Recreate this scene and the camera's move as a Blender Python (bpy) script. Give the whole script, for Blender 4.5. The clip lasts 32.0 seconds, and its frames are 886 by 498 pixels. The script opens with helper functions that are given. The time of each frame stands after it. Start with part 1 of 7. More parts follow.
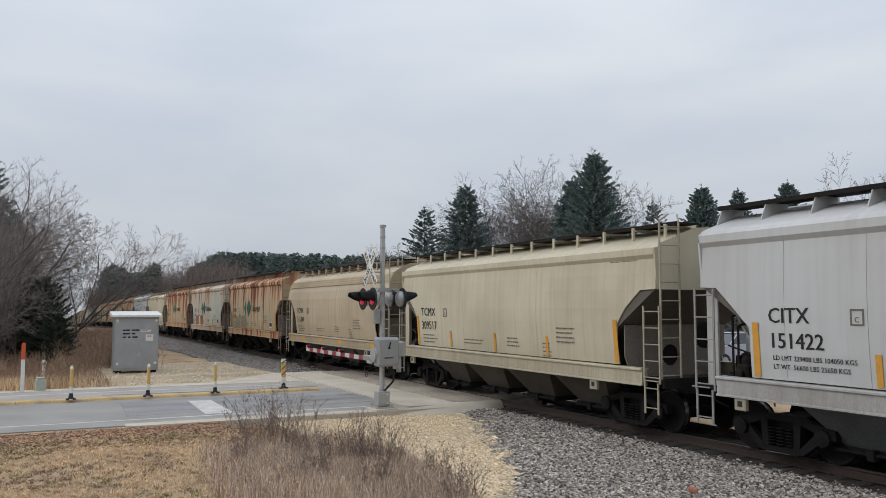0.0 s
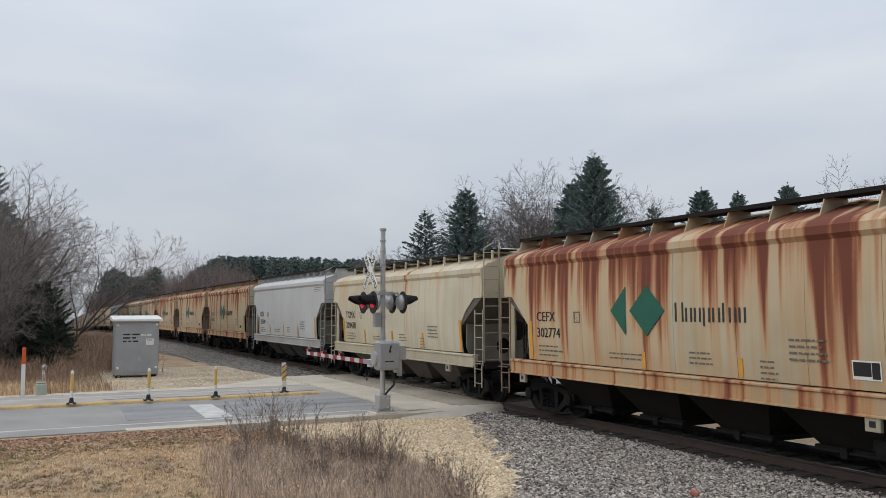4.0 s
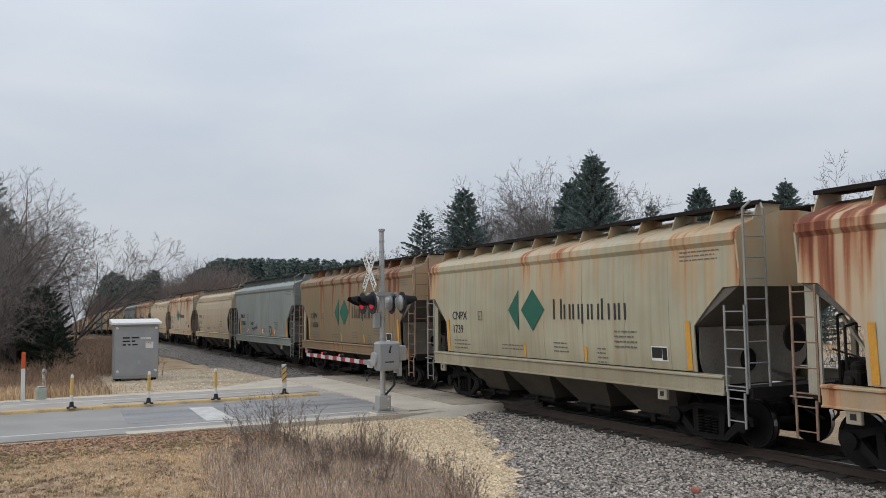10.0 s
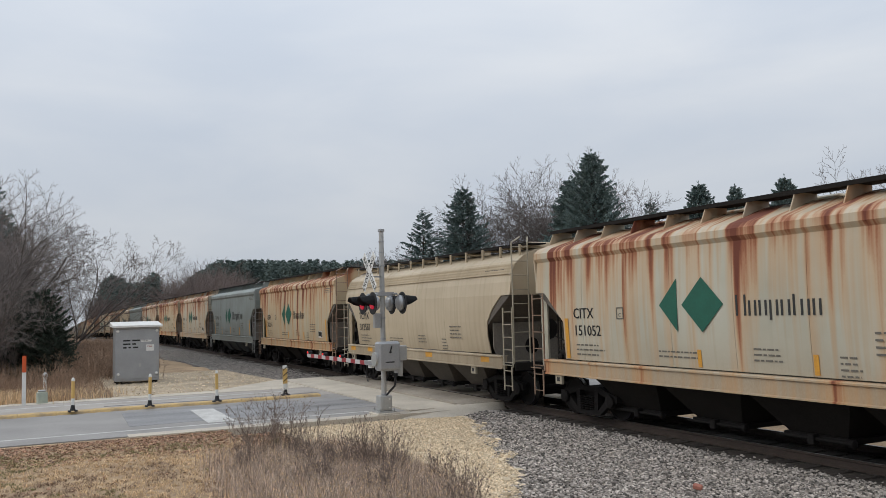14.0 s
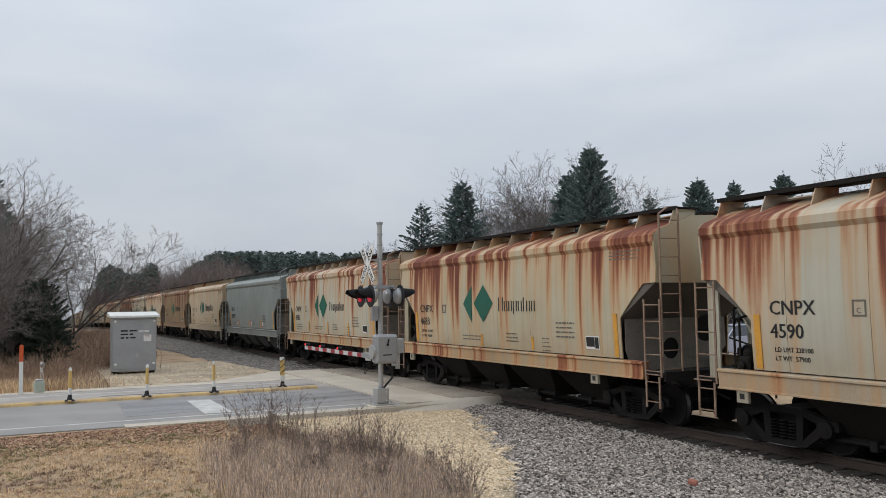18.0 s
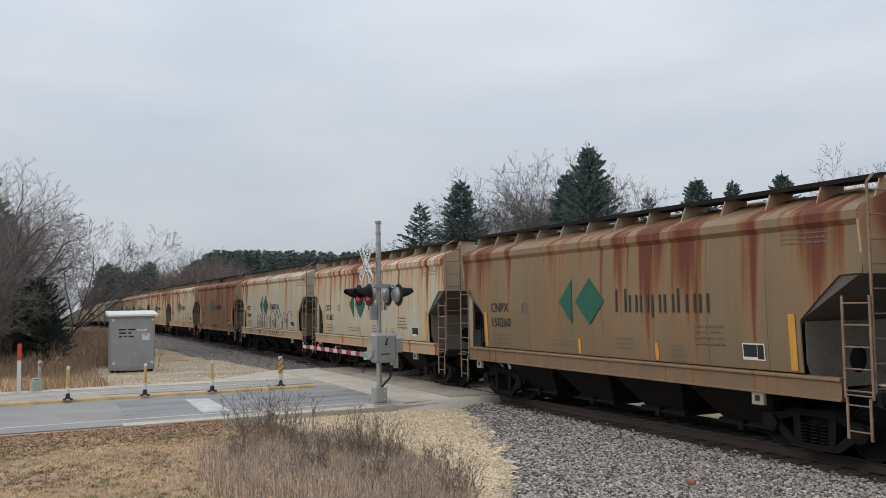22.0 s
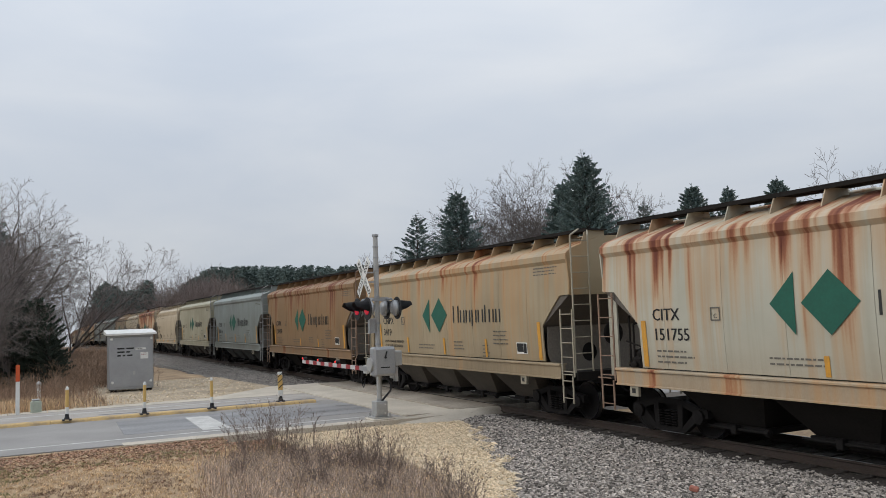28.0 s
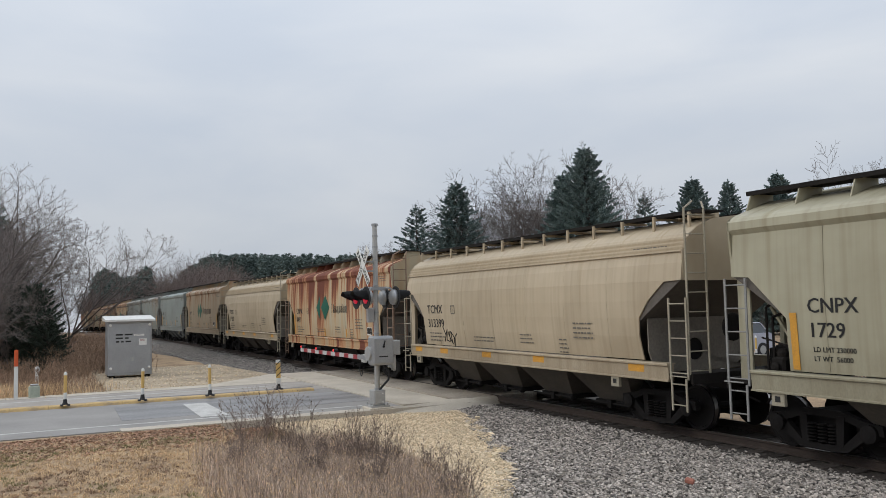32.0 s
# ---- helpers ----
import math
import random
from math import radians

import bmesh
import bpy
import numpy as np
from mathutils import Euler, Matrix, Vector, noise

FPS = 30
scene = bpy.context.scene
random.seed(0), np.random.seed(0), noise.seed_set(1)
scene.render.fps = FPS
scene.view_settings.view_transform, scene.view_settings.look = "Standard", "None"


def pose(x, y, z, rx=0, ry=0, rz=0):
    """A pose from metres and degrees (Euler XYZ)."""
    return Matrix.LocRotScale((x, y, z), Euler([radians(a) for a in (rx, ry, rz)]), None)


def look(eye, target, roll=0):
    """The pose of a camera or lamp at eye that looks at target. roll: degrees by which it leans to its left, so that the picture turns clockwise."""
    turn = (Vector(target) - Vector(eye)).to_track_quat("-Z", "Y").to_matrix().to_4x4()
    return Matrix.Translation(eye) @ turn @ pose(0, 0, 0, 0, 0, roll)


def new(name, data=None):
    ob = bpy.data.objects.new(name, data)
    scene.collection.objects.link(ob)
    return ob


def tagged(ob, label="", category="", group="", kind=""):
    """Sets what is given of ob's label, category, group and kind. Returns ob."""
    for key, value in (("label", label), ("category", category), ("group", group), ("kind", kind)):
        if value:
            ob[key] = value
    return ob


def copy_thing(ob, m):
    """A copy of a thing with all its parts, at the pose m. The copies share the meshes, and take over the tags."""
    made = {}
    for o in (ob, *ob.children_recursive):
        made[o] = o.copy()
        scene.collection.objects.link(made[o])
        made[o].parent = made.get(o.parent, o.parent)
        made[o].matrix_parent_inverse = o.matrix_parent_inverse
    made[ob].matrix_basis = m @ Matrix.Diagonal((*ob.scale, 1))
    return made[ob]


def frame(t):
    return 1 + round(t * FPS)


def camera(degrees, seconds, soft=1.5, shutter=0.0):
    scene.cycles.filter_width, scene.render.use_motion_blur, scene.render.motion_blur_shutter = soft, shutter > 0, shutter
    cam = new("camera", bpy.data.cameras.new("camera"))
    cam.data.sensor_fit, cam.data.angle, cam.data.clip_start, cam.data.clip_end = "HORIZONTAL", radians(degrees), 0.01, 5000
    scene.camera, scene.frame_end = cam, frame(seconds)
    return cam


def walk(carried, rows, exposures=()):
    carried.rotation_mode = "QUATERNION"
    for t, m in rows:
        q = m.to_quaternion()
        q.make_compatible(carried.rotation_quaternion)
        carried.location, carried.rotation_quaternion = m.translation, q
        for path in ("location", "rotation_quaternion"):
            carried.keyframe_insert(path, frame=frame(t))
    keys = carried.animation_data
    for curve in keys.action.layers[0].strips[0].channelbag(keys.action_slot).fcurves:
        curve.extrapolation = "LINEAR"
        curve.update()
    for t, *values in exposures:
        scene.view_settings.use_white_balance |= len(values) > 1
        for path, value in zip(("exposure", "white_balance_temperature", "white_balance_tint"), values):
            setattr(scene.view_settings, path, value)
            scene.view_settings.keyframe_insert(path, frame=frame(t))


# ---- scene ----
# ---- camera and its way ----
cam = camera(56.81, 32.0, soft=0.5, shutter=0.0)
EYE = (0.0, 0.0, 2.66)
PATH = ((0, 94.10, -0.00, 63.56), (0.5, 94.14, 0.04, 63.55), (1, 94.16, 0.12, 63.55), (1.5, 94.18, 0.18, 63.54), (2, 94.21, 0.23, 63.56), (2.5, 94.28, 0.22, 63.56), (3, 94.33, 0.18, 63.56), (3.5, 94.37, 0.16, 63.58), (5.5, 94.08, 0.00, 63.61), (6, 94.00, -0.05, 63.60), (6.5, 93.94, 0.04, 63.60), (7, 93.92, 0.09, 63.58), (7.5, 93.96, 0.28, 63.59), (8, 94.05, 0.40, 63.57), (8.5, 94.19, 0.53, 63.58), (9, 94.27, 0.68, 63.56), (9.5, 94.31, 0.72, 63.55), (10, 94.33, 0.78, 63.55), (10.5, 94.35, 0.85, 63.56), (11, 94.39, 0.93, 63.57), (11.5, 94.41, 1.05, 63.58), (12, 94.41, 1.20, 63.58), (12.5, 94.39, 1.29, 63.57), (13, 94.36, 1.37, 63.57), (13.5, 94.32, 1.45, 63.58), (14, 94.30, 1.37, 63.57), (14.5, 94.24, 1.28, 63.57), (16.5, 93.93, 0.86, 63.43), (17, 93.83, 0.82, 63.41), (17.5, 93.81, 0.81, 63.41), (18, 93.84, 0.79, 63.41), (18.5, 93.89, 0.83, 63.40), (19, 93.92, 0.79, 63.40), (19.5, 93.92, 0.79, 63.39), (20, 93.89, 0.77, 63.39), (20.5, 93.84, 0.72, 63.35), (21, 93.78, 0.67, 63.32), (21.5, 93.75, 0.71, 63.31), (22, 93.78, 0.72, 63.30), (22.5, 93.81, 0.79, 63.29), (23, 93.90, 0.85, 63.26), (23.5, 93.97, 0.91, 63.23), (24, 94.03, 0.90, 63.21), (24.5, 94.04, 0.97, 63.22), (25, 94.06, 0.95, 63.22), (25.5, 94.10, 0.99, 63.23), (27.5, 94.58, 1.77, 63.22), (28, 94.61, 1.95, 63.21), (28.5, 94.57, 2.04, 63.21), (29, 94.47, 2.10, 63.19), (29.5, 94.37, 1.96, 63.15), (30, 94.27, 1.79, 63.15), (30.5, 94.16, 1.61, 63.13), (31, 94.05, 1.50, 63.11), (31.5, 93.98, 1.36, 63.10), (32, 93.91, 1.28, 63.11))
walk(cam, [(t, pose(*EYE, rx, ry, rz)) for t, rx, ry, rz in PATH])

# ---- sky and sun: an even overcast ----
SUN_EL, SUN_AZ = radians(38), radians(200)
world = bpy.data.worlds.new("overcast_sky")
scene.world = world
world.use_nodes = True
wn, wl = world.node_tree.nodes, world.node_tree.links
wn.clear()


def wnode(kind, **values):
    n = wn.new(kind)
    for k, v in values.items():
        n.inputs[k].default_value = v
    return n


sky = wn.new("ShaderNodeTexSky")
sky.sky_type, sky.sun_disc, sky.sun_elevation, sky.sun_rotation = "NISHITA", False, SUN_EL, SUN_AZ
w_co = wn.new("ShaderNodeTexCoord")
w_sep = wn.new("ShaderNodeSeparateXYZ")
wl.new(w_co.outputs["Generated"], w_sep.inputs[0])
w_map = wn.new("ShaderNodeMapping")
w_map.inputs["Scale"].default_value = (1.3, 1.3, 4.5)
wl.new(w_co.outputs["Generated"], w_map.inputs[0])
w_noise = wnode("ShaderNodeTexNoise", Scale=2.1, Detail=5.0, Roughness=0.5, Distortion=0.35)
wl.new(w_map.outputs[0], w_noise.inputs["Vector"])
w_cloud = wn.new("ShaderNodeValToRGB")
w_cloud.color_ramp.elements[0].position, w_cloud.color_ramp.elements[1].position = 0.30, 0.72
w_cloud.color_ramp.elements[0].color = (0.500, 0.552, 0.630, 1)
w_cloud.color_ramp.elements[1].color = (0.608, 0.640, 0.685, 1)
wl.new(w_noise.outputs["Fac"], w_cloud.inputs[0])
# overcast skies grow brighter towards the zenith
w_up = wn.new("ShaderNodeMapRange")
w_up.inputs["From Min"].default_value, w_up.inputs["From Max"].default_value = 0.05, 0.9
w_up.inputs["To Min"].default_value, w_up.inputs["To Max"].default_value = 0.97, 2.0
wl.new(w_sep.outputs["Z"], w_up.inputs["Value"])
w_mul = wn.new("ShaderNodeVectorMath")
w_mul.operation = "SCALE"
wl.new(w_cloud.outputs[0], w_mul.inputs[0])
wl.new(w_up.outputs[0], w_mul.inputs["Scale"])
bg_cloud, bg_sky = wnode("ShaderNodeBackground", Strength=1.0), wnode("ShaderNodeBackground", Strength=0.05)
wl.new(w_mul.outputs[0], bg_cloud.inputs[0])
wl.new(sky.outputs[0], bg_sky.inputs[0])
w_mix = wnode("ShaderNodeMixShader", Fac=0.93)
wl.new(bg_sky.outputs[0], w_mix.inputs[1])
wl.new(bg_cloud.outputs[0], w_mix.inputs[2])
w_out = wn.new("ShaderNodeOutputWorld")
wl.new(w_mix.outputs[0], w_out.inputs[0])

sun = new("sun", bpy.data.lights.new("sun", "SUN"))
sun.data.energy, sun.data.angle, sun.data.color = 0.9, radians(25), (1.0, 0.96, 0.9)
sun.matrix_world = look((0, 0, 60), (60 * math.cos(SUN_EL) * -math.sin(SUN_AZ), 60 * math.cos(SUN_EL) * -math.cos(SUN_AZ), 60 - 60 * math.sin(SUN_EL)))


# ---- materials ----
def mat(name, base, dark=None, rough=0.8, metal=0.0, scale=6.0, fine=60.0, bump=0.15, amount=0.6, stretch=(1, 1, 1), spec=0.4, island=0.0, obrand=0.0):
    """Grain at two scales between two colours, with relief; island / obrand: brightness by piece."""
    m = bpy.data.materials.new(name)
    m.use_nodes = True
    nd, ln = m.node_tree.nodes, m.node_tree.links
    b = nd["Principled BSDF"]
    b.inputs["Roughness"].default_value, b.inputs["Metallic"].default_value = rough, metal
    b.inputs["Specular IOR Level"].default_value = spec
    dark = dark or tuple(c * 0.6 for c in base)
    co, mp = nd.new("ShaderNodeTexCoord"), nd.new("ShaderNodeMapping")
    mp.inputs["Scale"].default_value = stretch
    ln.new(co.outputs["Object"], mp.inputs[0])
    n1, n2 = nd.new("ShaderNodeTexNoise"), nd.new("ShaderNodeTexNoise")
    n1.inputs["Scale"].default_value, n2.inputs["Scale"].default_value = scale, fine
    n1.inputs["Detail"].default_value, n2.inputs["Detail"].default_value = 4, 3
    for n in (n1, n2):
        ln.new(mp.outputs[0], n.inputs["Vector"])
    add = nd.new("ShaderNodeMath")
    add.operation = "ADD"
    ln.new(n1.outputs["Fac"], add.inputs[0])
    ln.new(n2.outputs["Fac"], add.inputs[1])
    rg = nd.new("ShaderNodeMapRange")
    rg.inputs["From Min"].default_value, rg.inputs["From Max"].default_value = 1.0 - 0.32 / max(amount, 0.05), 1.0 + 0.32 / max(amount, 0.05)
    ln.new(add.outputs[0], rg.inputs["Value"])
    mix = nd.new("ShaderNodeMix")
    mix.data_type = "RGBA"
    mix.inputs["A"].default_value, mix.inputs["B"].default_value = (*dark, 1), (*base, 1)
    ln.new(rg.outputs[0], mix.inputs["Factor"])
    colour = mix.outputs["Result"]
    for on, kind, sock in ((island, "ShaderNodeNewGeometry", "Random Per Island"), (obrand, "ShaderNodeObjectInfo", "Random")):
        if on:
            g, r2, hv = nd.new(kind), nd.new("ShaderNodeMapRange"), nd.new("ShaderNodeHueSaturation")
            r2.inputs["To Min"].default_value, r2.inputs["To Max"].default_value = 1 - on, 1 + on
            ln.new(g.outputs[sock], r2.inputs["Value"])
            ln.new(r2.outputs[0], hv.inputs["Value"])
            ln.new(colour, hv.inputs["Color"])
            colour = hv.outputs[0]
    ln.new(colour, b.inputs["Base Color"])
    if bump:
        bp = nd.new("ShaderNodeBump")
        bp.inputs["Strength"].default_value, bp.inputs["Distance"].default_value = bump, 0.02
        ln.new(n2.outputs["Fac"], bp.inputs["Height"])
        ln.new(bp.outputs[0], b.inputs["Normal"])
    return m


def glow(name, colour, strength, base=(0.3, 0.01, 0.01)):
    m = mat(name, base, rough=0.25, bump=0)
    b = m.node_tree.nodes["Principled BSDF"]
    b.inputs["Emission Color"].default_value, b.inputs["Emission Strength"].default_value = (*colour, 1), strength
    return m


def stones(name, colours, scale, bump=0.8, gap=0.25):
    """Loose stone: cells of differing colour, dark between them."""
    m = mat(name, colours[0], rough=0.9, bump=0)
    nd, ln = m.node_tree.nodes, m.node_tree.links
    b = nd["Principled BSDF"]
    co = nd.new("ShaderNodeTexCoord")
    v, v2 = nd.new("ShaderNodeTexVoronoi"), nd.new("ShaderNodeTexVoronoi")
    v.inputs["Scale"].default_value = v2.inputs["Scale"].default_value = scale
    v2.feature = "DISTANCE_TO_EDGE"
    wob = nd.new("ShaderNodeTexNoise")
    wob.inputs["Scale"].default_value = scale * 0.7
    wadd = nd.new("ShaderNodeMix")
    wadd.data_type = "VECTOR"
    wadd.inputs["Factor"].default_value = 0.02
    ln.new(co.outputs["Object"], wadd.inputs["A"])
    ln.new(wob.outputs["Color"], wadd.inputs["B"])
    ln.new(co.outputs["Object"], wob.inputs["Vector"])
    for n in (v, v2):
        ln.new(wadd.outputs["Result"], n.inputs["Vector"])
    sp = nd.new("ShaderNodeSeparateColor")
    ln.new(v.outputs["Color"], sp.inputs[0])
    rp = nd.new("ShaderNodeValToRGB")
    e = rp.color_ramp.elements
    e[0].color, e[1].color = (*colours[0], 1), (*colours[-1], 1)
    for i, c in enumerate(colours[1:-1]):
        e.new((i + 1) / (len(colours) - 1)).color = (*c, 1)
    ln.new(sp.outputs[0], rp.inputs[0])
    big = nd.new("ShaderNodeTexNoise")
    big.inputs["Scale"].default_value, big.inputs["Detail"].default_value = 0.7, 4
    ln.new(co.outputs["Object"], big.inputs["Vector"])
    br = nd.new("ShaderNodeMapRange")
    br.inputs["From Min"].default_value, br.inputs["From Max"].default_value = 0.3, 0.7
    br.inputs["To Min"].default_value, br.inputs["To Max"].default_value = 0.72, 1.18
    ln.new(big.outputs["Fac"], br.inputs["Value"])
    ed = nd.new("ShaderNodeMapRange")
    ed.inputs["From Max"].default_value, ed.inputs["To Min"].default_value = 0.12, gap
    ln.new(v2.outputs["Distance"], ed.inputs["Value"])
    mu = nd.new("ShaderNodeMath")
    mu.operation = "MULTIPLY"
    ln.new(br.outputs[0], mu.inputs[0])
    ln.new(ed.outputs[0], mu.inputs[1])
    sc = nd.new("ShaderNodeVectorMath")
    sc.operation = "SCALE"
    ln.new(rp.outputs[0], sc.inputs[0])
    ln.new(mu.outputs[0], sc.inputs["Scale"])
    ln.new(sc.outputs[0], b.inputs["Base Color"])
    bp = nd.new("ShaderNodeBump")
    bp.inputs["Strength"].default_value, bp.inputs["Distance"].default_value = bump, 0.03
    ln.new(v2.outputs["Distance"], bp.inputs["Height"])
    ln.new(bp.outputs[0], b.inputs["Normal"])
    return m


def car_paint(name, base, rust, seed, dirt=0.35):
    """Weathered paint: rust that runs down from the roof edge, and road dirt."""
    m = mat(name, base, rough=0.55, bump=0)
    dull = base[0] < 0.35
    nd, ln = m.node_tree.nodes, m.node_tree.links
    b = nd["Principled BSDF"]
    co, mp = nd.new("ShaderNodeTexCoord"), nd.new("ShaderNodeMapping")
    mp.inputs["Location"].default_value = (seed * 13.7, seed * 5.1, seed * 3.3)
    ln.new(co.outputs["Object"], mp.inputs[0])
    sep = nd.new("ShaderNodeSeparateXYZ")
    ln.new(co.outputs["Object"], sep.inputs[0])

    def noise_at(stretch, scale, detail=4, rough=0.55):
        mm, n = nd.new("ShaderNodeMapping"), nd.new("ShaderNodeTexNoise")
        mm.inputs["Scale"].default_value = stretch
        n.inputs["Scale"].default_value, n.inputs["Detail"].default_value, n.inputs["Roughness"].default_value = scale, detail, rough
        ln.new(mp.outputs[0], mm.inputs[0])
        ln.new(mm.outputs[0], n.inputs["Vector"])
        return n.outputs["Fac"]

    def calc(op, a, c, clamp=False):
        n = nd.new("ShaderNodeMath")
        n.operation, n.use_clamp = op, clamp
        for i, x in enumerate((a, c)):
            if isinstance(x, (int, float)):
                n.inputs[i].default_value = x
            else:
                ln.new(x, n.inputs[i])
        return n.outputs[0]

    def ranged(x, a, c, lo=0.0, hi=1.0):
        n = nd.new("ShaderNodeMapRange")
        n.inputs["From Min"].default_value, n.inputs["From Max"].default_value = a, c
        n.inputs["To Min"].default_value, n.inputs["To Max"].default_value = lo, hi
        ln.new(x, n.inputs["Value"])
        return n.outputs[0]

    def blend(fac, a, c):
        n = nd.new("ShaderNodeMix")
        n.data_type = "RGBA"
        ln.new(fac, n.inputs["Factor"])
        for k, x in (("A", a), ("B", c)):
            if isinstance(x, tuple):
                n.inputs[k].default_value = (*x, 1)
            else:
                ln.new(x, n.inputs[k])
        return n.outputs["Result"]

    wide = noise_at((1.0, 0.2, 0.055), 2.2, 2, 0.5)
    thin = noise_at((1.0, 0.2, 0.035), 7.5, 2, 0.5)
    grain = noise_at((1.0, 1.0, 0.5), 38.0, 3)
    cloud = noise_at((0.6, 0.6, 0.6), 0.8, 4)
    height = ranged(sep.outputs["Z"], 1.2, 4.1)
    run = calc("ADD", calc("MULTIPLY", wide, 0.68), calc("MULTIPLY", thin, 0.32))
    run = calc("ADD", run, calc("MULTIPLY", height, 0.20))
    run = calc("ADD", run, calc("MULTIPLY", cloud, 0.07))
    run = calc("ADD", run, calc("MULTIPLY", grain, 0.025))
    thr = 0.835 - 0.215 * rust
    soft = ranged(run, thr - 0.15, thr + 0.02)
    light = ranged(run, thr - 0.01, thr + 0.065)
    deep = ranged(run, thr + 0.045, thr + 0.115)
    dirty = blend(calc("MULTIPLY", ranged(cloud, 0.35, 0.75), dirt), base, tuple(c * k for c, k in zip(base, (0.50, 0.45, 0.38))))
    streak = blend(calc("MULTIPLY", ranged(thin, 0.45, 0.75), dirt * 0.55), dirty, tuple(c * k for c, k in zip(base, (0.42, 0.36, 0.28))))
    low = blend(calc("MULTIPLY", ranged(sep.outputs["Z"], 1.9, 1.1), calc("MULTIPLY", grain, dirt)), streak, (0.10, 0.075, 0.05))
    low = blend(calc("MULTIPLY", ranged(sep.outputs["Z"], 2.3, 1.2), min(0.45, rust * 0.5)), low, (0.20, 0.13, 0.08) if dull else (0.42, 0.265, 0.14))
    on = 1.0 if rust > 0.02 else 0.0
    c1 = blend(calc("MULTIPLY", soft, 0.55 * on), low, (0.27, 0.145, 0.062) if dull else (0.52, 0.27, 0.098))
    c2 = blend(calc("MULTIPLY", light, 0.80 * on), c1, (0.19, 0.080, 0.034) if dull else (0.30, 0.092, 0.040))
    c3 = blend(calc("MULTIPLY", deep, 0.88 * on), c2, (0.125, 0.034, 0.022))
    ln.new(c3, b.inputs["Base Color"])
    ln.new(ranged(light, 0, 1, 0.5, 0.9), b.inputs["Roughness"])
    bp = nd.new("ShaderNodeBump")
    bp.inputs["Strength"].default_value, bp.inputs["Distance"].default_value = 0.12, 0.01
    ln.new(calc("ADD", calc("MULTIPLY", cloud, 2.0), calc("MULTIPLY", grain, 0.35)), bp.inputs["Height"])
    ln.new(bp.outputs[0], b.inputs["Normal"])
    return m


M_BLACK = mat("black_running_gear", (0.016, 0.0145, 0.014), (0.007, 0.006, 0.006), rough=0.75, spec=0.15, scale=4, fine=35)
M_DARK = mat("brown_black_underframe", (0.024, 0.021, 0.019), (0.010, 0.009, 0.008), spec=0.15, rough=0.85, scale=2, fine=25)
M_TREAD = mat("polished_wheel_tread", (0.45, 0.44, 0.43), rough=0.28, metal=1.0, bump=0.02)
M_LETTER = mat("black_lettering", (0.018, 0.018, 0.018), rough=0.6, bump=0)
M_WORD = mat("charcoal_lettering", (0.035, 0.036, 0.035), (0.022, 0.023, 0.022), rough=0.6, bump=0, scale=2)
M_STENCIL = mat("faded_stencil", (0.17, 0.155, 0.13), rough=0.7, bump=0)
M_GREEN = mat("green_emblem", (0.012, 0.115, 0.075), (0.010, 0.075, 0.050), rough=0.6, bump=0, scale=3, fine=20)
M_YELLOW = mat("amber_reflector", (0.74, 0.36, 0.035), (0.42, 0.21, 0.05), rough=0.45, bump=0, scale=5, fine=30)
M_WHITE = mat("white_paint", (0.78, 0.78, 0.76), (0.55, 0.54, 0.5), rough=0.6, bump=0.05)
M_ARMWHITE = mat("weathered_white_sheeting", (0.55, 0.55, 0.54), (0.40, 0.39, 0.38), rough=0.6, bump=0)
M_RED = mat("red_paint", (0.32, 0.03, 0.035), (0.22, 0.02, 0.025), rough=0.5, bump=0)
M_ORANGE = mat("orange_paint", (0.62, 0.11, 0.03), (0.45, 0.07, 0.02), rough=0.6, bump=0)
M_ALU = mat("dull_aluminium", (0.40, 0.41, 0.42), (0.28, 0.285, 0.29), rough=0.48, metal=0.55, scale=1.5, fine=25, bump=0.06)
M_GALV = mat("galvanised_steel", (0.46, 0.46, 0.45), (0.33, 0.33, 0.32), rough=0.5, metal=0.45, scale=5, fine=45, bump=0.08)
M_HOOD = mat("flat_black_hood", (0.022, 0.022, 0.024), rough=0.7, bump=0.03)
M_LENS_RED = glow("lit_red_lens", (1.0, 0.03, 0.09), 0.30)
M_ARM_RED = glow("lit_red_arm_lens", (1.0, 0.04, 0.04), 0.9)
M_LENS_OFF = mat("unlit_red_lens", (0.16, 0.012, 0.014), (0.1, 0.008, 0.01), rough=0.2, bump=0)
M_RAIL = mat("rail_steel", (0.052, 0.036, 0.028), (0.026, 0.019, 0.016), rough=0.8, scale=3, fine=40)
M_RAILTOP = mat("worn_rail_head", (0.42, 0.41, 0.40), (0.25, 0.23, 0.21), rough=0.35, metal=0.9, bump=0.03)
M_TIE = mat("weathered_tie", (0.055, 0.044, 0.036), (0.022, 0.018, 0.016), rough=0.95, scale=3, fine=30, stretch=(4, 0.6, 4), bump=0.5, obrand=0.3)
M_BALLAST = stones("grey_ballast", ((0.105, 0.098, 0.09), (0.23, 0.215, 0.195), (0.17, 0.157, 0.143), (0.36, 0.335, 0.305)), 14)
M_STONE = mat("ballast_stone", (0.47, 0.42, 0.372), (0.185, 0.164, 0.146), rough=0.9, scale=3, fine=40, bump=0.3, island=0.85)
M_FARSTONE = mat("sooty_ballast_stone", (0.36, 0.325, 0.295), (0.15, 0.135, 0.122), rough=0.9, scale=3, fine=40, bump=0.3, island=0.6)
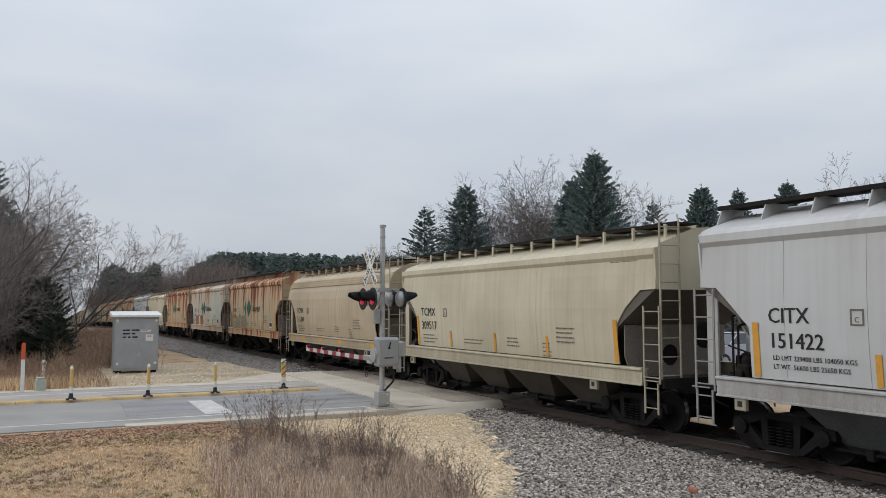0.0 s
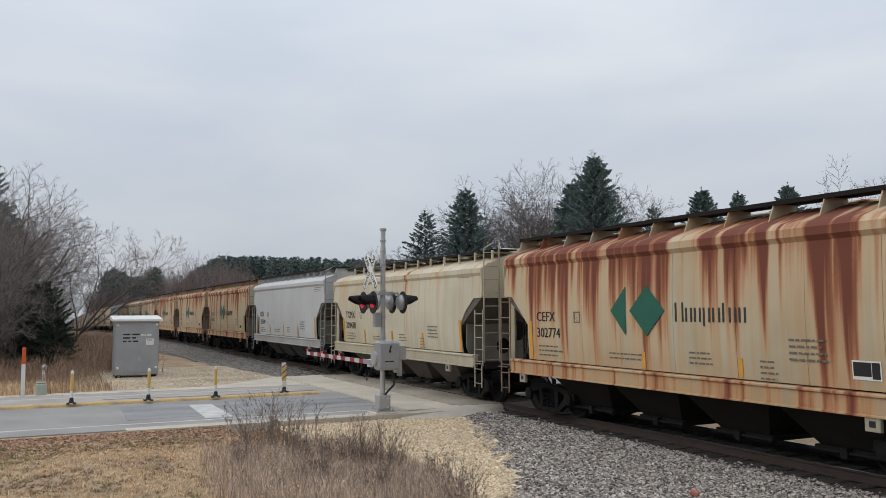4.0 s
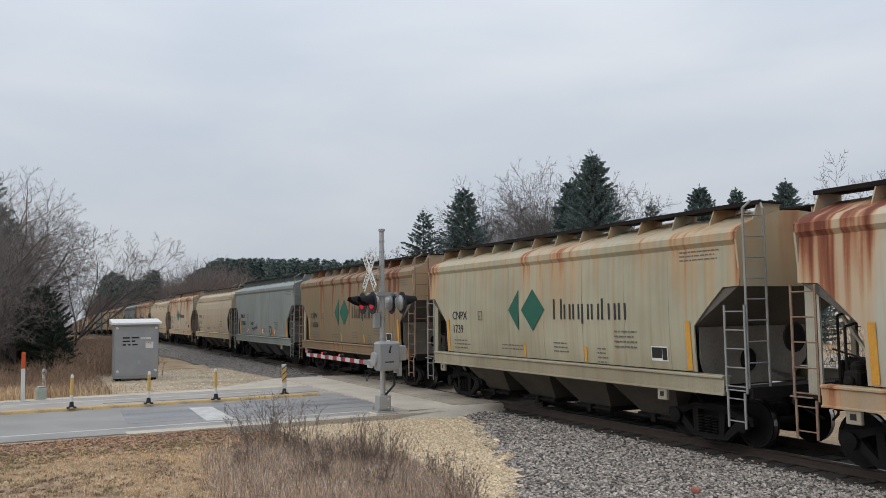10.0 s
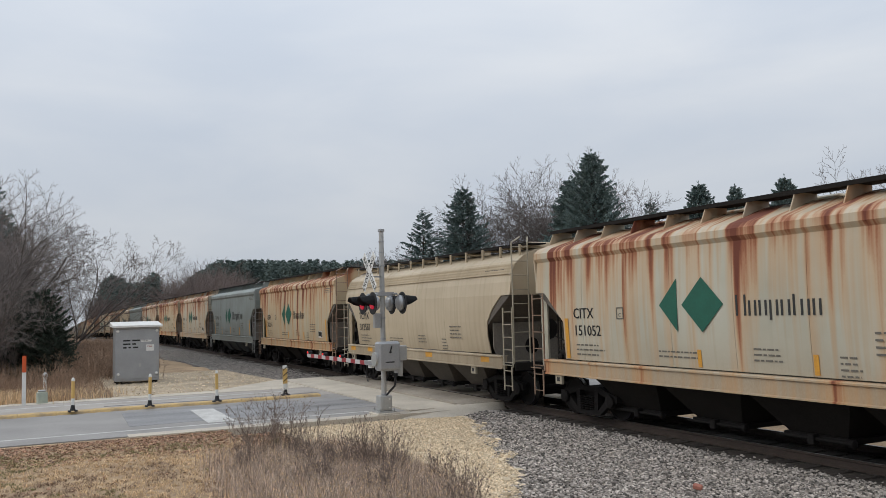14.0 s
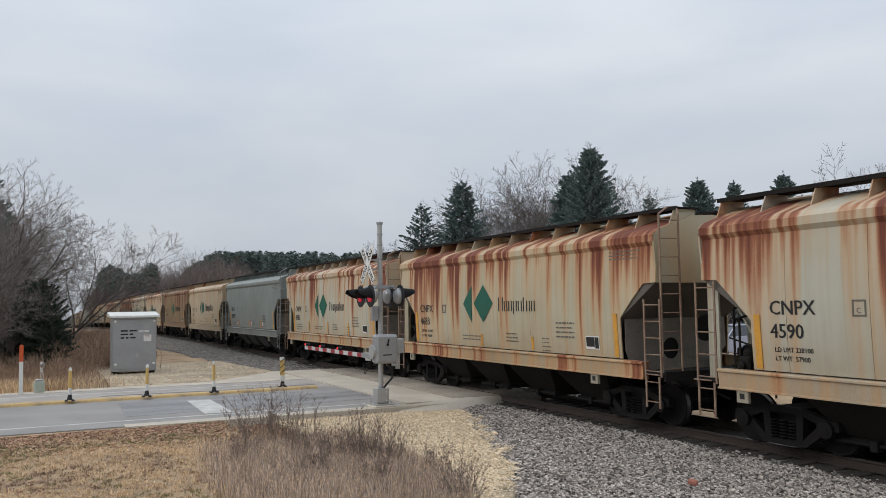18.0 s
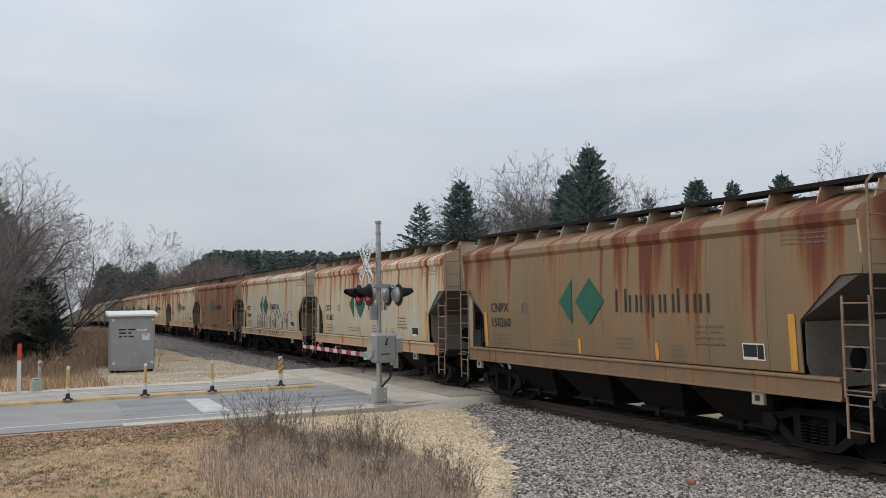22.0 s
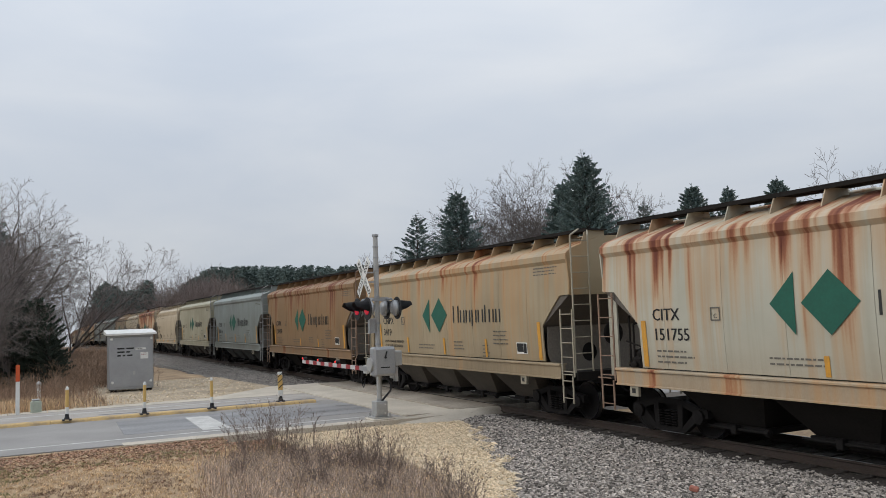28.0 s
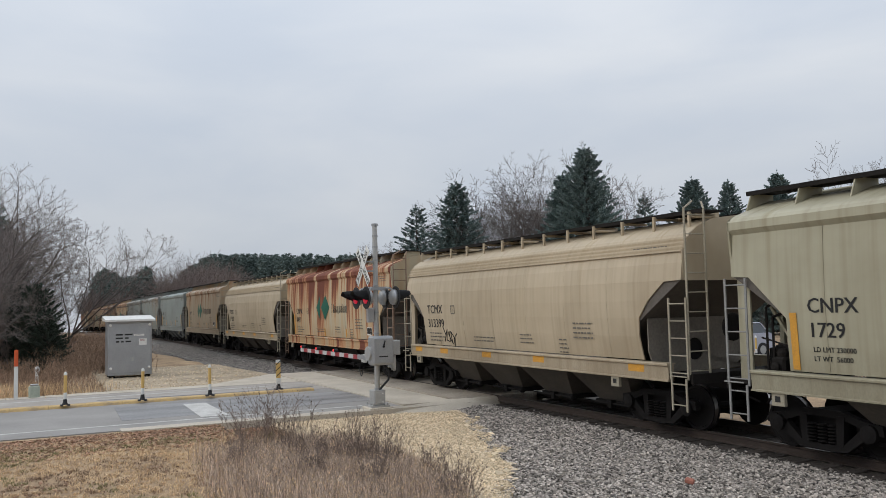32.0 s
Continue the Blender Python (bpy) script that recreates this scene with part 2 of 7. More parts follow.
M_LIME = stones("buff_limestone_chips", ((0.50, 0.385, 0.25), (0.70, 0.565, 0.395), (0.60, 0.48, 0.33), (0.80, 0.685, 0.515)), 52, bump=0.3, gap=0.75)
M_DUSTY = mat("dusty_asphalt", (0.42, 0.388, 0.35), (0.25, 0.228, 0.205), rough=0.95, scale=0.9, fine=40, bump=0.2, amount=0.95)
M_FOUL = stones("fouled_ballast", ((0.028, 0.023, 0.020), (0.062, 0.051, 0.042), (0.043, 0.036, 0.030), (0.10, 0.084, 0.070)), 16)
M_CHIP = mat("limestone_chip", (0.76, 0.64, 0.465), (0.52, 0.405, 0.265), rough=0.9, scale=3, fine=40, bump=0.2, island=0.35)
M_SOIL = mat("dry_grass_ground", (0.50, 0.36, 0.215), (0.19, 0.128, 0.083), rough=1.0, scale=0.8, fine=16, bump=0.7, amount=0.95)
M_ASPHALT = mat("worn_asphalt", (0.36, 0.345, 0.328), (0.225, 0.214, 0.203), rough=0.95, scale=0.6, fine=70, bump=0.25, amount=0.8, spec=0.15)
M_TAR = mat("dark_asphalt_patch", (0.29, 0.285, 0.283), (0.115, 0.113, 0.113), rough=0.5, scale=0.8, fine=30, bump=0.12, amount=1.1, stretch=(1.6, 0.5, 1), spec=0.45)
M_CONCRETE = mat("pale_concrete", (0.60, 0.54, 0.45), (0.35, 0.308, 0.25), rough=0.9, scale=0.9, fine=35, bump=0.2, amount=0.85)
M_PANEL = mat("oil_stained_concrete", (0.44, 0.385, 0.31), (0.19, 0.16, 0.13), rough=0.85, scale=0.7, fine=22, bump=0.25, amount=1.0, obrand=0.12)
M_KERB = mat("worn_yellow_kerb", (0.62, 0.42, 0.17), (0.27, 0.215, 0.15), rough=0.9, scale=1.6, fine=11, bump=0.2, amount=0.95)
M_BARK = mat("grey_bark", (0.150, 0.130, 0.116), (0.075, 0.064, 0.056), rough=1.0, scale=5, fine=40, bump=0.4)
M_TWIG = mat("bare_twigs", (0.185, 0.160, 0.150), (0.10, 0.087, 0.082), rough=1.0, scale=0.8, fine=10, bump=0)
M_DARKTWIG = mat("dark_thicket_twigs", (0.26, 0.225, 0.21), (0.14, 0.12, 0.112), rough=1.0, scale=0.8, fine=10, bump=0)
M_DARKBARK = mat("dark_thicket_bark", (0.155, 0.134, 0.122), (0.08, 0.069, 0.063), rough=1.0, scale=5, fine=40, bump=0.4)
M_FARTWIG = mat("far_bare_wood", (0.215, 0.175, 0.160), (0.135, 0.108, 0.098), rough=1.0, scale=0.3, fine=3, bump=0)
M_NEEDLE = mat("spruce_needles", (0.21, 0.275, 0.262), (0.125, 0.172, 0.162), rough=0.9, scale=0.9, fine=8, bump=0, island=0.35)
M_CEDAR = mat("dark_cedar", (0.068, 0.088, 0.066), (0.034, 0.046, 0.035), rough=0.9, scale=0.9, fine=8, bump=0, island=0.35)
M_PINE = mat("far_pine_foliage", (0.128, 0.166, 0.150), (0.095, 0.127, 0.115), rough=0.95, scale=0.12, fine=1.5, bump=0, island=0.10)
M_STRAW = mat("dry_straw", (0.84, 0.635, 0.40), (0.46, 0.31, 0.18), rough=0.95, scale=0.6, fine=9, bump=0, island=0.4)
M_WORN = mat("worn_road_paint", (0.66, 0.65, 0.62), (0.34, 0.33, 0.31), rough=0.8, scale=3.5, fine=40, bump=0.1, amount=0.8)
M_STEP_RUSTY = mat("rusty_ladder_steel", (0.30, 0.215, 0.155), (0.15, 0.085, 0.055), rough=0.85, scale=3, fine=30, bump=0.1, amount=0.9)
M_STEP_GREY = mat("grey_ladder_steel", (0.31, 0.315, 0.305), (0.18, 0.17, 0.16), rough=0.75, scale=3, fine=30, bump=0.1)
M_STEP_TAN = mat("tan_ladder_steel", (0.40, 0.365, 0.28), (0.22, 0.185, 0.135), rough=0.75, scale=3, fine=30, bump=0.1)
# hopper paints: body colours darkened for the shade beneath the car
M_HOPPER_GREY = mat("shaded_grey_hopper", (0.115, 0.125, 0.122), (0.05, 0.05, 0.048), rough=0.8, scale=1.5, fine=20)
M_HOPPER_TAN = mat("shaded_tan_hopper", (0.105, 0.09, 0.072), (0.045, 0.039, 0.033), rough=0.8, scale=1.5, fine=20)
M_RUSSET = mat("russet_dead_weeds", (0.37, 0.255, 0.175), (0.21, 0.14, 0.097), rough=0.95, scale=0.7, fine=9, bump=0, island=0.5)
M_LEAF = mat("fallen_leaves", (0.40, 0.235, 0.15), (0.22, 0.13, 0.085), rough=0.9, scale=2, fine=20, bump=0, island=0.6)
M_GREENGRASS = mat("winter_green_grass", (0.30, 0.275, 0.125), (0.18, 0.155, 0.075), rough=0.95, scale=0.9, fine=9, bump=0, island=0.4)
M_DIRTPAD = stones("trodden_gravel_dirt", ((0.34, 0.27, 0.185), (0.46, 0.37, 0.26), (0.39, 0.315, 0.22), (0.52, 0.43, 0.32)), 22, bump=0.3, gap=0.7)
# dirty beige plate, its colour lowered to stand for shade around it
M_WEB = mat("grimy_shaded_web_plate", (0.25, 0.222, 0.185), (0.12, 0.106, 0.09), rough=0.85, scale=1.5, fine=20)
# grime, plus the shade under the car ends put into the colour
M_HULL = mat("grimy_shaded_slope_sheet", (0.15, 0.132, 0.112), (0.075, 0.066, 0.057), rough=0.85, scale=1.2, fine=18)
M_WEED = mat("grey_brown_weeds", (0.75, 0.60, 0.475), (0.37, 0.275, 0.22), rough=0.95, scale=0.9, fine=9, bump=0, island=0.65)
M_STEM = mat("dark_weed_stems", (0.26, 0.20, 0.165), (0.14, 0.105, 0.088), rough=0.95, scale=2, fine=20, bump=0, island=0.4)


# ---- mesh helpers ----
def link(name, mesh, material, parent=None, label=""):
    ob = new(name, mesh)
    if not mesh.materials:
        mesh.materials.append(material or M_DARK)
    if parent:
        ob.parent = parent
    return tagged(ob, label)


def part(name, bm, material, parent=None, label="", smooth=False):
    me = bpy.data.meshes.new(name)
    bm.to_mesh(me)
    bm.free()
    if smooth:
        for p in me.polygons:
            p.use_smooth = True
    return link(name, me, material, parent, label)


def soup(name, verts, faces, material, parent=None, label=""):
    me = bpy.data.meshes.new(name)
    me.from_pydata([tuple(v) for v in verts], [], faces)
    return link(name, me, material, parent, label)


def empty(name, m, label, category, group="", kind=""):
    ob = new(name)
    ob.empty_display_size = 0.1
    ob.matrix_basis = m
    return tagged(ob, label, category, group, kind)


def block(bm, x0, x1, y0, y1, z0, z1, bevel=0.0):
    vs = [bm.verts.new((x, y, z)) for z in (z0, z1) for x, y in ((x0, y0), (x1, y0), (x1, y1), (x0, y1))]
    fs = [bm.faces.new([vs[i] for i in q]) for q in ((3, 2, 1, 0), (4, 5, 6, 7), (0, 1, 5, 4), (1, 2, 6, 5), (2, 3, 7, 6), (3, 0, 4, 7))]
    if bevel:
        bmesh.ops.bevel(bm, geom=list({e for f in fs for e in f.edges}), offset=bevel, segments=1, affect="EDGES")
    return bm


def tube(bm, a, b, r0, r1=None, n=6, caps=True):
    a, b = Vector(a), Vector(b)
    r1 = r0 if r1 is None else r1
    d = (b - a).normalized()
    u = d.orthogonal().normalized()
    w = d.cross(u)
    rings = []
    for c, r in ((a, r0), (b, r1)):
        rings.append([bm.verts.new(c + r * (math.cos(2 * math.pi * i / n) * u + math.sin(2 * math.pi * i / n) * w)) for i in range(n)])
    for i in range(n):
        bm.faces.new((rings[0][i], rings[0][(i + 1) % n], rings[1][(i + 1) % n], rings[1][i]))
    if caps:
        bm.faces.new(rings[0][::-1])
        bm.faces.new(rings[1])
    return bm


def prism(bm, outline, y0, y1):
    """An outline in x, z pushed from y0 to y1."""
    a, b = ([bm.verts.new((x, y, z)) for x, z in outline] for y in (y0, y1))
    n = len(outline)
    bm.faces.new(a)
    bm.faces.new(b[::-1])
    for i in range(n):
        bm.faces.new((a[(i + 1) % n], a[i], b[i], b[(i + 1) % n]))
    return bm


def lathe(bm, profile, n=20, axis="y", centre=(0, 0, 0), caps=True):
    """A profile of (radius, along) turned round an axis."""
    c = Vector(centre)
    rings = []
    for r, s in profile:
        ring = []
        for i in range(n):
            p, q = r * math.cos(2 * math.pi * i / n), r * math.sin(2 * math.pi * i / n)
            ring.append(bm.verts.new(c + Vector({"y": (p, s, q), "x": (s, p, q), "z": (p, q, s)}[axis])))
        rings.append(ring)
    for ra, rb in zip(rings, rings[1:]):
        for i in range(n):
            bm.faces.new((ra[i], ra[(i + 1) % n], rb[(i + 1) % n], rb[i]))
    if caps and profile[0][0] > 1e-4:
        bm.faces.new(rings[0][::-1])
    if caps and profile[-1][0] > 1e-4:
        bm.faces.new(rings[-1])
    return bm


TEXTS = {}


def lettering(text, size, material, thick=0.002):
    """Flat letters in the built-in font as a mesh, drawn in the x-z plane and read from -y; size: height of a capital."""
    key = (text, size)
    if key not in TEXTS:
        cu = bpy.data.curves.new("lettering", "FONT")
        cu.body, cu.size, cu.resolution_u = text, size / 0.72, 2
        ob = bpy.data.objects.new("lettering", cu)
        thin = bpy.data.meshes.new_from_object(ob)
        bpy.data.objects.remove(ob)
        bpy.data.curves.remove(cu)
        thin.transform(Matrix.Rotation(radians(90), 4, "X"))
        bm = bmesh.new()
        for dx, dy in ((-0.5, 0), (0.0, -0.0008), (0.5, -0.0004)) if size > 0.06 else ((0, 0),):
            thin.transform(Matrix.Translation((dx * size * 0.055, dy, 0)))
            bm.from_mesh(thin)
            thin.transform(Matrix.Translation((-dx * size * 0.055, -dy, 0)))
        me = bpy.data.meshes.new("lettering")
        bm.to_mesh(me)
        bm.free()
        bpy.data.meshes.remove(thin)
        me.materials.clear()
        me.materials.append(material)
        TEXTS[key] = me
    return TEXTS[key]


def bars(rows, length, size, seed=0):
    """Unreadable writing: rows of plain bars broken into words."""
    rnd = random.Random(seed)
    bm = bmesh.new()
    for i in range(rows):
        x, end = 0.0, length * rnd.uniform(0.7, 1.0)
        while x < end:
            w = min(rnd.uniform(1.2, 4.5) * size * 0.8, end - x)
            block(bm, x, x + w, -0.002, 0.0, -i * size * 2.0 - size * 0.62, -i * size * 2.0)
            x += w + size * 0.7
    return bm


# ---- ground ----
TRACK_Y = 13.08


def rail_z(x):
    """The line falls away gently beyond the crossing."""
    return -0.00006 * max(0.0, -x - 40.0) ** 2


def ballast_foot(x):
    """How far the stone reaches towards the camera's side: wide near the camera, narrow beyond the road."""
    stops = [(-500, 8.7), (-36, 8.9), (-20.6, 10.9), (-17.3, 9.45), (-14.2, 8.25), (-12.4, 7.35), (-11, 6.4), (-8, 4.6), (0, 4.2), (60, 6.0)]
    for (xa, a), (xb, b) in zip(stops, stops[1:]):
        if x <= xb:
            return a + (b - a) * (x - xa) / (xb - xa) + 0.22 * noise.noise((x * 0.9, 2, 2))
    return 6.0


def ground_z(x, y):
    z = -0.22 + 0.05 * noise.noise((x * 0.35, y * 0.35, 0)) + 0.16 * noise.noise((x * 0.07, y * 0.07, 3))
    d = abs(y - TRACK_Y)
    r = math.hypot(x, y)
    if r < 10.5:                                    # the bank on which the camera stands
        k = (10.5 - r) / 10.5
        z += 1.25 * min(1.0, k * 1.6)
    near_road = max(0.0, 1 - max(0.0, abs(x + 26.5) - 7.5) / 3.5)
    z = z * (1 - near_road) + (-0.125 if x > -26 else -0.20) * near_road
    if -21.5 < x < -7 and 4.2 < y < 12:
        z = min(z, -0.27)
    if y > ballast_foot(x) - 0.4 and d < 10:
        z = min(z, -0.48)
    far = max(0.0, math.hypot(x, y) - 60)
    return z + min(0.0, rail_z(x)) * (1 if abs(y - TRACK_Y) < 40 else 0.5) + (0.0 if far < 1 else 0.0015 * far)


def sheet(name, x0, x1, y0, y1, step, height, material):
    nx, ny = max(2, int((x1 - x0) / step) + 1), max(2, int((y1 - y0) / step) + 1)
    xs, ys = np.linspace(x0, x1, nx), np.linspace(y0, y1, ny)
    vs = [(x, y, height(x, y)) for y in ys for x in xs]
    fs = [(j * nx + i, j * nx + i + 1, (j + 1) * nx + i + 1, (j + 1) * nx + i) for j in range(ny - 1) for i in range(nx - 1)]
    ob = soup(name, vs, fs, material)
    for p in ob.data.polygons:
        p.use_smooth = True
    return ob


# one sheet to the horizon, finer near the camera
def axis_steps(lo, hi, c0, c1, fine, grow=1.35):
    out, s, x = list(np.arange(c0, c1 + 0.01, fine)), fine, c1
    while x < hi:
        s *= grow
        x += s
        out.append(min(x, hi))
    s, x = fine, c0
    while x > lo:
        s *= grow
        x -= s
        out.insert(0, max(x, lo))
    return out


gx, gy = axis_steps(-1500, 1500, -44, 6, 0.5), axis_steps(-1500, 1500, -6, 26, 0.5)
vs = [(x, y, ground_z(x, y)) for y in gy for x in gx]
n = len(gx)
fs = [(j * n + i, j * n + i + 1, (j + 1) * n + i + 1, (j + 1) * n + i) for j in range(len(gy) - 1) for i in range(n - 1)]
ground = soup("ground", vs, fs, M_SOIL)
for p in ground.data.polygons:
    p.use_smooth = True
tagged(ground, "dry winter grass and bare soil beside the railway", "ground", kind="structure")


def strip(name, outline, z0, z1, material, label="", category="", kind="structure", parent=None):
    """A slab with a level top, from an outline in x, y."""
    bm = bmesh.new()
    lo, hi = ([bm.verts.new((x, y, z)) for x, y in outline] for z in (z0, z1))
    bm.faces.new(hi)
    bm.faces.new(lo[::-1])
    k = len(outline)
    for i in range(k):
        bm.faces.new((lo[i], lo[(i + 1) % k], hi[(i + 1) % k], hi[i]))
    bmesh.ops.recalc_face_normals(bm, faces=bm.faces)
    ob = part(name, bm, material, parent)
    return tagged(ob, label, category, kind=kind) if label else ob


# ---- road over the crossing: it runs square to the line ----
RZ = -0.10
road = strip("road", [(-30.3, -70), (-30.3, 11.3), (-21.1, 11.3), (-20.75, 6.0), (-20.75, -70)], -0.4, RZ, M_ASPHALT, "worn grey two-lane asphalt road with dark patches", "road")
far_road = strip("road", [(-30.3, 14.9), (-30.3, 90), (-20.8, 90), (-20.8, 14.9)], -1.1, RZ, M_ASPHALT, "asphalt road beyond the level crossing", "road")
strip("road_patch", [(-25.8, 2.3), (-25.8, 9.6), (-22.9, 10.4), (-22.5, 2.2)], RZ - 0.02, RZ + 0.004, M_TAR, parent=road)
strip("road_patch", [(-25.2, 7.0), (-24.6, 11.2), (-23.4, 11.2), (-23.9, 7.4)], RZ - 0.02, RZ + 0.008, M_TAR, parent=road)
for k, (x, y0, y1, w) in enumerate(((-25.4, 8.8, 11.1, 0.35), (-24.2, 9.6, 11.2, 0.3), (-28.2, 2.0, 9.0, 0.12))):
    strip("tar_seam", [(x, y0), (x + 0.25, (y0 + y1) / 2), (x + 0.1, y1), (x + 0.1 + w, y1), (x + 0.25 + w * 1.4, (y0 + y1) / 2), (x + w, y0)], RZ - 0.02, RZ + 0.012 + 0.001 * k, M_TAR, parent=road)
strip("dusty_lane", [(-30.2, -6), (-30.2, 11.2), (-27.15, 11.2), (-27.1, 8.2), (-27.05, -6)], RZ - 0.02, RZ + 0.004, M_DUSTY, parent=road)
strip("edge_line", [(-21.78, -70), (-21.78, 8.4), (-21.66, 8.4), (-21.66, -70)], RZ - 0.02, RZ + 0.005, M_WORN, parent=road)
strip("stop_line", [(-25.3, 4.15), (-25.25, 4.8), (-22.0, 4.78), (-21.95, 4.05)], RZ - 0.02, RZ + 0.012, M_WORN, parent=road)
strip("far_edge_line", [(-29.3, -70), (-29.3, 8.0), (-29.18, 8.0), (-29.18, -70)], RZ - 0.02, RZ + 0.005, M_WORN, parent=road)
strip("gutter", [(-21.05, 2.0), (-21.05, 11.2), (-20.5, 11.2), (-20.55, 2.0)], -0.4, RZ + 0.006, M_CONCRETE, "pale concrete gutter along the road edge", "gutter")
strip("driveway_apron", [(-34.5, 9.2), (-34.5, 11.3), (-30.3, 11.3), (-30.3, -2), (-30.9, -2), (-31.2, 6.0)], -0.4, RZ + 0.008, M_CONCRETE, "pale concrete apron widening towards the crossing", "pavement")
# concrete crossing panels between and beside the rails
crossing = empty("crossing_surface", pose(0, 0, 0), "pale concrete level-crossing panels flush with the rails", "crossing", kind="structure")
for y0, y1 in ((10.9, 12.27), (12.47, 13.72), (13.92, 15.3)):
    for i in range(5):
        x0 = -33.4 + i * 2.5
        strip("panel", [(x0, y0), (x0 + 2.47, y0), (x0 + 2.47, y1), (x0, y1)], -0.3, -0.012, M_PANEL, parent=crossing)
strip("ramp_wedge", [(-33.4, 9.3), (-20.9, 9.3), (-20.9, 10.9), (-33.4, 10.9)], -0.4, -0.055, M_CONCRETE, parent=crossing)


def shoulder_z(x, y):
    """Concrete that falls away in a rounded shoulder beside the crossing."""
    reach = 1.15 * max(0.15, math.sin(math.pi * min(1.0, max(0.0, (y - 7.6) / 5.2)) ** 0.9))
    k = max(0.0, x + 21.0) / reach
    return -0.018 - 0.30 * min(1.0, k) ** 2.2 - 0.05 * max(0.0, 10.9 - y) + 0.006 * noise.noise((x * 3, y * 3, 2))


shoulder = sheet("ramp_shoulder", -21.05, -19.75, 8.9, 12.3, 0.1, shoulder_z, M_CONCRETE)
shoulder.parent = crossing

# yellow median kerb in cast lengths
median = empty("median_kerb", pose(0, 0, RZ), "low worn yellow-painted median kerb in cast lengths", "kerb", kind="structure")
kerb_bm = bmesh.new()
prism(kerb_bm, [(-0.25, 0), (-0.21, 0.065), (-0.18, 0.085), (0.18, 0.085), (0.21, 0.065), (0.25, 0)], -0.497, 0.497)
kerb_first = part("kerb_block", kerb_bm, M_KERB, median)
for i in range(56):
    o = kerb_first if i == 0 else kerb_first.copy()
    if i:
        scene.collection.objects.link(o)
    y = 8.1 - i * 1.0
    o.location = (-26.85 + 0.011 * (8.1 - y) + random.uniform(-0.012, 0.012), y, random.uniform(-0.01, 0.0))


# ---- line: ballast, ties, rails ----
def ballast_z(x, y):
    d = abs(y - TRACK_Y)
    bump = 0.02 * noise.noise((x * 2.3, y * 2.3, 1)) + 0.02 * noise.noise((x * 0.5, y * 0.5, 5))
    prof = -0.20 if d < 1.75 else max(-0.26, -0.20 - (d - 1.75) * 0.05) if y < TRACK_Y else max(-0.72, -0.2 - (d - 1.75) * 0.2)
    if -34 < x < -20.6 and d < 2.6:
        prof = -0.4
    return prof + bump + rail_z(x)


bx = axis_steps(-420, 60, -36, 0, 0.3, 1.25)
by = list(np.linspace(TRACK_Y - 4.4, TRACK_Y + 5.5, 34))


def ballast_y(x, y):
    near = TRACK_Y - 1.5
    if y >= near:
        return y
    return near + (y - near) * (near - ballast_foot(x) + 0.5) / (near - (TRACK_Y - 4.4))


vs = [(x, ballast_y(x, y), ballast_z(x, ballast_y(x, y)) if 0 < j < len(by) - 1 else -1.1 + rail_z(x)) for j, y in enumerate(by) for x in bx]
n = len(bx)
fs = [(j * n + i, j * n + i + 1, (j + 1) * n + i + 1, (j + 1) * n + i) for j in range(len(by) - 1) for i in range(n - 1)]
ballast = soup("ballast", vs, fs, M_BALLAST)
tagged(ballast, "grey crushed-stone ballast bed of the railway line", "ballast", kind="structure")

RAIL = [(-0.07, -0.17), (-0.07, -0.155), (-0.012, -0.13), (-0.012, -0.045), (-0.036, -0.032), (-0.036, -0.004), (-0.03, 0), (0.03, 0), (0.036, -0.004), (0.036, -0.032), (0.012, -0.045), (0.012, -0.13), (0.07, -0.155), (0.07, -0.17)]
rail_xs = [60] + [-40 - 12 * i for i in range(32)]
for y in (TRACK_Y - 0.753, TRACK_Y + 0.753):
    vs = [(x, y + p, q + rail_z(x)) for x in rail_xs for p, q in RAIL]
    k = len(RAIL)
    fs = [(i * k + j, i * k + (j + 1) % k, (i + 1) * k + (j + 1) % k, (i + 1) * k + j) for i in range(len(rail_xs) - 1) for j in range(k)]
    rail = soup("rail", vs, fs, M_RAIL)
    tagged(rail, "rusty steel rail with a worn bright head", "rail", "rails of the line", kind="structure")
    vs = [(x, y + p, rail_z(x) + 0.001) for x in rail_xs for p in (-0.024, 0.024)]
    soup("rail_head", vs, [(2 * i, 2 * i + 1, 2 * i + 3, 2 * i + 2) for i in range(len(rail_xs) - 1)], M_RAILTOP, rail)

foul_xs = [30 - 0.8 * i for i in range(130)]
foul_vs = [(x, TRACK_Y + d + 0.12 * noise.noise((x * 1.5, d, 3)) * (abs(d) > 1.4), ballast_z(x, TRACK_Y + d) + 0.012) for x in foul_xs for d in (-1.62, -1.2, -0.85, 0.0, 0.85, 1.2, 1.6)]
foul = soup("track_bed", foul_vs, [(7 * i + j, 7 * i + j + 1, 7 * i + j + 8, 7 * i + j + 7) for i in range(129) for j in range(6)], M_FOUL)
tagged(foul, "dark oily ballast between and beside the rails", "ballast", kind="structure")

ties = empty("ties", pose(0, TRACK_Y, 0), "weathered dark wooden ties bedded in the ballast", "ties", kind="structure")
tie_bm = bmesh.new()
block(tie_bm, -0.115, 0.115, -1.3, 1.3, -0.35, -0.172, bevel=0.012)
block(tie_bm, -0.1, 0.1, -0.90, -0.60, -0.172, -0.160)
block(tie_bm, -0.1, 0.1, 0.60, 0.90, -0.172, -0.160)
tie = part("tie", tie_bm, M_TIE, ties)
tie.location = (0.5, 0, 0)
i = 0
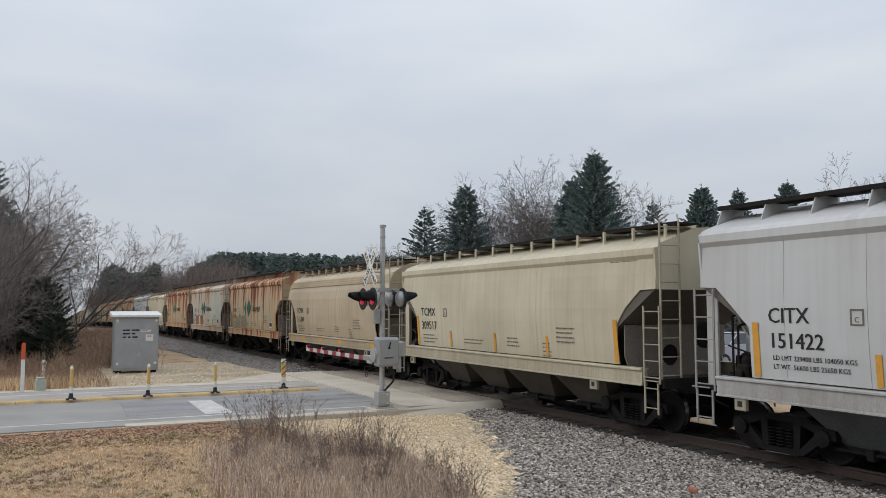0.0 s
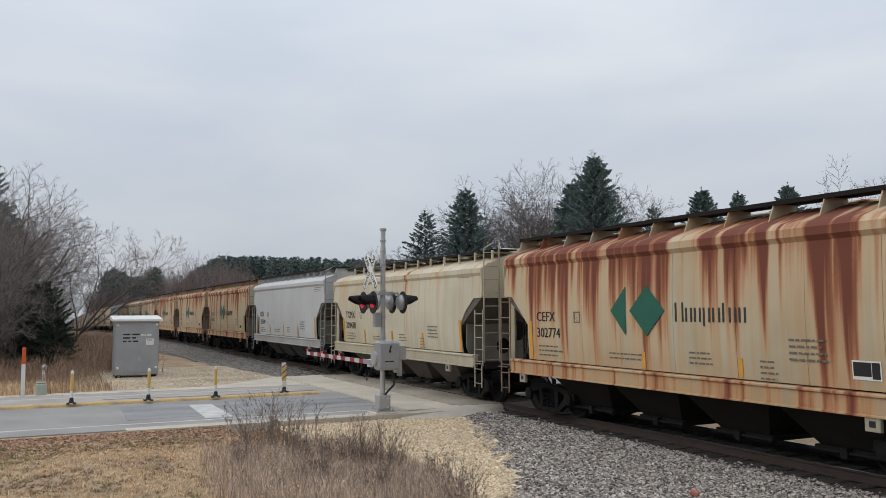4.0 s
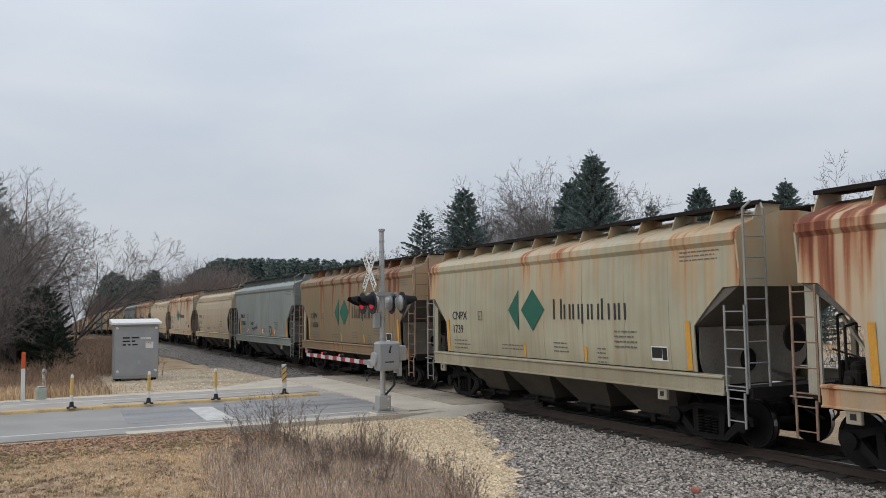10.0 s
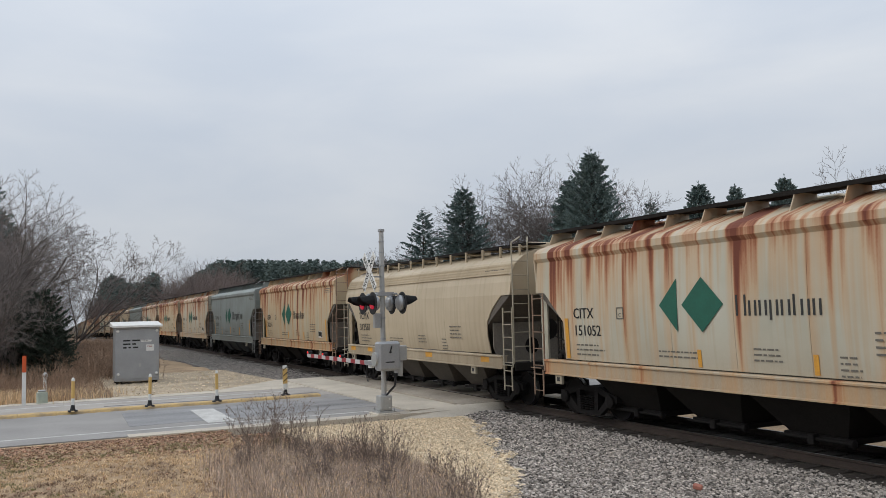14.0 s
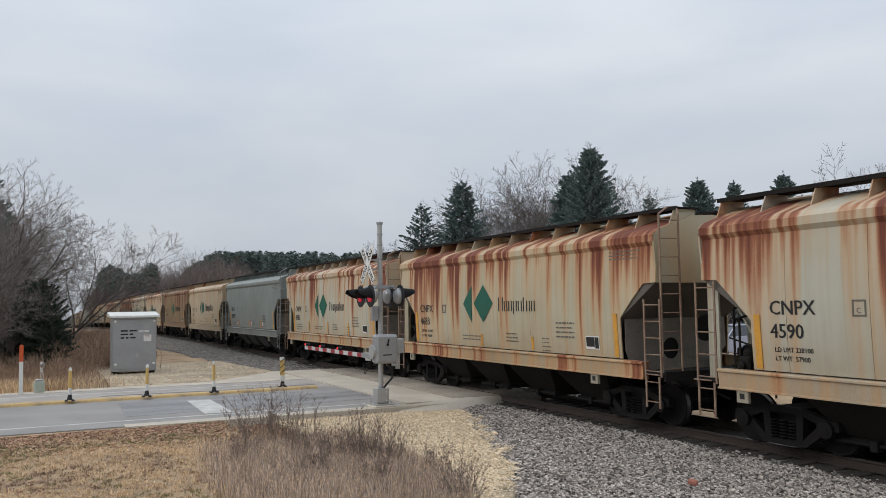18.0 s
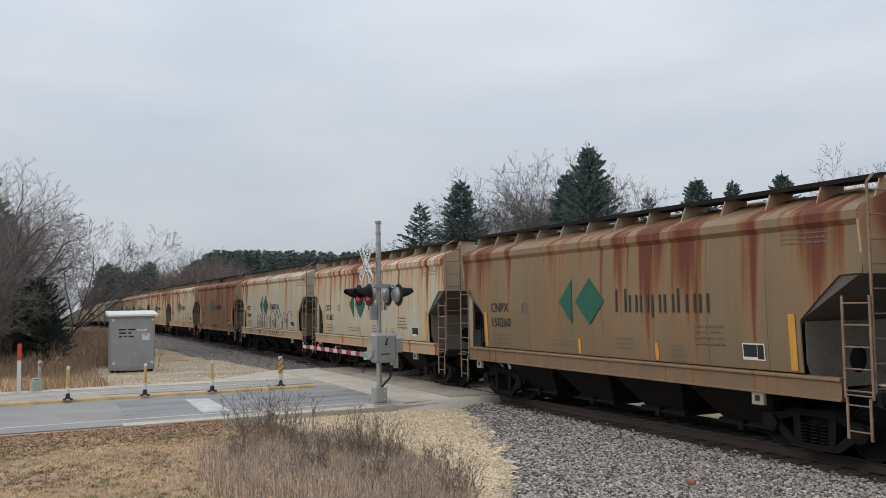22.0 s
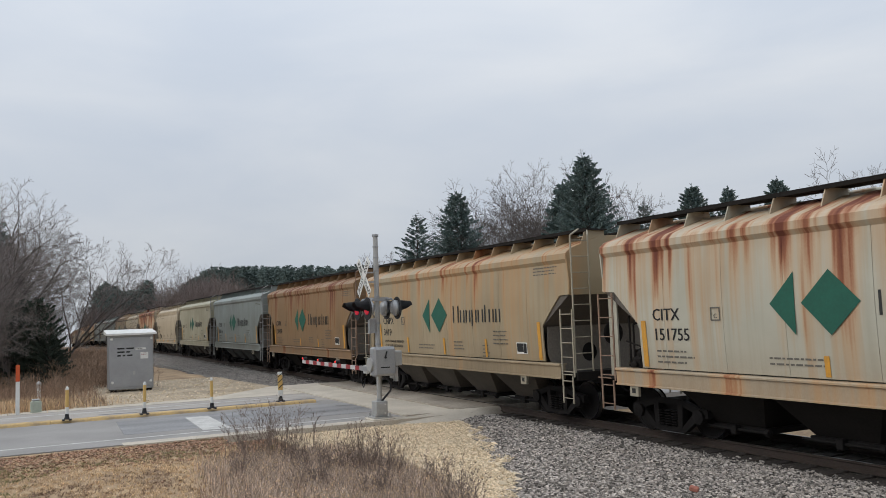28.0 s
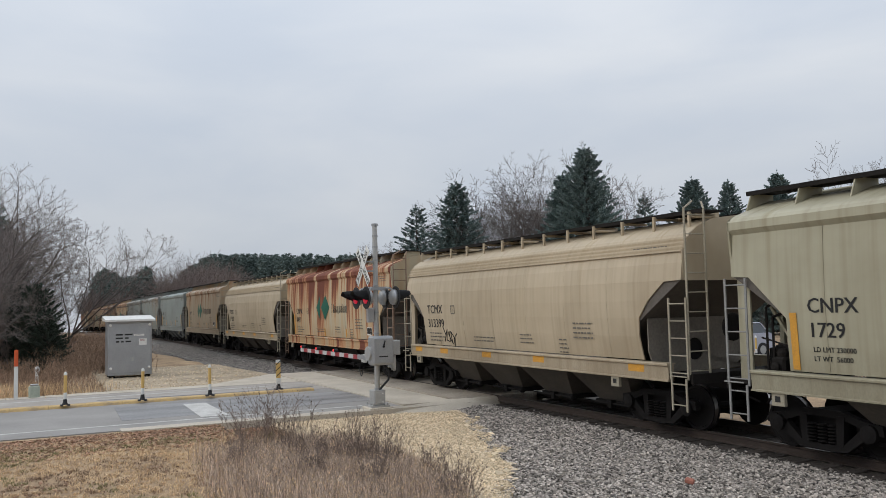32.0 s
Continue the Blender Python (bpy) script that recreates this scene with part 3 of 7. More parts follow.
while True:
    i += 1
    x = 0.5 - 0.53 * i
    if x < -60:
        break
    if -34 < x < -20.6:
        continue
    o = tie.copy()
    scene.collection.objects.link(o)
    o.location, o.rotation_euler = (x + random.uniform(-0.03, 0.03), random.uniform(-0.04, 0.04), rail_z(x)), (0, 0, random.uniform(-0.015, 0.015))


# ---- hopper cars ----
HALF, SILL_H = 6.53, 6.12
# half width by height of the three kinds of body
SIDE = {
    "gusset": [(1.42, 1.555), (1.9, 1.585), (2.3, 1.60), (2.65, 1.605), (3.03, 1.60), (3.05, 1.60), (3.5, 1.585), (3.91, 1.56)],
    "post": [(1.42, 1.53), (1.9, 1.57), (2.3, 1.60), (2.65, 1.61), (3.03, 1.60), (3.05, 1.60), (3.4, 1.58), (3.78, 1.54)],
    "round": [(1.42, 1.50), (1.9, 1.575), (2.3, 1.61), (2.65, 1.62), (3.03, 1.61), (3.05, 1.61), (3.4, 1.56), (3.72, 1.47)],
}
ROOF = {"gusset": [(4.10, 1.57), (4.15, 1.50), (4.47, 0.60), (4.50, 0.0)], "post": [(3.92, 1.52), (4.02, 1.42), (4.36, 0.55), (4.40, 0.0)],
        "round": [(3.98, 1.32), (4.12, 1.12), (4.30, 0.72), (4.38, 0.0)]}
SEAMS = {"gusset": (-4.57, -3.0, -1.6, 0.08, 1.72, 3.25, 4.66), "post": (-2.0, 2.0), "round": (-4.2, -2.55, -0.85, 0.85, 2.55, 4.2)}


def cut(kind, z):
    """How far the side sheet reaches along the car at a height: it is cut back over the trucks."""
    if z >= 3.045:
        return HALF
    if kind == "gusset":
        return 5.35 if z <= 2.31 else 5.33 + (z - 2.3) / 0.73 * 0.80
    steps = [(1.42, 5.25), (1.9, 5.2), (2.3, 5.25), (2.65, 5.55), (3.04, 6.05)]
    for (za, a), (zb, b) in zip(steps, steps[1:]):
        if z <= zb:
            return a + (b - a) * (z - za) / (zb - za)
    return 6.05


def web_plate(bm, x0, x1):
    """A bulkhead across the car with a round hole, from floor to slope sheet."""
    rim, edge = [], []
    for q in range(16):
        c, s = math.cos(q * 0.3927), math.sin(q * 0.3927)
        k = min((1.66 if c > 0 else 1.28) / max(abs(c), 1e-6), (0.68 if s > 0 else 0.46) / max(abs(s), 1e-6))
        rim.append((-0.19 + 0.24 * c, 1.60 + 0.24 * s))
        edge.append((-0.19 + c * k, 1.60 + s * k))
    for q in (2, 6, 10, 14):
        edge[q] = (1.47 if q in (2, 14) else -1.47, 2.28 if q < 8 else 1.14)
    rings = [[bm.verts.new((x, y, z)) for y, z in loop] for loop in (rim, edge) for x in (x0, x1)]
    for a, b in ((0, 2), (1, 3), (0, 1), (2, 3)):
        for i in range(16):
            j = (i + 1) % 16
            bm.faces.new((rings[a][i], rings[a][j], rings[b][j], rings[b][i]))


def car_body(kind, car):
    """Hull, side panels, roof, sill and ends."""
    side, roof = SIDE[kind], ROOF[kind]
    # hopper hull: slope sheets at both ends, plain far side
    bm = bmesh.new()
    rings = [(1.05, 3.6, 1.50), (1.42, 4.0, 1.50)] + [(z, 4.0 + (z - 1.42) * 1.53 if z < 3.045 else HALF - 0.02, w - 0.035) for z, w in side[1:]]
    loops = [[bm.verts.new((sx * l, sy * w, z)) for sx, sy in ((-1, -1), (1, -1), (1, 1), (-1, 1))] for z, l, w in rings]
    for a, b in zip(loops, loops[1:]):
        for i in range(4):
            bm.faces.new((a[i], a[(i + 1) % 4], b[(i + 1) % 4], b[i]))
    bm.faces.new(loops[0][::-1])
    hull = part("hull", bm, M_HULL, car, "grimy slope sheets under the car ends, their shade put into the colour")
    # side panels with welded seams between them
    edges = [None] + list(SEAMS[kind]) + [None]
    for sy in (-1, 1):
        for i in range(len(edges) - 1):
            bm = bmesh.new()
            cols = []
            for z, w in side:
                x0 = -cut(kind, z) if edges[i] is None else edges[i] + 0.0035
                x1 = cut(kind, z) if edges[i + 1] is None else edges[i + 1] - 0.0035
                cols.append([bm.verts.new((x, sy * y, z)) for x, y in ((x0, w - 0.03), (x0, w), (x1, w), (x1, w - 0.03))])
            for a, b in zip(cols, cols[1:]):
                for j in range(3):
                    bm.faces.new((a[j], a[j + 1], b[j + 1], b[j]))
            for c in (cols[0], cols[-1]):
                bm.faces.new(c)
            bmesh.ops.recalc_face_normals(bm, faces=bm.faces)
            part("side_panel", bm, None, car)
    # roof edge band and roof
    bm = bmesh.new()
    ztop, wtop = side[-1]
    prof = [(ztop - 0.10, wtop + 0.006), (ztop - 0.01, wtop + 0.075), (ztop + 0.13, wtop + 0.07)] + roof
    if kind == "round":
        prof = [(ztop - 0.1, wtop + 0.0)]
        for q in range(4):
            z = ztop - 0.1 + q * 0.085
            w = wtop + 0.02 - q * 0.045
            prof += [(z, w + 0.055), (z + 0.035, w + 0.052), (z + 0.037, w)]
        prof += roof
    for sy in (-1, 1):
        rows2 = [[bm.verts.new((sx * (HALF + 0.01), sy * w, z)) for sx in (-1, 1)] for z, w in prof]
        for a, b in zip(rows2, rows2[1:]):
            bm.faces.new((a[0], a[1], b[1], b[0]))
    bmesh.ops.remove_doubles(bm, verts=bm.verts, dist=0.0005)
    bmesh.ops.recalc_face_normals(bm, faces=bm.faces)
    part("roof", bm, None, car)
    # end walls above the slope sheets
    for sx in (-1, 1):
        bm = bmesh.new()
        outline = [(-w, z) for z, w in prof[1:]] + [(w, z) for z, w in prof[-2:0:-1]]
        outline = [(-1.56, 3.04)] + outline + [(1.56, 3.04)]
        a, b = ([bm.verts.new((sx * x, y, z)) for y, z in outline] for x in (HALF - 0.03, HALF + 0.012))
        bm.faces.new(a)
        bm.faces.new(b)
        for i in range(len(a)):
            bm.faces.new((a[i], a[(i + 1) % len(a)], b[(i + 1) % len(a)], b[i]))
        bmesh.ops.recalc_face_normals(bm, faces=bm.faces)
        part("end_wall", bm, None, car)
    # side sills: a flanged channel
    for sy in (-1, 1):
        bm = bmesh.new()
        prof2 = [(1.45, 1.37), (1.45, 1.395), (1.665, 1.395), (1.685, 1.375), (1.685, 1.345), (1.645, 1.33), (1.645, 1.07), (1.675, 1.055), (1.675, 1.03), (1.50, 1.03), (1.50, 1.37)]
        a, b = ([bm.verts.new((x, sy * y, z)) for y, z in prof2] for x in (-SILL_H, SILL_H))
        bm.faces.new(a)
        bm.faces.new(b)
        for i in range(len(a)):
            bm.faces.new((a[i], a[(i + 1) % len(a)], b[(i + 1) % len(a)], b[i]))
        bmesh.ops.recalc_face_normals(bm, faces=bm.faces)
        part("side_sill", bm, None, car)
    # bulkhead at one end, posts at the other
    for sx in (-1, 1):
        for sy in (-1, 1):
            if sx > 0:
                if sy > 0:
                    continue
                bm = bmesh.new()
                web_plate(bm, 5.34, 5.37)
                bmesh.ops.recalc_face_normals(bm, faces=bm.faces)
                part("end_bulkhead", bm, M_WEB, car, "grimy pierced bulkhead, darkened in colour for the shade under the slope sheet")
                # black cup added behind the hole to stand for its dark inside
                bm = bmesh.new()
                lathe(bm, [(0.245, 5.335), (0.245, 5.10), (0.0, 5.09)], 16, "x", (0, -0.19, 1.60))
                part("bore_lining", bm, M_BLACK, car)
            else:
                bm = bmesh.new()
                block(bm, -6.52, -6.24, sy * 1.46, sy * 1.42, 1.18, 3.04)
                block(bm, -6.52, -6.47, sy * 1.42, sy * 1.25, 1.18, 3.04)
                part("end_post", bm, None, car)
                for px2, pz in ((-5.75, 2.55), (-6.15, 2.8)):
                    bm = bmesh.new()
                    block(bm, px2 - 0.045, px2 + 0.045, sy * 0.75 - 0.04, sy * 0.75 + 0.04, 1.18, pz)
                    part("end_post", bm, None, car)
        bm = bmesh.new()
        block(bm, sx * 6.72, sx * 6.05, -1.62, 1.62, 1.14, 1.20)
        block(bm, sx * 6.75, sx * 6.69, -1.6, 1.6, 1.02, 1.22)
        part("end_platform", bm, M_DARK, car)
        bm = bmesh.new()
        block(bm, sx * 4.0, sx * 6.8, -0.2, 0.2, 0.82, 1.12)
        part("draft_sill", bm, M_BLACK, car)
    return hull


def car_roof_walk(kind, car):
    """Running boards over the roof, and what carries them."""
    bm = bmesh.new()
    zb = 4.60 if kind == "gusset" else 4.43
    for sy in (-1, 1):
        block(bm, -HALF - 0.06, HALF + 0.06, sy * 1.02, sy * 0.42, zb, zb + 0.035)
        block(bm, -HALF - 0.06, HALF + 0.06, sy * 1.05, sy * 1.0, zb - 0.03, zb + 0.05)
    part("running_board", bm, M_DARK, car, "dark steel grating walkway along the roof")
    for i in range(6 if kind == "gusset" else 4):
        x = -5.3 + i * (10.6 / (5 if kind == "gusset" else 3))
        bm = bmesh.new()
        block(bm, x - 0.42, x + 0.42, -0.36, 0.36, 4.40, 4.57, bevel=0.03)
        part("roof_hatch", bm, None, car)
    if kind == "gusset":
        for i in range(13):
            x = -6.5 + i * 1.0833
            for sy in (-1, 1):
                bm = bmesh.new()
                o = [(sy * 1.02, zb), (sy * 0.45, zb), (sy * 0.45, 4.45), (sy * 1.17, 4.262)]
                a, b = ([bm.verts.new((x + dx, y, z)) for y, z in o] for dx in (-0.012, 0.012))
                bm.faces.new(a)
                bm.faces.new(b[::-1])
                for j in range(4):
                    bm.faces.new((a[(j + 1) % 4], a[j], b[j], b[(j + 1) % 4]))
                bmesh.ops.recalc_face_normals(bm, faces=bm.faces)
                part("gusset", bm, None, car)
    else:
        for i in range(13):
            x = -6.3 + i * 1.05
            bm = bmesh.new()
            block(bm, x - 0.028, x + 0.028, -1.12, -1.07, 4.10, 4.44)
            block(bm, x - 0.03, x + 0.03, -1.06, -0.4, 4.36, 4.41)
            part("post", bm, None, car)


def ladder(bm, a, b, z0, z1, rungs, r=0.02):
    """Two stiles from z0 to z1 at a and b (x, y), with rungs."""
    for p in (a, b):
        block(bm, p[0] - 0.021, p[0] + 0.021, p[1] - 0.012, p[1] + 0.012, z0, z1)
    for i in range(rungs):
        z = z0 + 0.12 + i * (z1 - z0 - 0.24) / max(1, rungs - 1)
        tube(bm, (*a, z), (*b, z), r * 0.65, n=6, caps=False)


def car_ladders(kind, car):
    for sx in (-1, 1):
        for sy in (-1, 1):
            bm = bmesh.new()
            ladder(bm, (sx * 6.18, sy * 1.63), (sx * 6.66, sy * 1.63), 1.1, 3.02 if sx < 0 else 2.7, 5)
            part("side_ladder", bm, None, car)
            bm = bmesh.new()
            ladder(bm, (sx * 6.22, sy * 1.65), (sx * 6.62, sy * 1.65), 0.48, 1.12, 2)
            part("stirrup_step", bm, None, car)
            bm = bmesh.new()
            if sx * sy > 0:
                bm.free()
                continue
            ladder(bm, (sx * 6.68, sy * 1.60), (sx * 6.72, sy * 1.12), 1.15, 4.45, 9)
            tube(bm, (sx * 6.68, sy * 1.60, 4.45), (sx * 6.55, sy * 1.25, 4.62), 0.022, n=5)
            tube(bm, (sx * 6.72, sy * 1.12, 4.45), (sx * 6.55, sy * 1.0, 4.62), 0.022, n=5)
            part("end_ladder", bm, None, car)
    bm = bmesh.new()
    lathe(bm, [(0.25, 6.78), (0.28, 6.79), (0.28, 6.82), (0.25, 6.83)], 16, "x", (0, -0.55, 2.1))
    for q in range(4):
        a = q * math.pi / 4
        tube(bm, (6.80, -0.55 + 0.26 * math.cos(a), 2.1 + 0.26 * math.sin(a)), (6.80, -0.55 - 0.26 * math.cos(a), 2.1 - 0.26 * math.sin(a)), 0.012, n=4)
    part("brake_wheel", bm, M_DARK, car)
    bm = bmesh.new()
    tube(bm, (-6.25, -0.75, 1.62), (-5.35, -0.75, 1.62), 0.19, n=14)
    tube(bm, (-5.35, -0.75, 1.62), (-5.05, -0.75, 1.62), 0.09, n=10)
    block(bm, -6.3, -6.2, -0.98, -0.52, 1.2, 1.75, bevel=0.02)
    part("brake_cylinder", bm, M_DARK, car)
    bm = bmesh.new()
    block(bm, -5.95, -5.65, -1.35, -1.02, 1.25, 1.62, bevel=0.04)
    lathe(bm, [(0.11, 1.62), (0.12, 1.70), (0.06, 1.76)], 12, "z", (-5.8, -1.18, 0))
    lathe(bm, [(0.08, -1.35), (0.09, -1.42), (0.04, -1.45)], 10, "y", (-5.8, 0, 1.45))
    part("control_valve", bm, M_DARK, car)
    bm = bmesh.new()
    for px2, py2, z2 in ((-6.05, -1.28, 2.5), (-5.9, -1.30, 2.32), (-5.55, -1.22, 2.0), (-6.1, -0.5, 2.75)):
        tube(bm, (px2, py2, 1.2), (px2, py2, z2), 0.022, n=6)
        tube(bm, (px2, py2, z2), (px2 + 0.25, py2 + 0.25, z2 + 0.12), 0.022, n=6)
    tube(bm, (-6.15, -1.3, 1.95), (-5.3, -1.3, 1.75), 0.018, n=6)
    tube(bm, (-6.2, -1.2, 1.42), (-5.2, -1.2, 1.38), 0.02, n=6)
    tagged(part("air_pipes", bm, M_DARK, car), kind="stuff")
    bm = bmesh.new()
    tube(bm, (-6.45, -1.1, 3.0), (-5.2, -1.1, 1.25), 0.035, n=4)
    part("end_brace", bm, None, car)
    for sx in (-1, 1):
        bm = bmesh.new()
        tube(bm, (sx * 6.7, -0.5, 1.0), (sx * 6.85, -0.35, 0.75), 0.025, n=5)
        tube(bm, (sx * 6.85, -0.35, 0.75), (sx * 7.08, -0.2, 0.62), 0.025, n=5)
        part("air_hose", bm, M_BLACK, car)
        bm = bmesh.new()
        block(bm, sx * 6.6, sx * 7.06, -0.11, 0.11, 0.83, 1.02, bevel=0.02)
        block(bm, sx * 6.93, sx * 7.13, -0.17, 0.1, 0.78, 1.06, bevel=0.03)
        part("coupler", bm, M_BLACK, car)
    for sx in (-1, 1):
        bm = bmesh.new()
        tube(bm, (sx * 6.25, -1.7, 1.16), (sx * 6.7, -1.7, 1.16), 0.014, n=5)
        part("grab_iron", bm, None, car)


def car_hoppers(kind, car):
    """Four discharge hoppers with their gates."""
    for i in range(4):
        cx = -3.45 + i * 2.3
        bm = bmesh.new()
        top = [(cx - 1.14, -1.45), (cx + 1.14, -1.45), (cx + 1.14, 1.45), (cx - 1.14, 1.45)]
        low = [(cx - 0.60, -0.85), (cx + 0.60, -0.85), (cx + 0.60, 0.85), (cx - 0.60, 0.85)]
        a, b = [bm.verts.new((x, y, 1.12)) for x, y in top], [bm.verts.new((x, y, 0.36)) for x, y in low]
        for j in range(4):
            bm.faces.new((a[j], a[(j + 1) % 4], b[(j + 1) % 4], b[j]))
        bm.faces.new(b)
        bmesh.ops.recalc_face_normals(bm, faces=bm.faces)
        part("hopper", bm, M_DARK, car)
        bm = bmesh.new()
        block(bm, cx - 0.68, cx + 0.68, -0.92, 0.92, 0.25, 0.36, bevel=0.015)
        tube(bm, (cx - 0.75, -0.99, 0.3), (cx + 0.75, -0.99, 0.3), 0.03, n=8)
        block(bm, cx - 0.07, cx + 0.07, -1.06, -0.9, 0.20, 0.38, bevel=0.015)
        lathe(bm, [(0.075, cx + 0.75), (0.075, cx + 0.82), (0.03, cx + 0.84)], 10, "x", (0, -0.99, 0.3))
        part("gate", bm, M_BLACK, car)


WHEEL_R = 0.457


def truck(car, x):
    t = new("truck")
    t.parent, t.location = car, (x, 0, 0)
    for sy in (-1, 1):
        bm = bmesh.new()
        for q in (-1, 1):
            prism(bm, [(q * 1.13, 0.44), (q * 1.11, 0.60), (q * 0.72, 0.66), (q * 0.38, 0.76), (0, 0.77), (0, 0.65), (q * 0.36, 0.64), (q * 0.70, 0.53), (q * 0.72, 0.44)], sy * 0.97, sy * 1.11)
            prism(bm, [(q * 0.74, 0.52), (q * 0.90, 0.42), (q * 0.46, 0.10), (0, 0.08), (0, 0.19), (q * 0.40, 0.21)], sy * 0.99, sy * 1.11)
            prism(bm, [(q * 0.25, 0.18), (q * 0.40, 0.18), (q * 0.44, 0.68), (q * 0.29, 0.68)], sy * 0.98, sy * 1.12)
            lathe(bm, [(0.15, sy * 1.05), (0.15, sy * 1.17), (0.06, sy * 1.19)], 12, "y", (q * 0.89, 0, WHEEL_R))
        bmesh.ops.recalc_face_normals(bm, faces=bm.faces)
        part("side_frame", bm, M_BLACK, t)
        bm = bmesh.new()
        for q in (-0.2, 0.0, 0.2):
            for j in range(6):
                lathe(bm, [(0.07, 0), (0.09, 0.014), (0.07, 0.03)], 8, "z", (q, sy * 1.10, 0.22 + j * 0.055))
        tagged(part("spring_nest", bm, M_BLACK, t), kind="stuff")
    bm = bmesh.new()
    block(bm, -0.34, 0.34, -0.96, 0.96, 0.18, 0.74, bevel=0.03)
    part("bolster", bm, M_BLACK, t)
    for s in (-1, 1):
        bm = bmesh.new()
        for sy in (-1, 1):
            lathe(bm, [(0.09, sy * 0.85), (0.15, sy * 0.84), (0.20, sy * 0.795), (0.37, sy * 0.80), (0.40, sy * 0.835), (0.45, sy * 0.835), (0.456, sy * 0.82)], 24, "y")
            lathe(bm, [(0.44, sy * 0.70), (0.48, sy * 0.695), (0.40, sy * 0.69), (0.15, sy * 0.70)], 24, "y")
            for q in range(5):
                a = q * 2 * math.pi / 5
                block(bm, 0.27 * math.cos(a) - 0.03, 0.27 * math.cos(a) + 0.03, sy * 0.80, sy * 0.815, 0.27 * math.sin(a) - 0.03, 0.27 * math.sin(a) + 0.03)
        tube(bm, (0, -0.95, 0), (0, 0.95, 0), 0.08, n=10)
        bmesh.ops.recalc_face_normals(bm, faces=bm.faces)
        w = part("wheelset", bm, M_BLACK, t)
        w.location = (s * 0.889, 0, WHEEL_R)
        for sy in (-1, 1):
            bm = bmesh.new()
            lathe(bm, [(0.457, sy * 0.815), (0.457, sy * 0.72), (0.44, sy * 0.70)], 24, "y", caps=False)
            bmesh.ops.recalc_face_normals(bm, faces=bm.faces)
            part("tread", bm, M_TREAD, t, "bright worn wheel tread").location = (s * 0.889, 0, WHEEL_R)


def build_car(kind):
    car = empty("hopper_car", pose(0, TRACK_Y, 0), "covered hopper car", "freight car", "cars of the train")
    car_body(kind, car)
    car_roof_walk(kind, car)
    car_ladders(kind, car)
    car_hoppers(kind, car)
    truck(car, -5.15)
    truck(car, 5.15)
    return car


PAINTED = ("hopper", "end_post", "end_brace", "roof_hatch", "side_panel", "roof", "end_wall", "side_sill", "gusset", "post", "side_ladder", "end_ladder", "stirrup_step", "grab_iron")
PAINT = {"grey": (0.50, 0.505, 0.505), "cream": (0.56, 0.51, 0.385), "tan": (0.50, 0.415, 0.295), "pale": (0.52, 0.55, 0.49), "ivory": (0.475, 0.46, 0.375), "sand": (0.47, 0.43, 0.315),
         "moss": (0.41, 0.385, 0.28), "slate": (0.245, 0.275, 0.262), "brown": (0.215, 0.152, 0.088), "dun": (0.33, 0.27, 0.19), "oxide": (0.205, 0.092, 0.045), "amber": (0.255, 0.165, 0.088), "ochre": (0.37, 0.30, 0.195), "olive": (0.205, 0.168, 0.108)}
LOOK = {"grey": "clean light grey", "cream": "cream-painted", "tan": "dusty tan", "pale": "pale green-white", "ivory": "ivory-painted", "sand": "sand-coloured", "moss": "dull grey-green", "slate": "slate grey",
        "brown": "grimy brown", "dun": "dusty dun", "oxide": "rust-red stained", "amber": "rusty amber-brown", "ochre": "grimy ochre", "olive": "grimy olive-brown"}
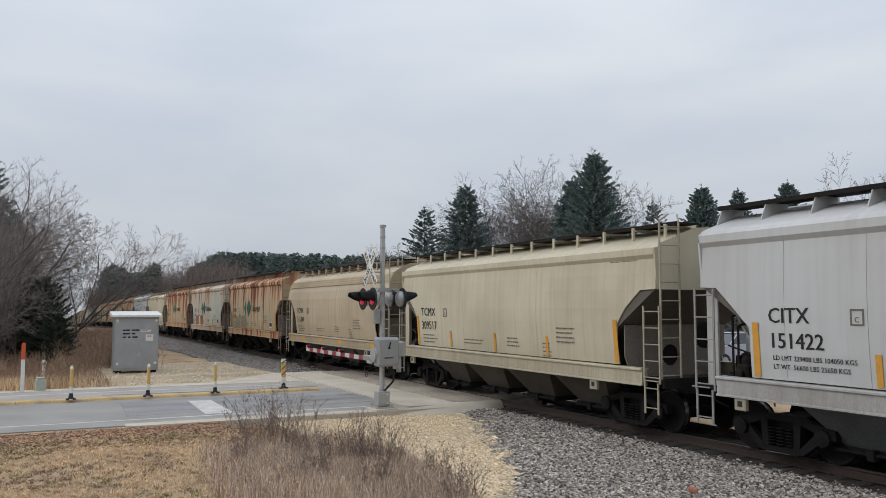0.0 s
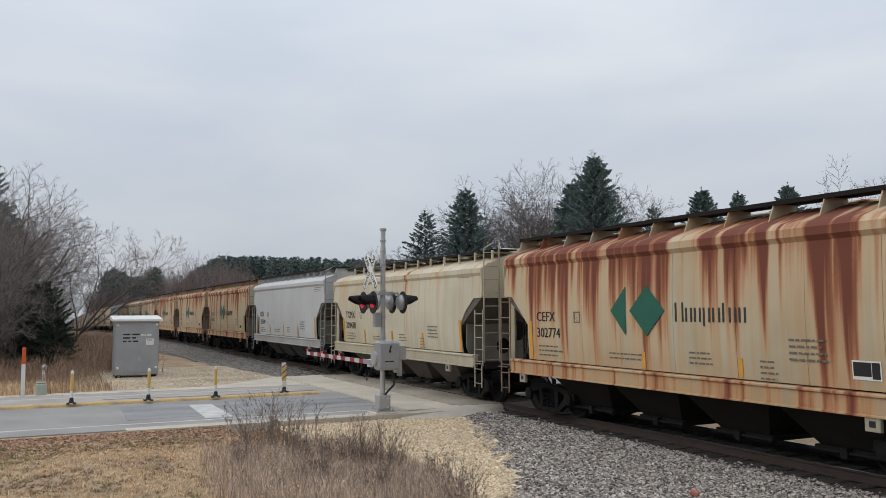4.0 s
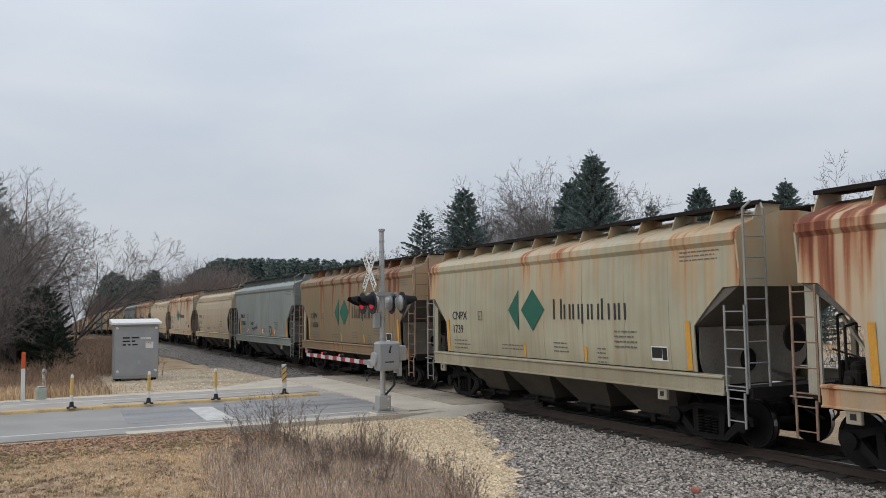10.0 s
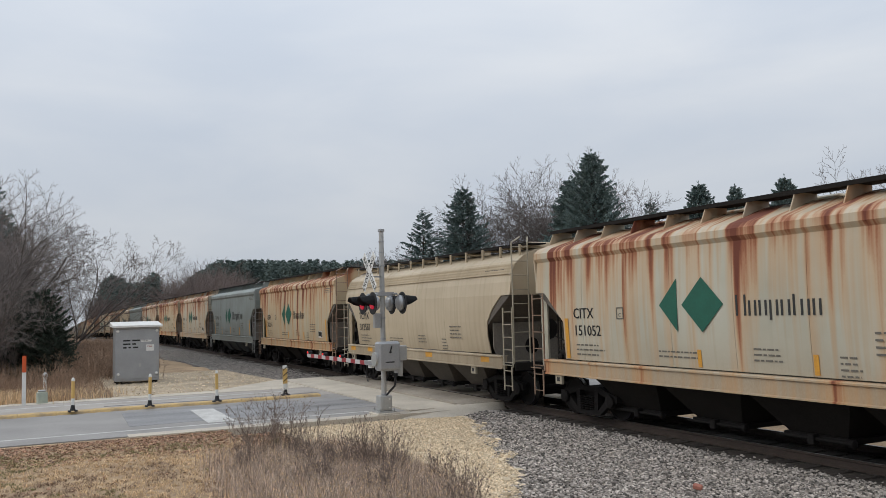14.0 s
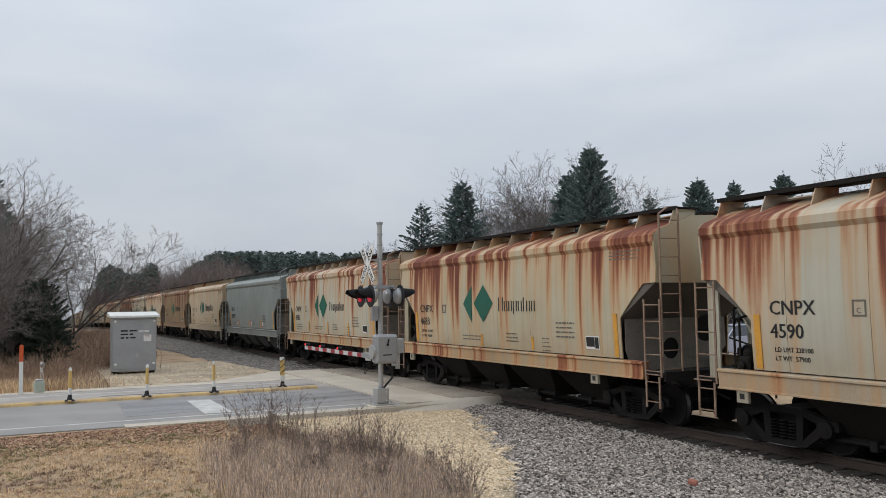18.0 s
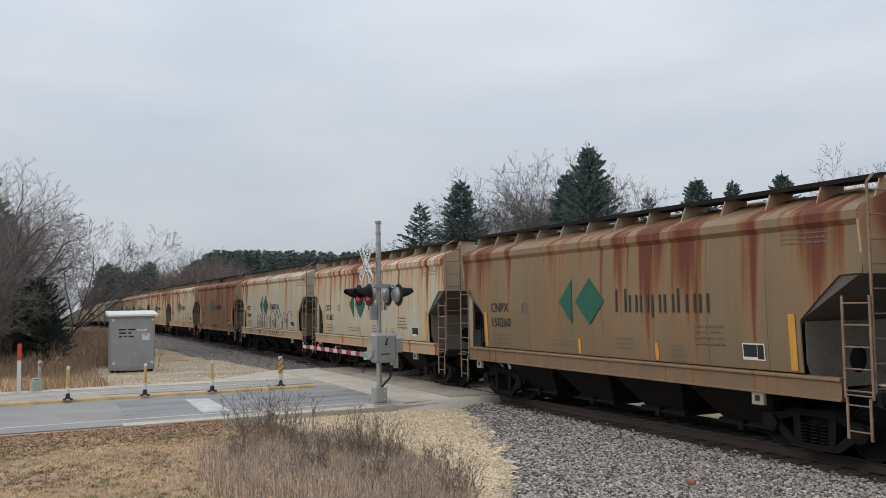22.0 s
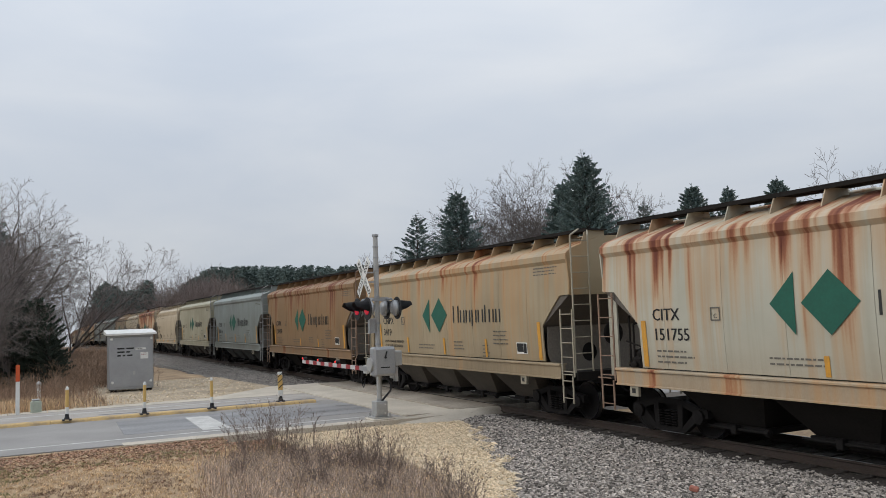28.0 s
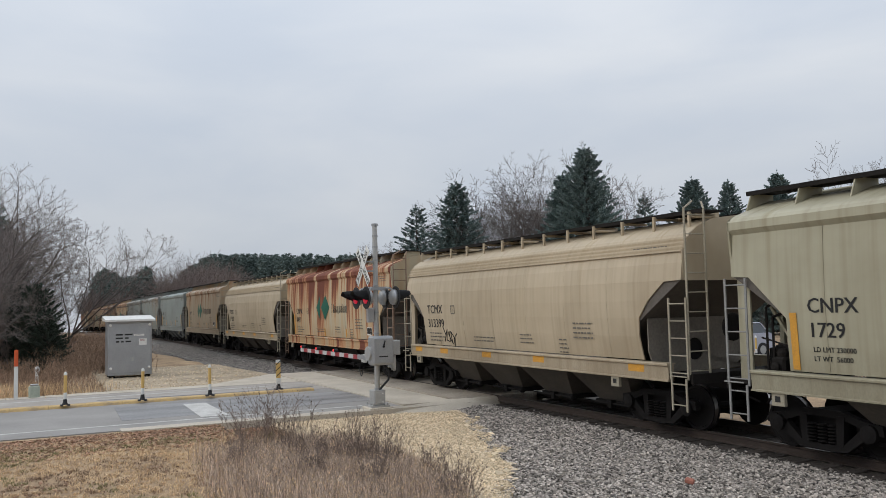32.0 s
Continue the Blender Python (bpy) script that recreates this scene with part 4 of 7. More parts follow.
# kind, marks, paint, rust, emblem (0 none, 1 small word, 2 large word), stripes (s: short upright, t: tall at the end, b: blocks on the sill, - none)
TRAIN = """gusset CITX 151422 grey 0.0 0 st
post TCMX 309517 cream 0.0 0 st
round TCMX 311794 tan 0.0 0 b
gusset CNPX 3799 sand 0.80 1 st
gusset CNPX 4819 pale 0.48 1 st
gusset CEFX 302774 sand 0.82 1 t
post TCMX 309478 cream 0.05 0 st
gusset CITX 151139 grey 0.0 0 st
gusset CEFX 302085 sand 0.74 1 t
gusset CITX 151033 sand 0.70 1 t
gusset CITX 151865 sand 0.78 1 t
gusset CITX 151796 ivory 0.60 1 t
gusset CNPX 1739 moss 0.14 2 t
gusset CNPX 150506 olive 0.42 2 t
gusset NKLX 201889 slate 0.0 0 st
round TCMX 313413 tan 0.0 0 b
gusset CITX 151052 ivory 0.52 1 t
round TCMX 313587 tan 0.0 0 b
gusset CEFX 302374 sand 0.66 1 t
gusset TCMX 312019 slate 0.0 2 st
gusset CNPX 4590 ivory 0.46 1 t
gusset CNPX 4683 sand 0.68 1 t
gusset CNPX 4382 ivory 0.62 1 st
gusset NKLX 201897 slate 0.0 0 st
gusset CNPX 1704 tan 0.16 2 st
gusset CNPX 150260 brown 0.55 2 t
gusset CITX 151863 ivory 0.58 1 t
gusset CEFX 302847 ivory 0.40 1 t
gusset CEFX 302146 oxide 0.80 1 t
gusset CEFX 302480 sand 0.64 1 t
gusset CEFX 302273 sand 0.80 1 t
gusset CITX 151755 ivory 0.46 1 t
gusset CNPX 3419 ochre 0.22 2 st
gusset CNPX 150450 amber 0.50 2 t
gusset TCMX 308610 slate 0.0 2 st
gusset CNPX 1729 moss 0.0 2 t
round TCMX 313399 tan 0.0 0 b
gusset CNPX 4431 sand 0.84 1 t
round TCMX 313502 tan 0.0 0 b
gusset CNPX 1712 dun 0.3 2 t
gusset NKLX 201871 slate 0.0 0 st
gusset TCMX 312044 slate 0.05 0 st
gusset TCMX 308622 slate 0.05 0 st
gusset CITX 151744 sand 0.6 1 t
gusset CITX 151720 brown 0.5 1 t
gusset CNPX 4455 sand 0.7 1 t
gusset CEFX 302291 dun 0.4 1 t
gusset CEFX 302293 brown 0.5 1 t
gusset CITX 151730 sand 0.5 1 t
gusset CITX 151731 oxide 0.5 1 t""".splitlines()


def skin(kind, z):
    """Half width of the side at a height."""
    s = SIDE[kind]
    for (za, a), (zb, b) in zip(s, s[1:]):
        if z <= zb:
            return a + (b - a) * max(0.0, z - za) / (zb - za)
    return s[-1][1]


def on_side(ob, kind, x, z, h):
    """Hang flat writing on the near side, leaning with the skin."""
    a, b = skin(kind, z), skin(kind, z + h)
    ob.location, ob.rotation_euler = (x, -a - (0.008 if h < 0.4 else 0.014), z), (math.atan2(b - a, h), 0, 0)
    return ob


FLAT = {}


def flat(key, make, material):
    """A shared flat mesh."""
    if key not in FLAT:
        bm = make()
        me = bpy.data.meshes.new(key)
        bm.to_mesh(me)
        bm.free()
        me.materials.append(material)
        FLAT[key] = me
    return FLAT[key]


def outline_plate(points):
    bm = bmesh.new()
    prism(bm, points, -0.004, 0.0)
    bmesh.ops.recalc_face_normals(bm, faces=bm.faces)
    return bm


def word_shapes(size, wide):
    """The maker's word as plain upright bars, two to a letter."""
    bm = bmesh.new()
    x = 0.0
    for w, lo, hi in ((0.56, 0, 1.0), (0.42, 0, 0.72), (0.42, 0, 0.72), (0.44, -0.2, 0.72), (0.46, 0, 0.72), (0.24, 0, 0.95), (0.42, 0, 0.72), (0.40, 0, 0.72)):
        ww, st = w * size * wide, 0.12 * size
        for x0, z0 in ((x, lo), (x + ww - st, 0.0))[:1 if w < 0.3 else 2]:
            prism(bm, [(x0, z0 * size), (x0 + st, z0 * size), (x0 + st, hi * size), (x0, hi * size)], -0.004, 0)
        x += (w + 0.13) * size * wide
    bmesh.ops.recalc_face_normals(bm, faces=bm.faces)
    return bm


WEIGHTS = dict(line.split(":") for line in """151422:229400 LBS 104050 KGS/56600 LBS 25650 KGS
4819:228600/57400
302085:230100/55900
151033:229200 LB/56800 LB
151865:229300/56700
312019:229600/56400
4590:228100/57900
4683:227900/58100
3419:228400 LBS 103600 KGS/57600 LBS 26150 KGS
308610:229600/56400
1729:230000/56000""".splitlines())


def blot(bm, x, z, rx, rz, rnd, n=14, y=0.0):
    """A round-edged flat patch."""
    pts = []
    for i in range(n):
        a = 2 * math.pi * i / n
        k = rnd.uniform(0.86, 1.1)
        pts.append((x + rx * k * math.cos(a), z + rz * k * math.sin(a)))
    prism(bm, pts, y - 0.003, y)


def strokes(bm, points, r):
    for a, b in zip(points, points[1:]):
        tube(bm, (a[0], 0, a[1]), (b[0], 0, b[1]), r, n=4)


def sprayed(car, index, number, write):
    """Spray paint, overpainting and round warning signs on single cars."""
    rnd = random.Random(index)
    if number == "4819":
        for k, (dx, m, grow_by, y) in enumerate((d, m, g, y) for d in (0.0, 0.46, 0.92, 1.36, 1.72) for m, g, y in ((M_LETTER, 0.05, 0.0), (M_SPRAY_BROWN if d not in (0.92,) else M_SPRAY_CREAM, 0.0, -0.004))):
            bm = bmesh.new()
            blot(bm, dx * 1.35, 0.0, 0.38 + grow_by, 0.38 + grow_by, random.Random(int(dx * 100)), y=y)
            bmesh.ops.recalc_face_normals(bm, faces=bm.faces)
            me = bpy.data.meshes.new("spray_shape")
            bm.to_mesh(me)
            me.materials.append(m)
            write("spray_shape", me, -3.95, 1.70, 0.1, "bubble-shaped spray paint")
        bm = bmesh.new()
        for j in range(4):
            strokes(bm, [(0.12 * j, 0.0), (0.12 * j + 0.05, 0.18), (0.12 * j + 0.10, 0.02)], 0.012)
        me = bpy.data.meshes.new("scrawl")
        bm.to_mesh(me)
        me.materials.append(M_LETTER)
        write("scrawl", me, -2.2, 1.22, 0.05)
    if number == "3799":
        for k, (dx, w, h) in enumerate(((-3.9, 0.42, 0.50), (-3.1, 0.5, 0.62), (-2.4, 0.42, 0.52), (-1.7, 0.45, 0.55))):
            bm = bmesh.new()
            prism(bm, [(-w, 0), (w, 0)] + [(w * math.cos(a * math.pi / 8), 0.2 + h * math.sin(a * math.pi / 8)) for a in range(0, 9)], -0.003, 0)
            me = bpy.data.meshes.new("overpainted_patch")
            bm.to_mesh(me)
            me.materials.append(M_OVERPAINT)
            write("overpainted_patch", me, dx, 1.46, 0.3, "grey-green overpainted patch")
        for k in range(9):
            bm = bmesh.new()
            blot(bm, 0, 0, rnd.uniform(0.04, 0.14), rnd.uniform(0.03, 0.11), rnd, 9)
            me = bpy.data.meshes.new("bare_patch")
            bm.to_mesh(me)
            me.materials.append(M_SPRAY_CREAM)
            write("bare_patch", me, rnd.uniform(-0.6, 4.0), rnd.uniform(1.7, 3.0), 0.05)
    if number == "302847":
        bm = bmesh.new()

        def arch(x0, w, h, z0=0.0, lean=0.0):
            strokes(bm, [(x0 + w / 2 - w / 2 * math.cos(q * math.pi / 14) * (1 + 0.12 * math.sin(q * math.pi / 14)) + lean * math.sin(q * math.pi / 14), z0 + h * math.sin(q * math.pi / 14) ** 0.7) for q in range(15)], 0.0095)

        for x0, w, h, lean in ((-2.60, 0.62, 0.66, 0.1), (-2.38, 0.30, 0.36, 0.05), (-2.02, 0.58, 0.74, 0.1), (-1.80, 0.22, 0.50, 0.0), (-1.50, 0.42, 0.78, 0.16), (-1.15, 0.62, 0.70, 0.1), (-0.62, 0.66, 0.55, 0.2),
                               (0.20, 1.00, 0.92, 0.12), (0.48, 0.42, 0.40, 0.1), (2.52, 0.95, 0.86, 0.1), (2.80, 0.40, 0.52, 0.05), (3.20, 1.00, 0.90, 0.25)):
            arch(x0, w, h, 0.0, lean)
        strokes(bm, [(1.15, 0.75), (1.35, 0.62), (1.62, 0.98), (1.85, 0.50), (2.12, 1.02), (2.34, 0.42), (2.56, 0.10)], 0.0095)
        strokes(bm, [(0.95, 0.12), (1.25, 0.30), (1.05, 0.45), (1.40, 0.48), (1.20, 0.10), (1.70, 0.16)], 0.0095)
        me = bpy.data.meshes.new("spray_line")
        bm.to_mesh(me)
        me.materials.append(M_SPRAY_BLUE)
        write("spray_line", me, 0.0, 1.46, 0.95, "thin blue-grey sprayed loops")
        bm = bmesh.new()
        for x0, w in ((-2.2, 0.34), (-1.85, 0.3), (-1.1, 0.7), (0.25, 0.7), (0.95, 0.36), (1.35, 0.36), (2.0, 0.95)):
            arch(x0, w, -0.24)
        me = bpy.data.meshes.new("spray_line")
        bm.to_mesh(me)
        me.materials.append(M_SPRAY_BLUE)
        link("spray_line", me, None, car).location = (0, -1.66, 1.36)
        link("scrawl", lettering("ANTS PANTS", 0.13, M_SPRAY_BLUE), None, car, "hand-sprayed words").location = (-4.3, -1.655, 1.15)
    if number in ("313399",):
        bm = bmesh.new()
        strokes(bm, [(0.05 * q + 0.1 * math.sin(q * 2.2), 0.12 + 0.22 * math.cos(q * 1.7) - 0.012 * q) for q in range(16)], 0.012)
        me = bpy.data.meshes.new("scrawl")
        bm.to_mesh(me)
        me.materials.append(M_LETTER)
        write("scrawl", me, -3.9, 1.65, 0.2)
    if number in ("201889", "201897"):
        for x in (-3.2, 0.27, 2.92):
            disc = write("warning_disc", flat("warning_disc", lambda: outline_plate([(0.17 * math.cos(i * 0.3142), 0.17 * math.sin(i * 0.3142)) for i in range(20)]), M_WHITE), x, 1.68, 0.2, "round white warning disc with red ring")
            link("ring", flat("warning_ring", lambda: ring_plate(0.165, 0.128), M_RED), None, disc).location = (0, -0.004, 0)
            link("bar", flat("warning_bar", lambda: outline_plate([(-0.11, 0.08), (-0.08, 0.11), (0.11, -0.08), (0.08, -0.11)]), M_RED), None, disc).location = (0, -0.005, 0)
    if number == "201889":
        for w, x, z in (("Free", -2.45, 1.93), ("Yourself", -2.1, 1.60)):
            o = write("sprayed_word", lettering(w, 0.27, M_LETTER), x, z, 0.3, "hand-sprayed black word")
            o.rotation_mode = "YXZ"
            o.rotation_euler = (o.rotation_euler[0], radians(-10), 0)
        for x, z, k in ((2.0, 1.75, 1.35), (2.36, 1.55, 0.55), (2.15, 1.22, 0.5)):
            bm = bmesh.new()
            strokes(bm, [(0.013 * k * 16 * math.sin(q * 0.449) ** 3 * 0.9, 0.0135 * k * (13 * math.cos(q * 0.449) - 5 * math.cos(q * 0.898) - 2 * math.cos(q * 1.347))) for q in range(15)], 0.014)
            me = bpy.data.meshes.new("sprayed_heart")
            bm.to_mesh(me)
            me.materials.append(M_LETTER)
            write("sprayed_heart", me, x, z, 0.1)


def ring_plate(r0, r1, n=20):
    bm = bmesh.new()
    rings = [[bm.verts.new((r * math.cos(2 * math.pi * i / n), -0.002, r * math.sin(2 * math.pi * i / n))) for i in range(n)] for r in (r0, r1)]
    for i in range(n):
        bm.faces.new((rings[0][i], rings[0][(i + 1) % n], rings[1][(i + 1) % n], rings[1][i]))
    return bm


M_SPRAY_BROWN = mat("brown_spray_paint", (0.36, 0.17, 0.10), (0.26, 0.12, 0.075), rough=0.6, bump=0)
M_SPRAY_CREAM = mat("cream_spray_paint", (0.68, 0.58, 0.40), (0.55, 0.46, 0.3), rough=0.6, bump=0)
M_SPRAY_BLUE = mat("blue_grey_spray_paint", (0.10, 0.12, 0.17), rough=0.6, bump=0)
M_OVERPAINT = mat("grey_green_overpaint", (0.27, 0.245, 0.17), (0.2, 0.17, 0.115), rough=0.7, bump=0, scale=2)


def dress_car(car, index, kind, mark, number, paint, rust, emblem, stripes):
    rust = float(rust)
    m = car_paint("paint_" + paint, PAINT[paint], rust, index + 1, dirt=0.26 if paint == "grey" else 0.42 if rust > 0.3 else 0.62 if paint in ("slate", "moss") and mark != "NKLX" else 0.45)
    trim = car_paint("trim_" + paint, (0.40, 0.36, 0.275) if paint in ("brown", "oxide", "dun", "olive") else PAINT[paint], rust * 0.25, index + 60, dirt=0.55)
    sill = car_paint("sill_" + paint, PAINT[paint], min(1.25, max(0.85, rust * 1.7) if rust > 0.3 else rust), index + 120, dirt=0.6)
    steps = M_STEP_RUSTY if rust > 0.3 else M_STEP_GREY if paint in ("grey", "slate", "moss") else M_STEP_TAN
    own = {"side_panel": m, "roof": m, "side_sill": sill, "side_ladder": steps, "end_ladder": steps, "stirrup_step": steps, "grab_iron": steps,
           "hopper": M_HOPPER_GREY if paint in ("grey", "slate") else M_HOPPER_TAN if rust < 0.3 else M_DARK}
    for o in car.children_recursive:
        name = o.name.split(".")[0]
        if name in PAINTED:
            o.material_slots[0].link = "OBJECT"
            o.material_slots[0].material = own.get(name, trim)
    wear = "with heavy rust streaks" if rust > 0.65 else "with rust streaks" if rust > 0.3 else "with light weathering"
    tagged(car, f"{LOOK[paint]} covered hopper car {wear} on the track", "freight car", "cars of the train")

    def write(name, mesh, x, z, h, label=""):
        return on_side(link(name, mesh, None, car, label), kind, x, z, h)

    size = 0.27 if paint in ("grey", "slate") else 0.25
    if kind != "gusset":
        size = 0.27
    write("reporting_mark", lettering(mark, size, M_LETTER), -4.92, 2.40, size, "black stencilled letters")
    write("car_number", lettering(number, size, M_LETTER), -4.92, 2.40 - size * 1.6, size, "black stencilled numerals")
    if number in WEIGHTS:
        for k, (word, value) in enumerate(zip(("LD LMT ", "LT WT  "), WEIGHTS[number].split("/"))):
            write("weight_line", lettering(word + value, 0.085, M_LETTER), -4.85, 1.76 - 0.15 * k, 0.1, "small black stencilled line")
    else:
        tagged(write("weight_text", flat("weight_text", lambda: bars(3, 1.1, 0.055, 3), M_STENCIL), -4.85, 1.80, 0.3), kind="stuff")
    sq = flat("stencil_frame", lambda: outline_plate([(0, 0), (0.24, 0), (0.24, 0.26), (0.0, 0.26), (0.0, 0.235), (0.215, 0.235), (0.215, 0.025), (0.025, 0.025), (0.025, 0.235), (0, 0.235)]), M_STENCIL)
    write("stencil_frame", sq, -3.3, 2.38, 0.26)
    write("plate_letter", lettering("C", 0.09, M_STENCIL), -3.23, 2.43, 0.09)
    sprayed(car, index, number, write)
    big = emblem == "2"
    if emblem != "0":
        k = 1.0
        x0, zc, h = (-1.6 if big else -1.9, 2.66, 0.53)
        write("emblem_wing", flat("wing" + emblem, lambda: outline_plate([(0, 0), (0.52 * k, h), (0.52 * k, -h)]), M_GREEN), x0, zc, 0.02, "green triangle")
        write("emblem_diamond", flat("diamond" + emblem, lambda: outline_plate([(0, 0), (0.55 * k, h), (1.1 * k, 0), (0.55 * k, -h)]), M_GREEN), x0 + 0.65 * k, zc, 0.02, "green diamond")
        s = 0.50 if big else 0.38
        tagged(write("word_mark", flat("word" + emblem, lambda: word_shapes(s, 1.30 if big else 1.13), M_WORD), 0.15 if not big else 0.55, 2.44 if not big else 2.42, s, "dark word in plain bars"), kind="stuff")
    if mark != "NKLX":
        tagged(write("notice_text", flat("notice_a", lambda: bars(2, 1.5, 0.05, 7), M_STENCIL), -2.0, 1.74, 0.2), kind="stuff")
    tagged(write("notice_text", flat("notice_b", lambda: bars(3, 0.75, 0.05, 8), M_STENCIL), 0.5, 1.86, 0.3), kind="stuff")
    tagged(write("notice_text", flat("notice_c", lambda: bars(4, 0.9, 0.055, 9), M_STENCIL), 2.9, 2.18, 0.4), kind="stuff")
    tagged(write("notice_text", flat("notice_d", lambda: bars(3, 1.2, 0.04, 10), M_STENCIL), 5.0, 3.76, 0.2), kind="stuff")
    tagged(write("notice_text", flat("notice_e", lambda: bars(4, 0.4, 0.05, 12), M_STENCIL), 2.25, 1.78, 0.3), kind="stuff")
    if kind == "gusset" and paint not in ("grey", "slate"):
        plate = write("label_plate", flat("label_plate", lambda: outline_plate([(0, 0), (0.5, 0), (0.5, 0.3), (0, 0.3)]), M_WHITE), 4.08, 1.58, 0.3, "white-edged label plate")
        for a0, a1, b0 in ((0.022, 0.33, 0.055), (0.342, 0.478, 0.022)):
            link("label_panel", flat("panel%s" % a0, lambda: outline_plate([(a0, b0), (a1, b0), (a1, 0.275), (a0, 0.275)]), M_LETTER), None, plate).location = (0, -0.003, 0)
    if "t" in stripes:
        write("tall_stripe", flat("tall_stripe", lambda: outline_plate([(0, 0), (0.14, 0), (0.14, 0.95), (0, 0.95)]), M_YELLOW), 5.12, 1.45, 0.9, "amber reflective stripe")
        write("tall_stripe", flat("tall_stripe", lambda: None, M_YELLOW), -5.27, 1.45, 0.9, "amber reflective stripe")
    if "s" in stripes:
        for x in (-2.9, -0.2, 2.4):
            write("stripe", flat("stripe", lambda: outline_plate([(0, 0), (0.11, 0), (0.11, 0.5), (0, 0.5)]), M_YELLOW), x, 1.45, 0.5, "amber reflective stripe")
    if stripes == "t":
        for x in (-0.9, 1.75):
            write("stripe", flat("stripe_low", lambda: outline_plate([(0, 0), (0.1, 0), (0.1, 0.34), (0, 0.34)]), M_YELLOW), x, 1.45, 0.34, "amber reflective stripe")
    if "b" in stripes:
        for x in (-5.8, -4.0, -1.4, 1.2, 4.9):
            o = link("sill_block", flat("sill_block", lambda: outline_plate([(0, 0), (0.5, 0), (0.5, 0.16), (0, 0.16)]), M_YELLOW), None, car, "yellow reflective block")
            o.location = (x, -1.645, 1.18)
        link("sill_text", flat("sill_text", lambda: bars(1, 0.9, 0.09, 4), M_STENCIL), None, car).location = (0.2, -1.634, 1.31)
    for x in (-5.7, 4.3):
        o = link("sill_plate", flat("sill_plate", lambda: block(bmesh.new(), 0, 0.27, -0.03, 0.05, -0.12, 0.12, bevel=0.01), M_STEP_TAN), None, car)
        o.location = (x, -1.62, 0.93)
        # no real opening: a black block gives the hole's darkness
        link("slot", flat("sill_slot", lambda: block(bmesh.new(), 0.08, 0.19, -0.034, -0.02, -0.05, 0.05), M_LETTER), None, o)


masters = {k: build_car(k) for k in SIDE}
used, cars = set(), []
for index, line in enumerate(TRAIN):
    kind, mark, number, paint, rust, emblem, stripes = line.split()
    if kind not in used:
        used.add(kind)
        cars.append((masters[kind], index, (kind, mark, number, paint, rust, emblem, stripes)))
    else:
        cars.append((copy_thing(masters[kind], pose(0, TRACK_Y, 0)), index, (kind, mark, number, paint, rust, emblem, stripes)))
for car, index, spec in cars:
    dress_car(car, index, *spec)


# ---- crossing signal ----
MX, MY = -20.93, 8.55


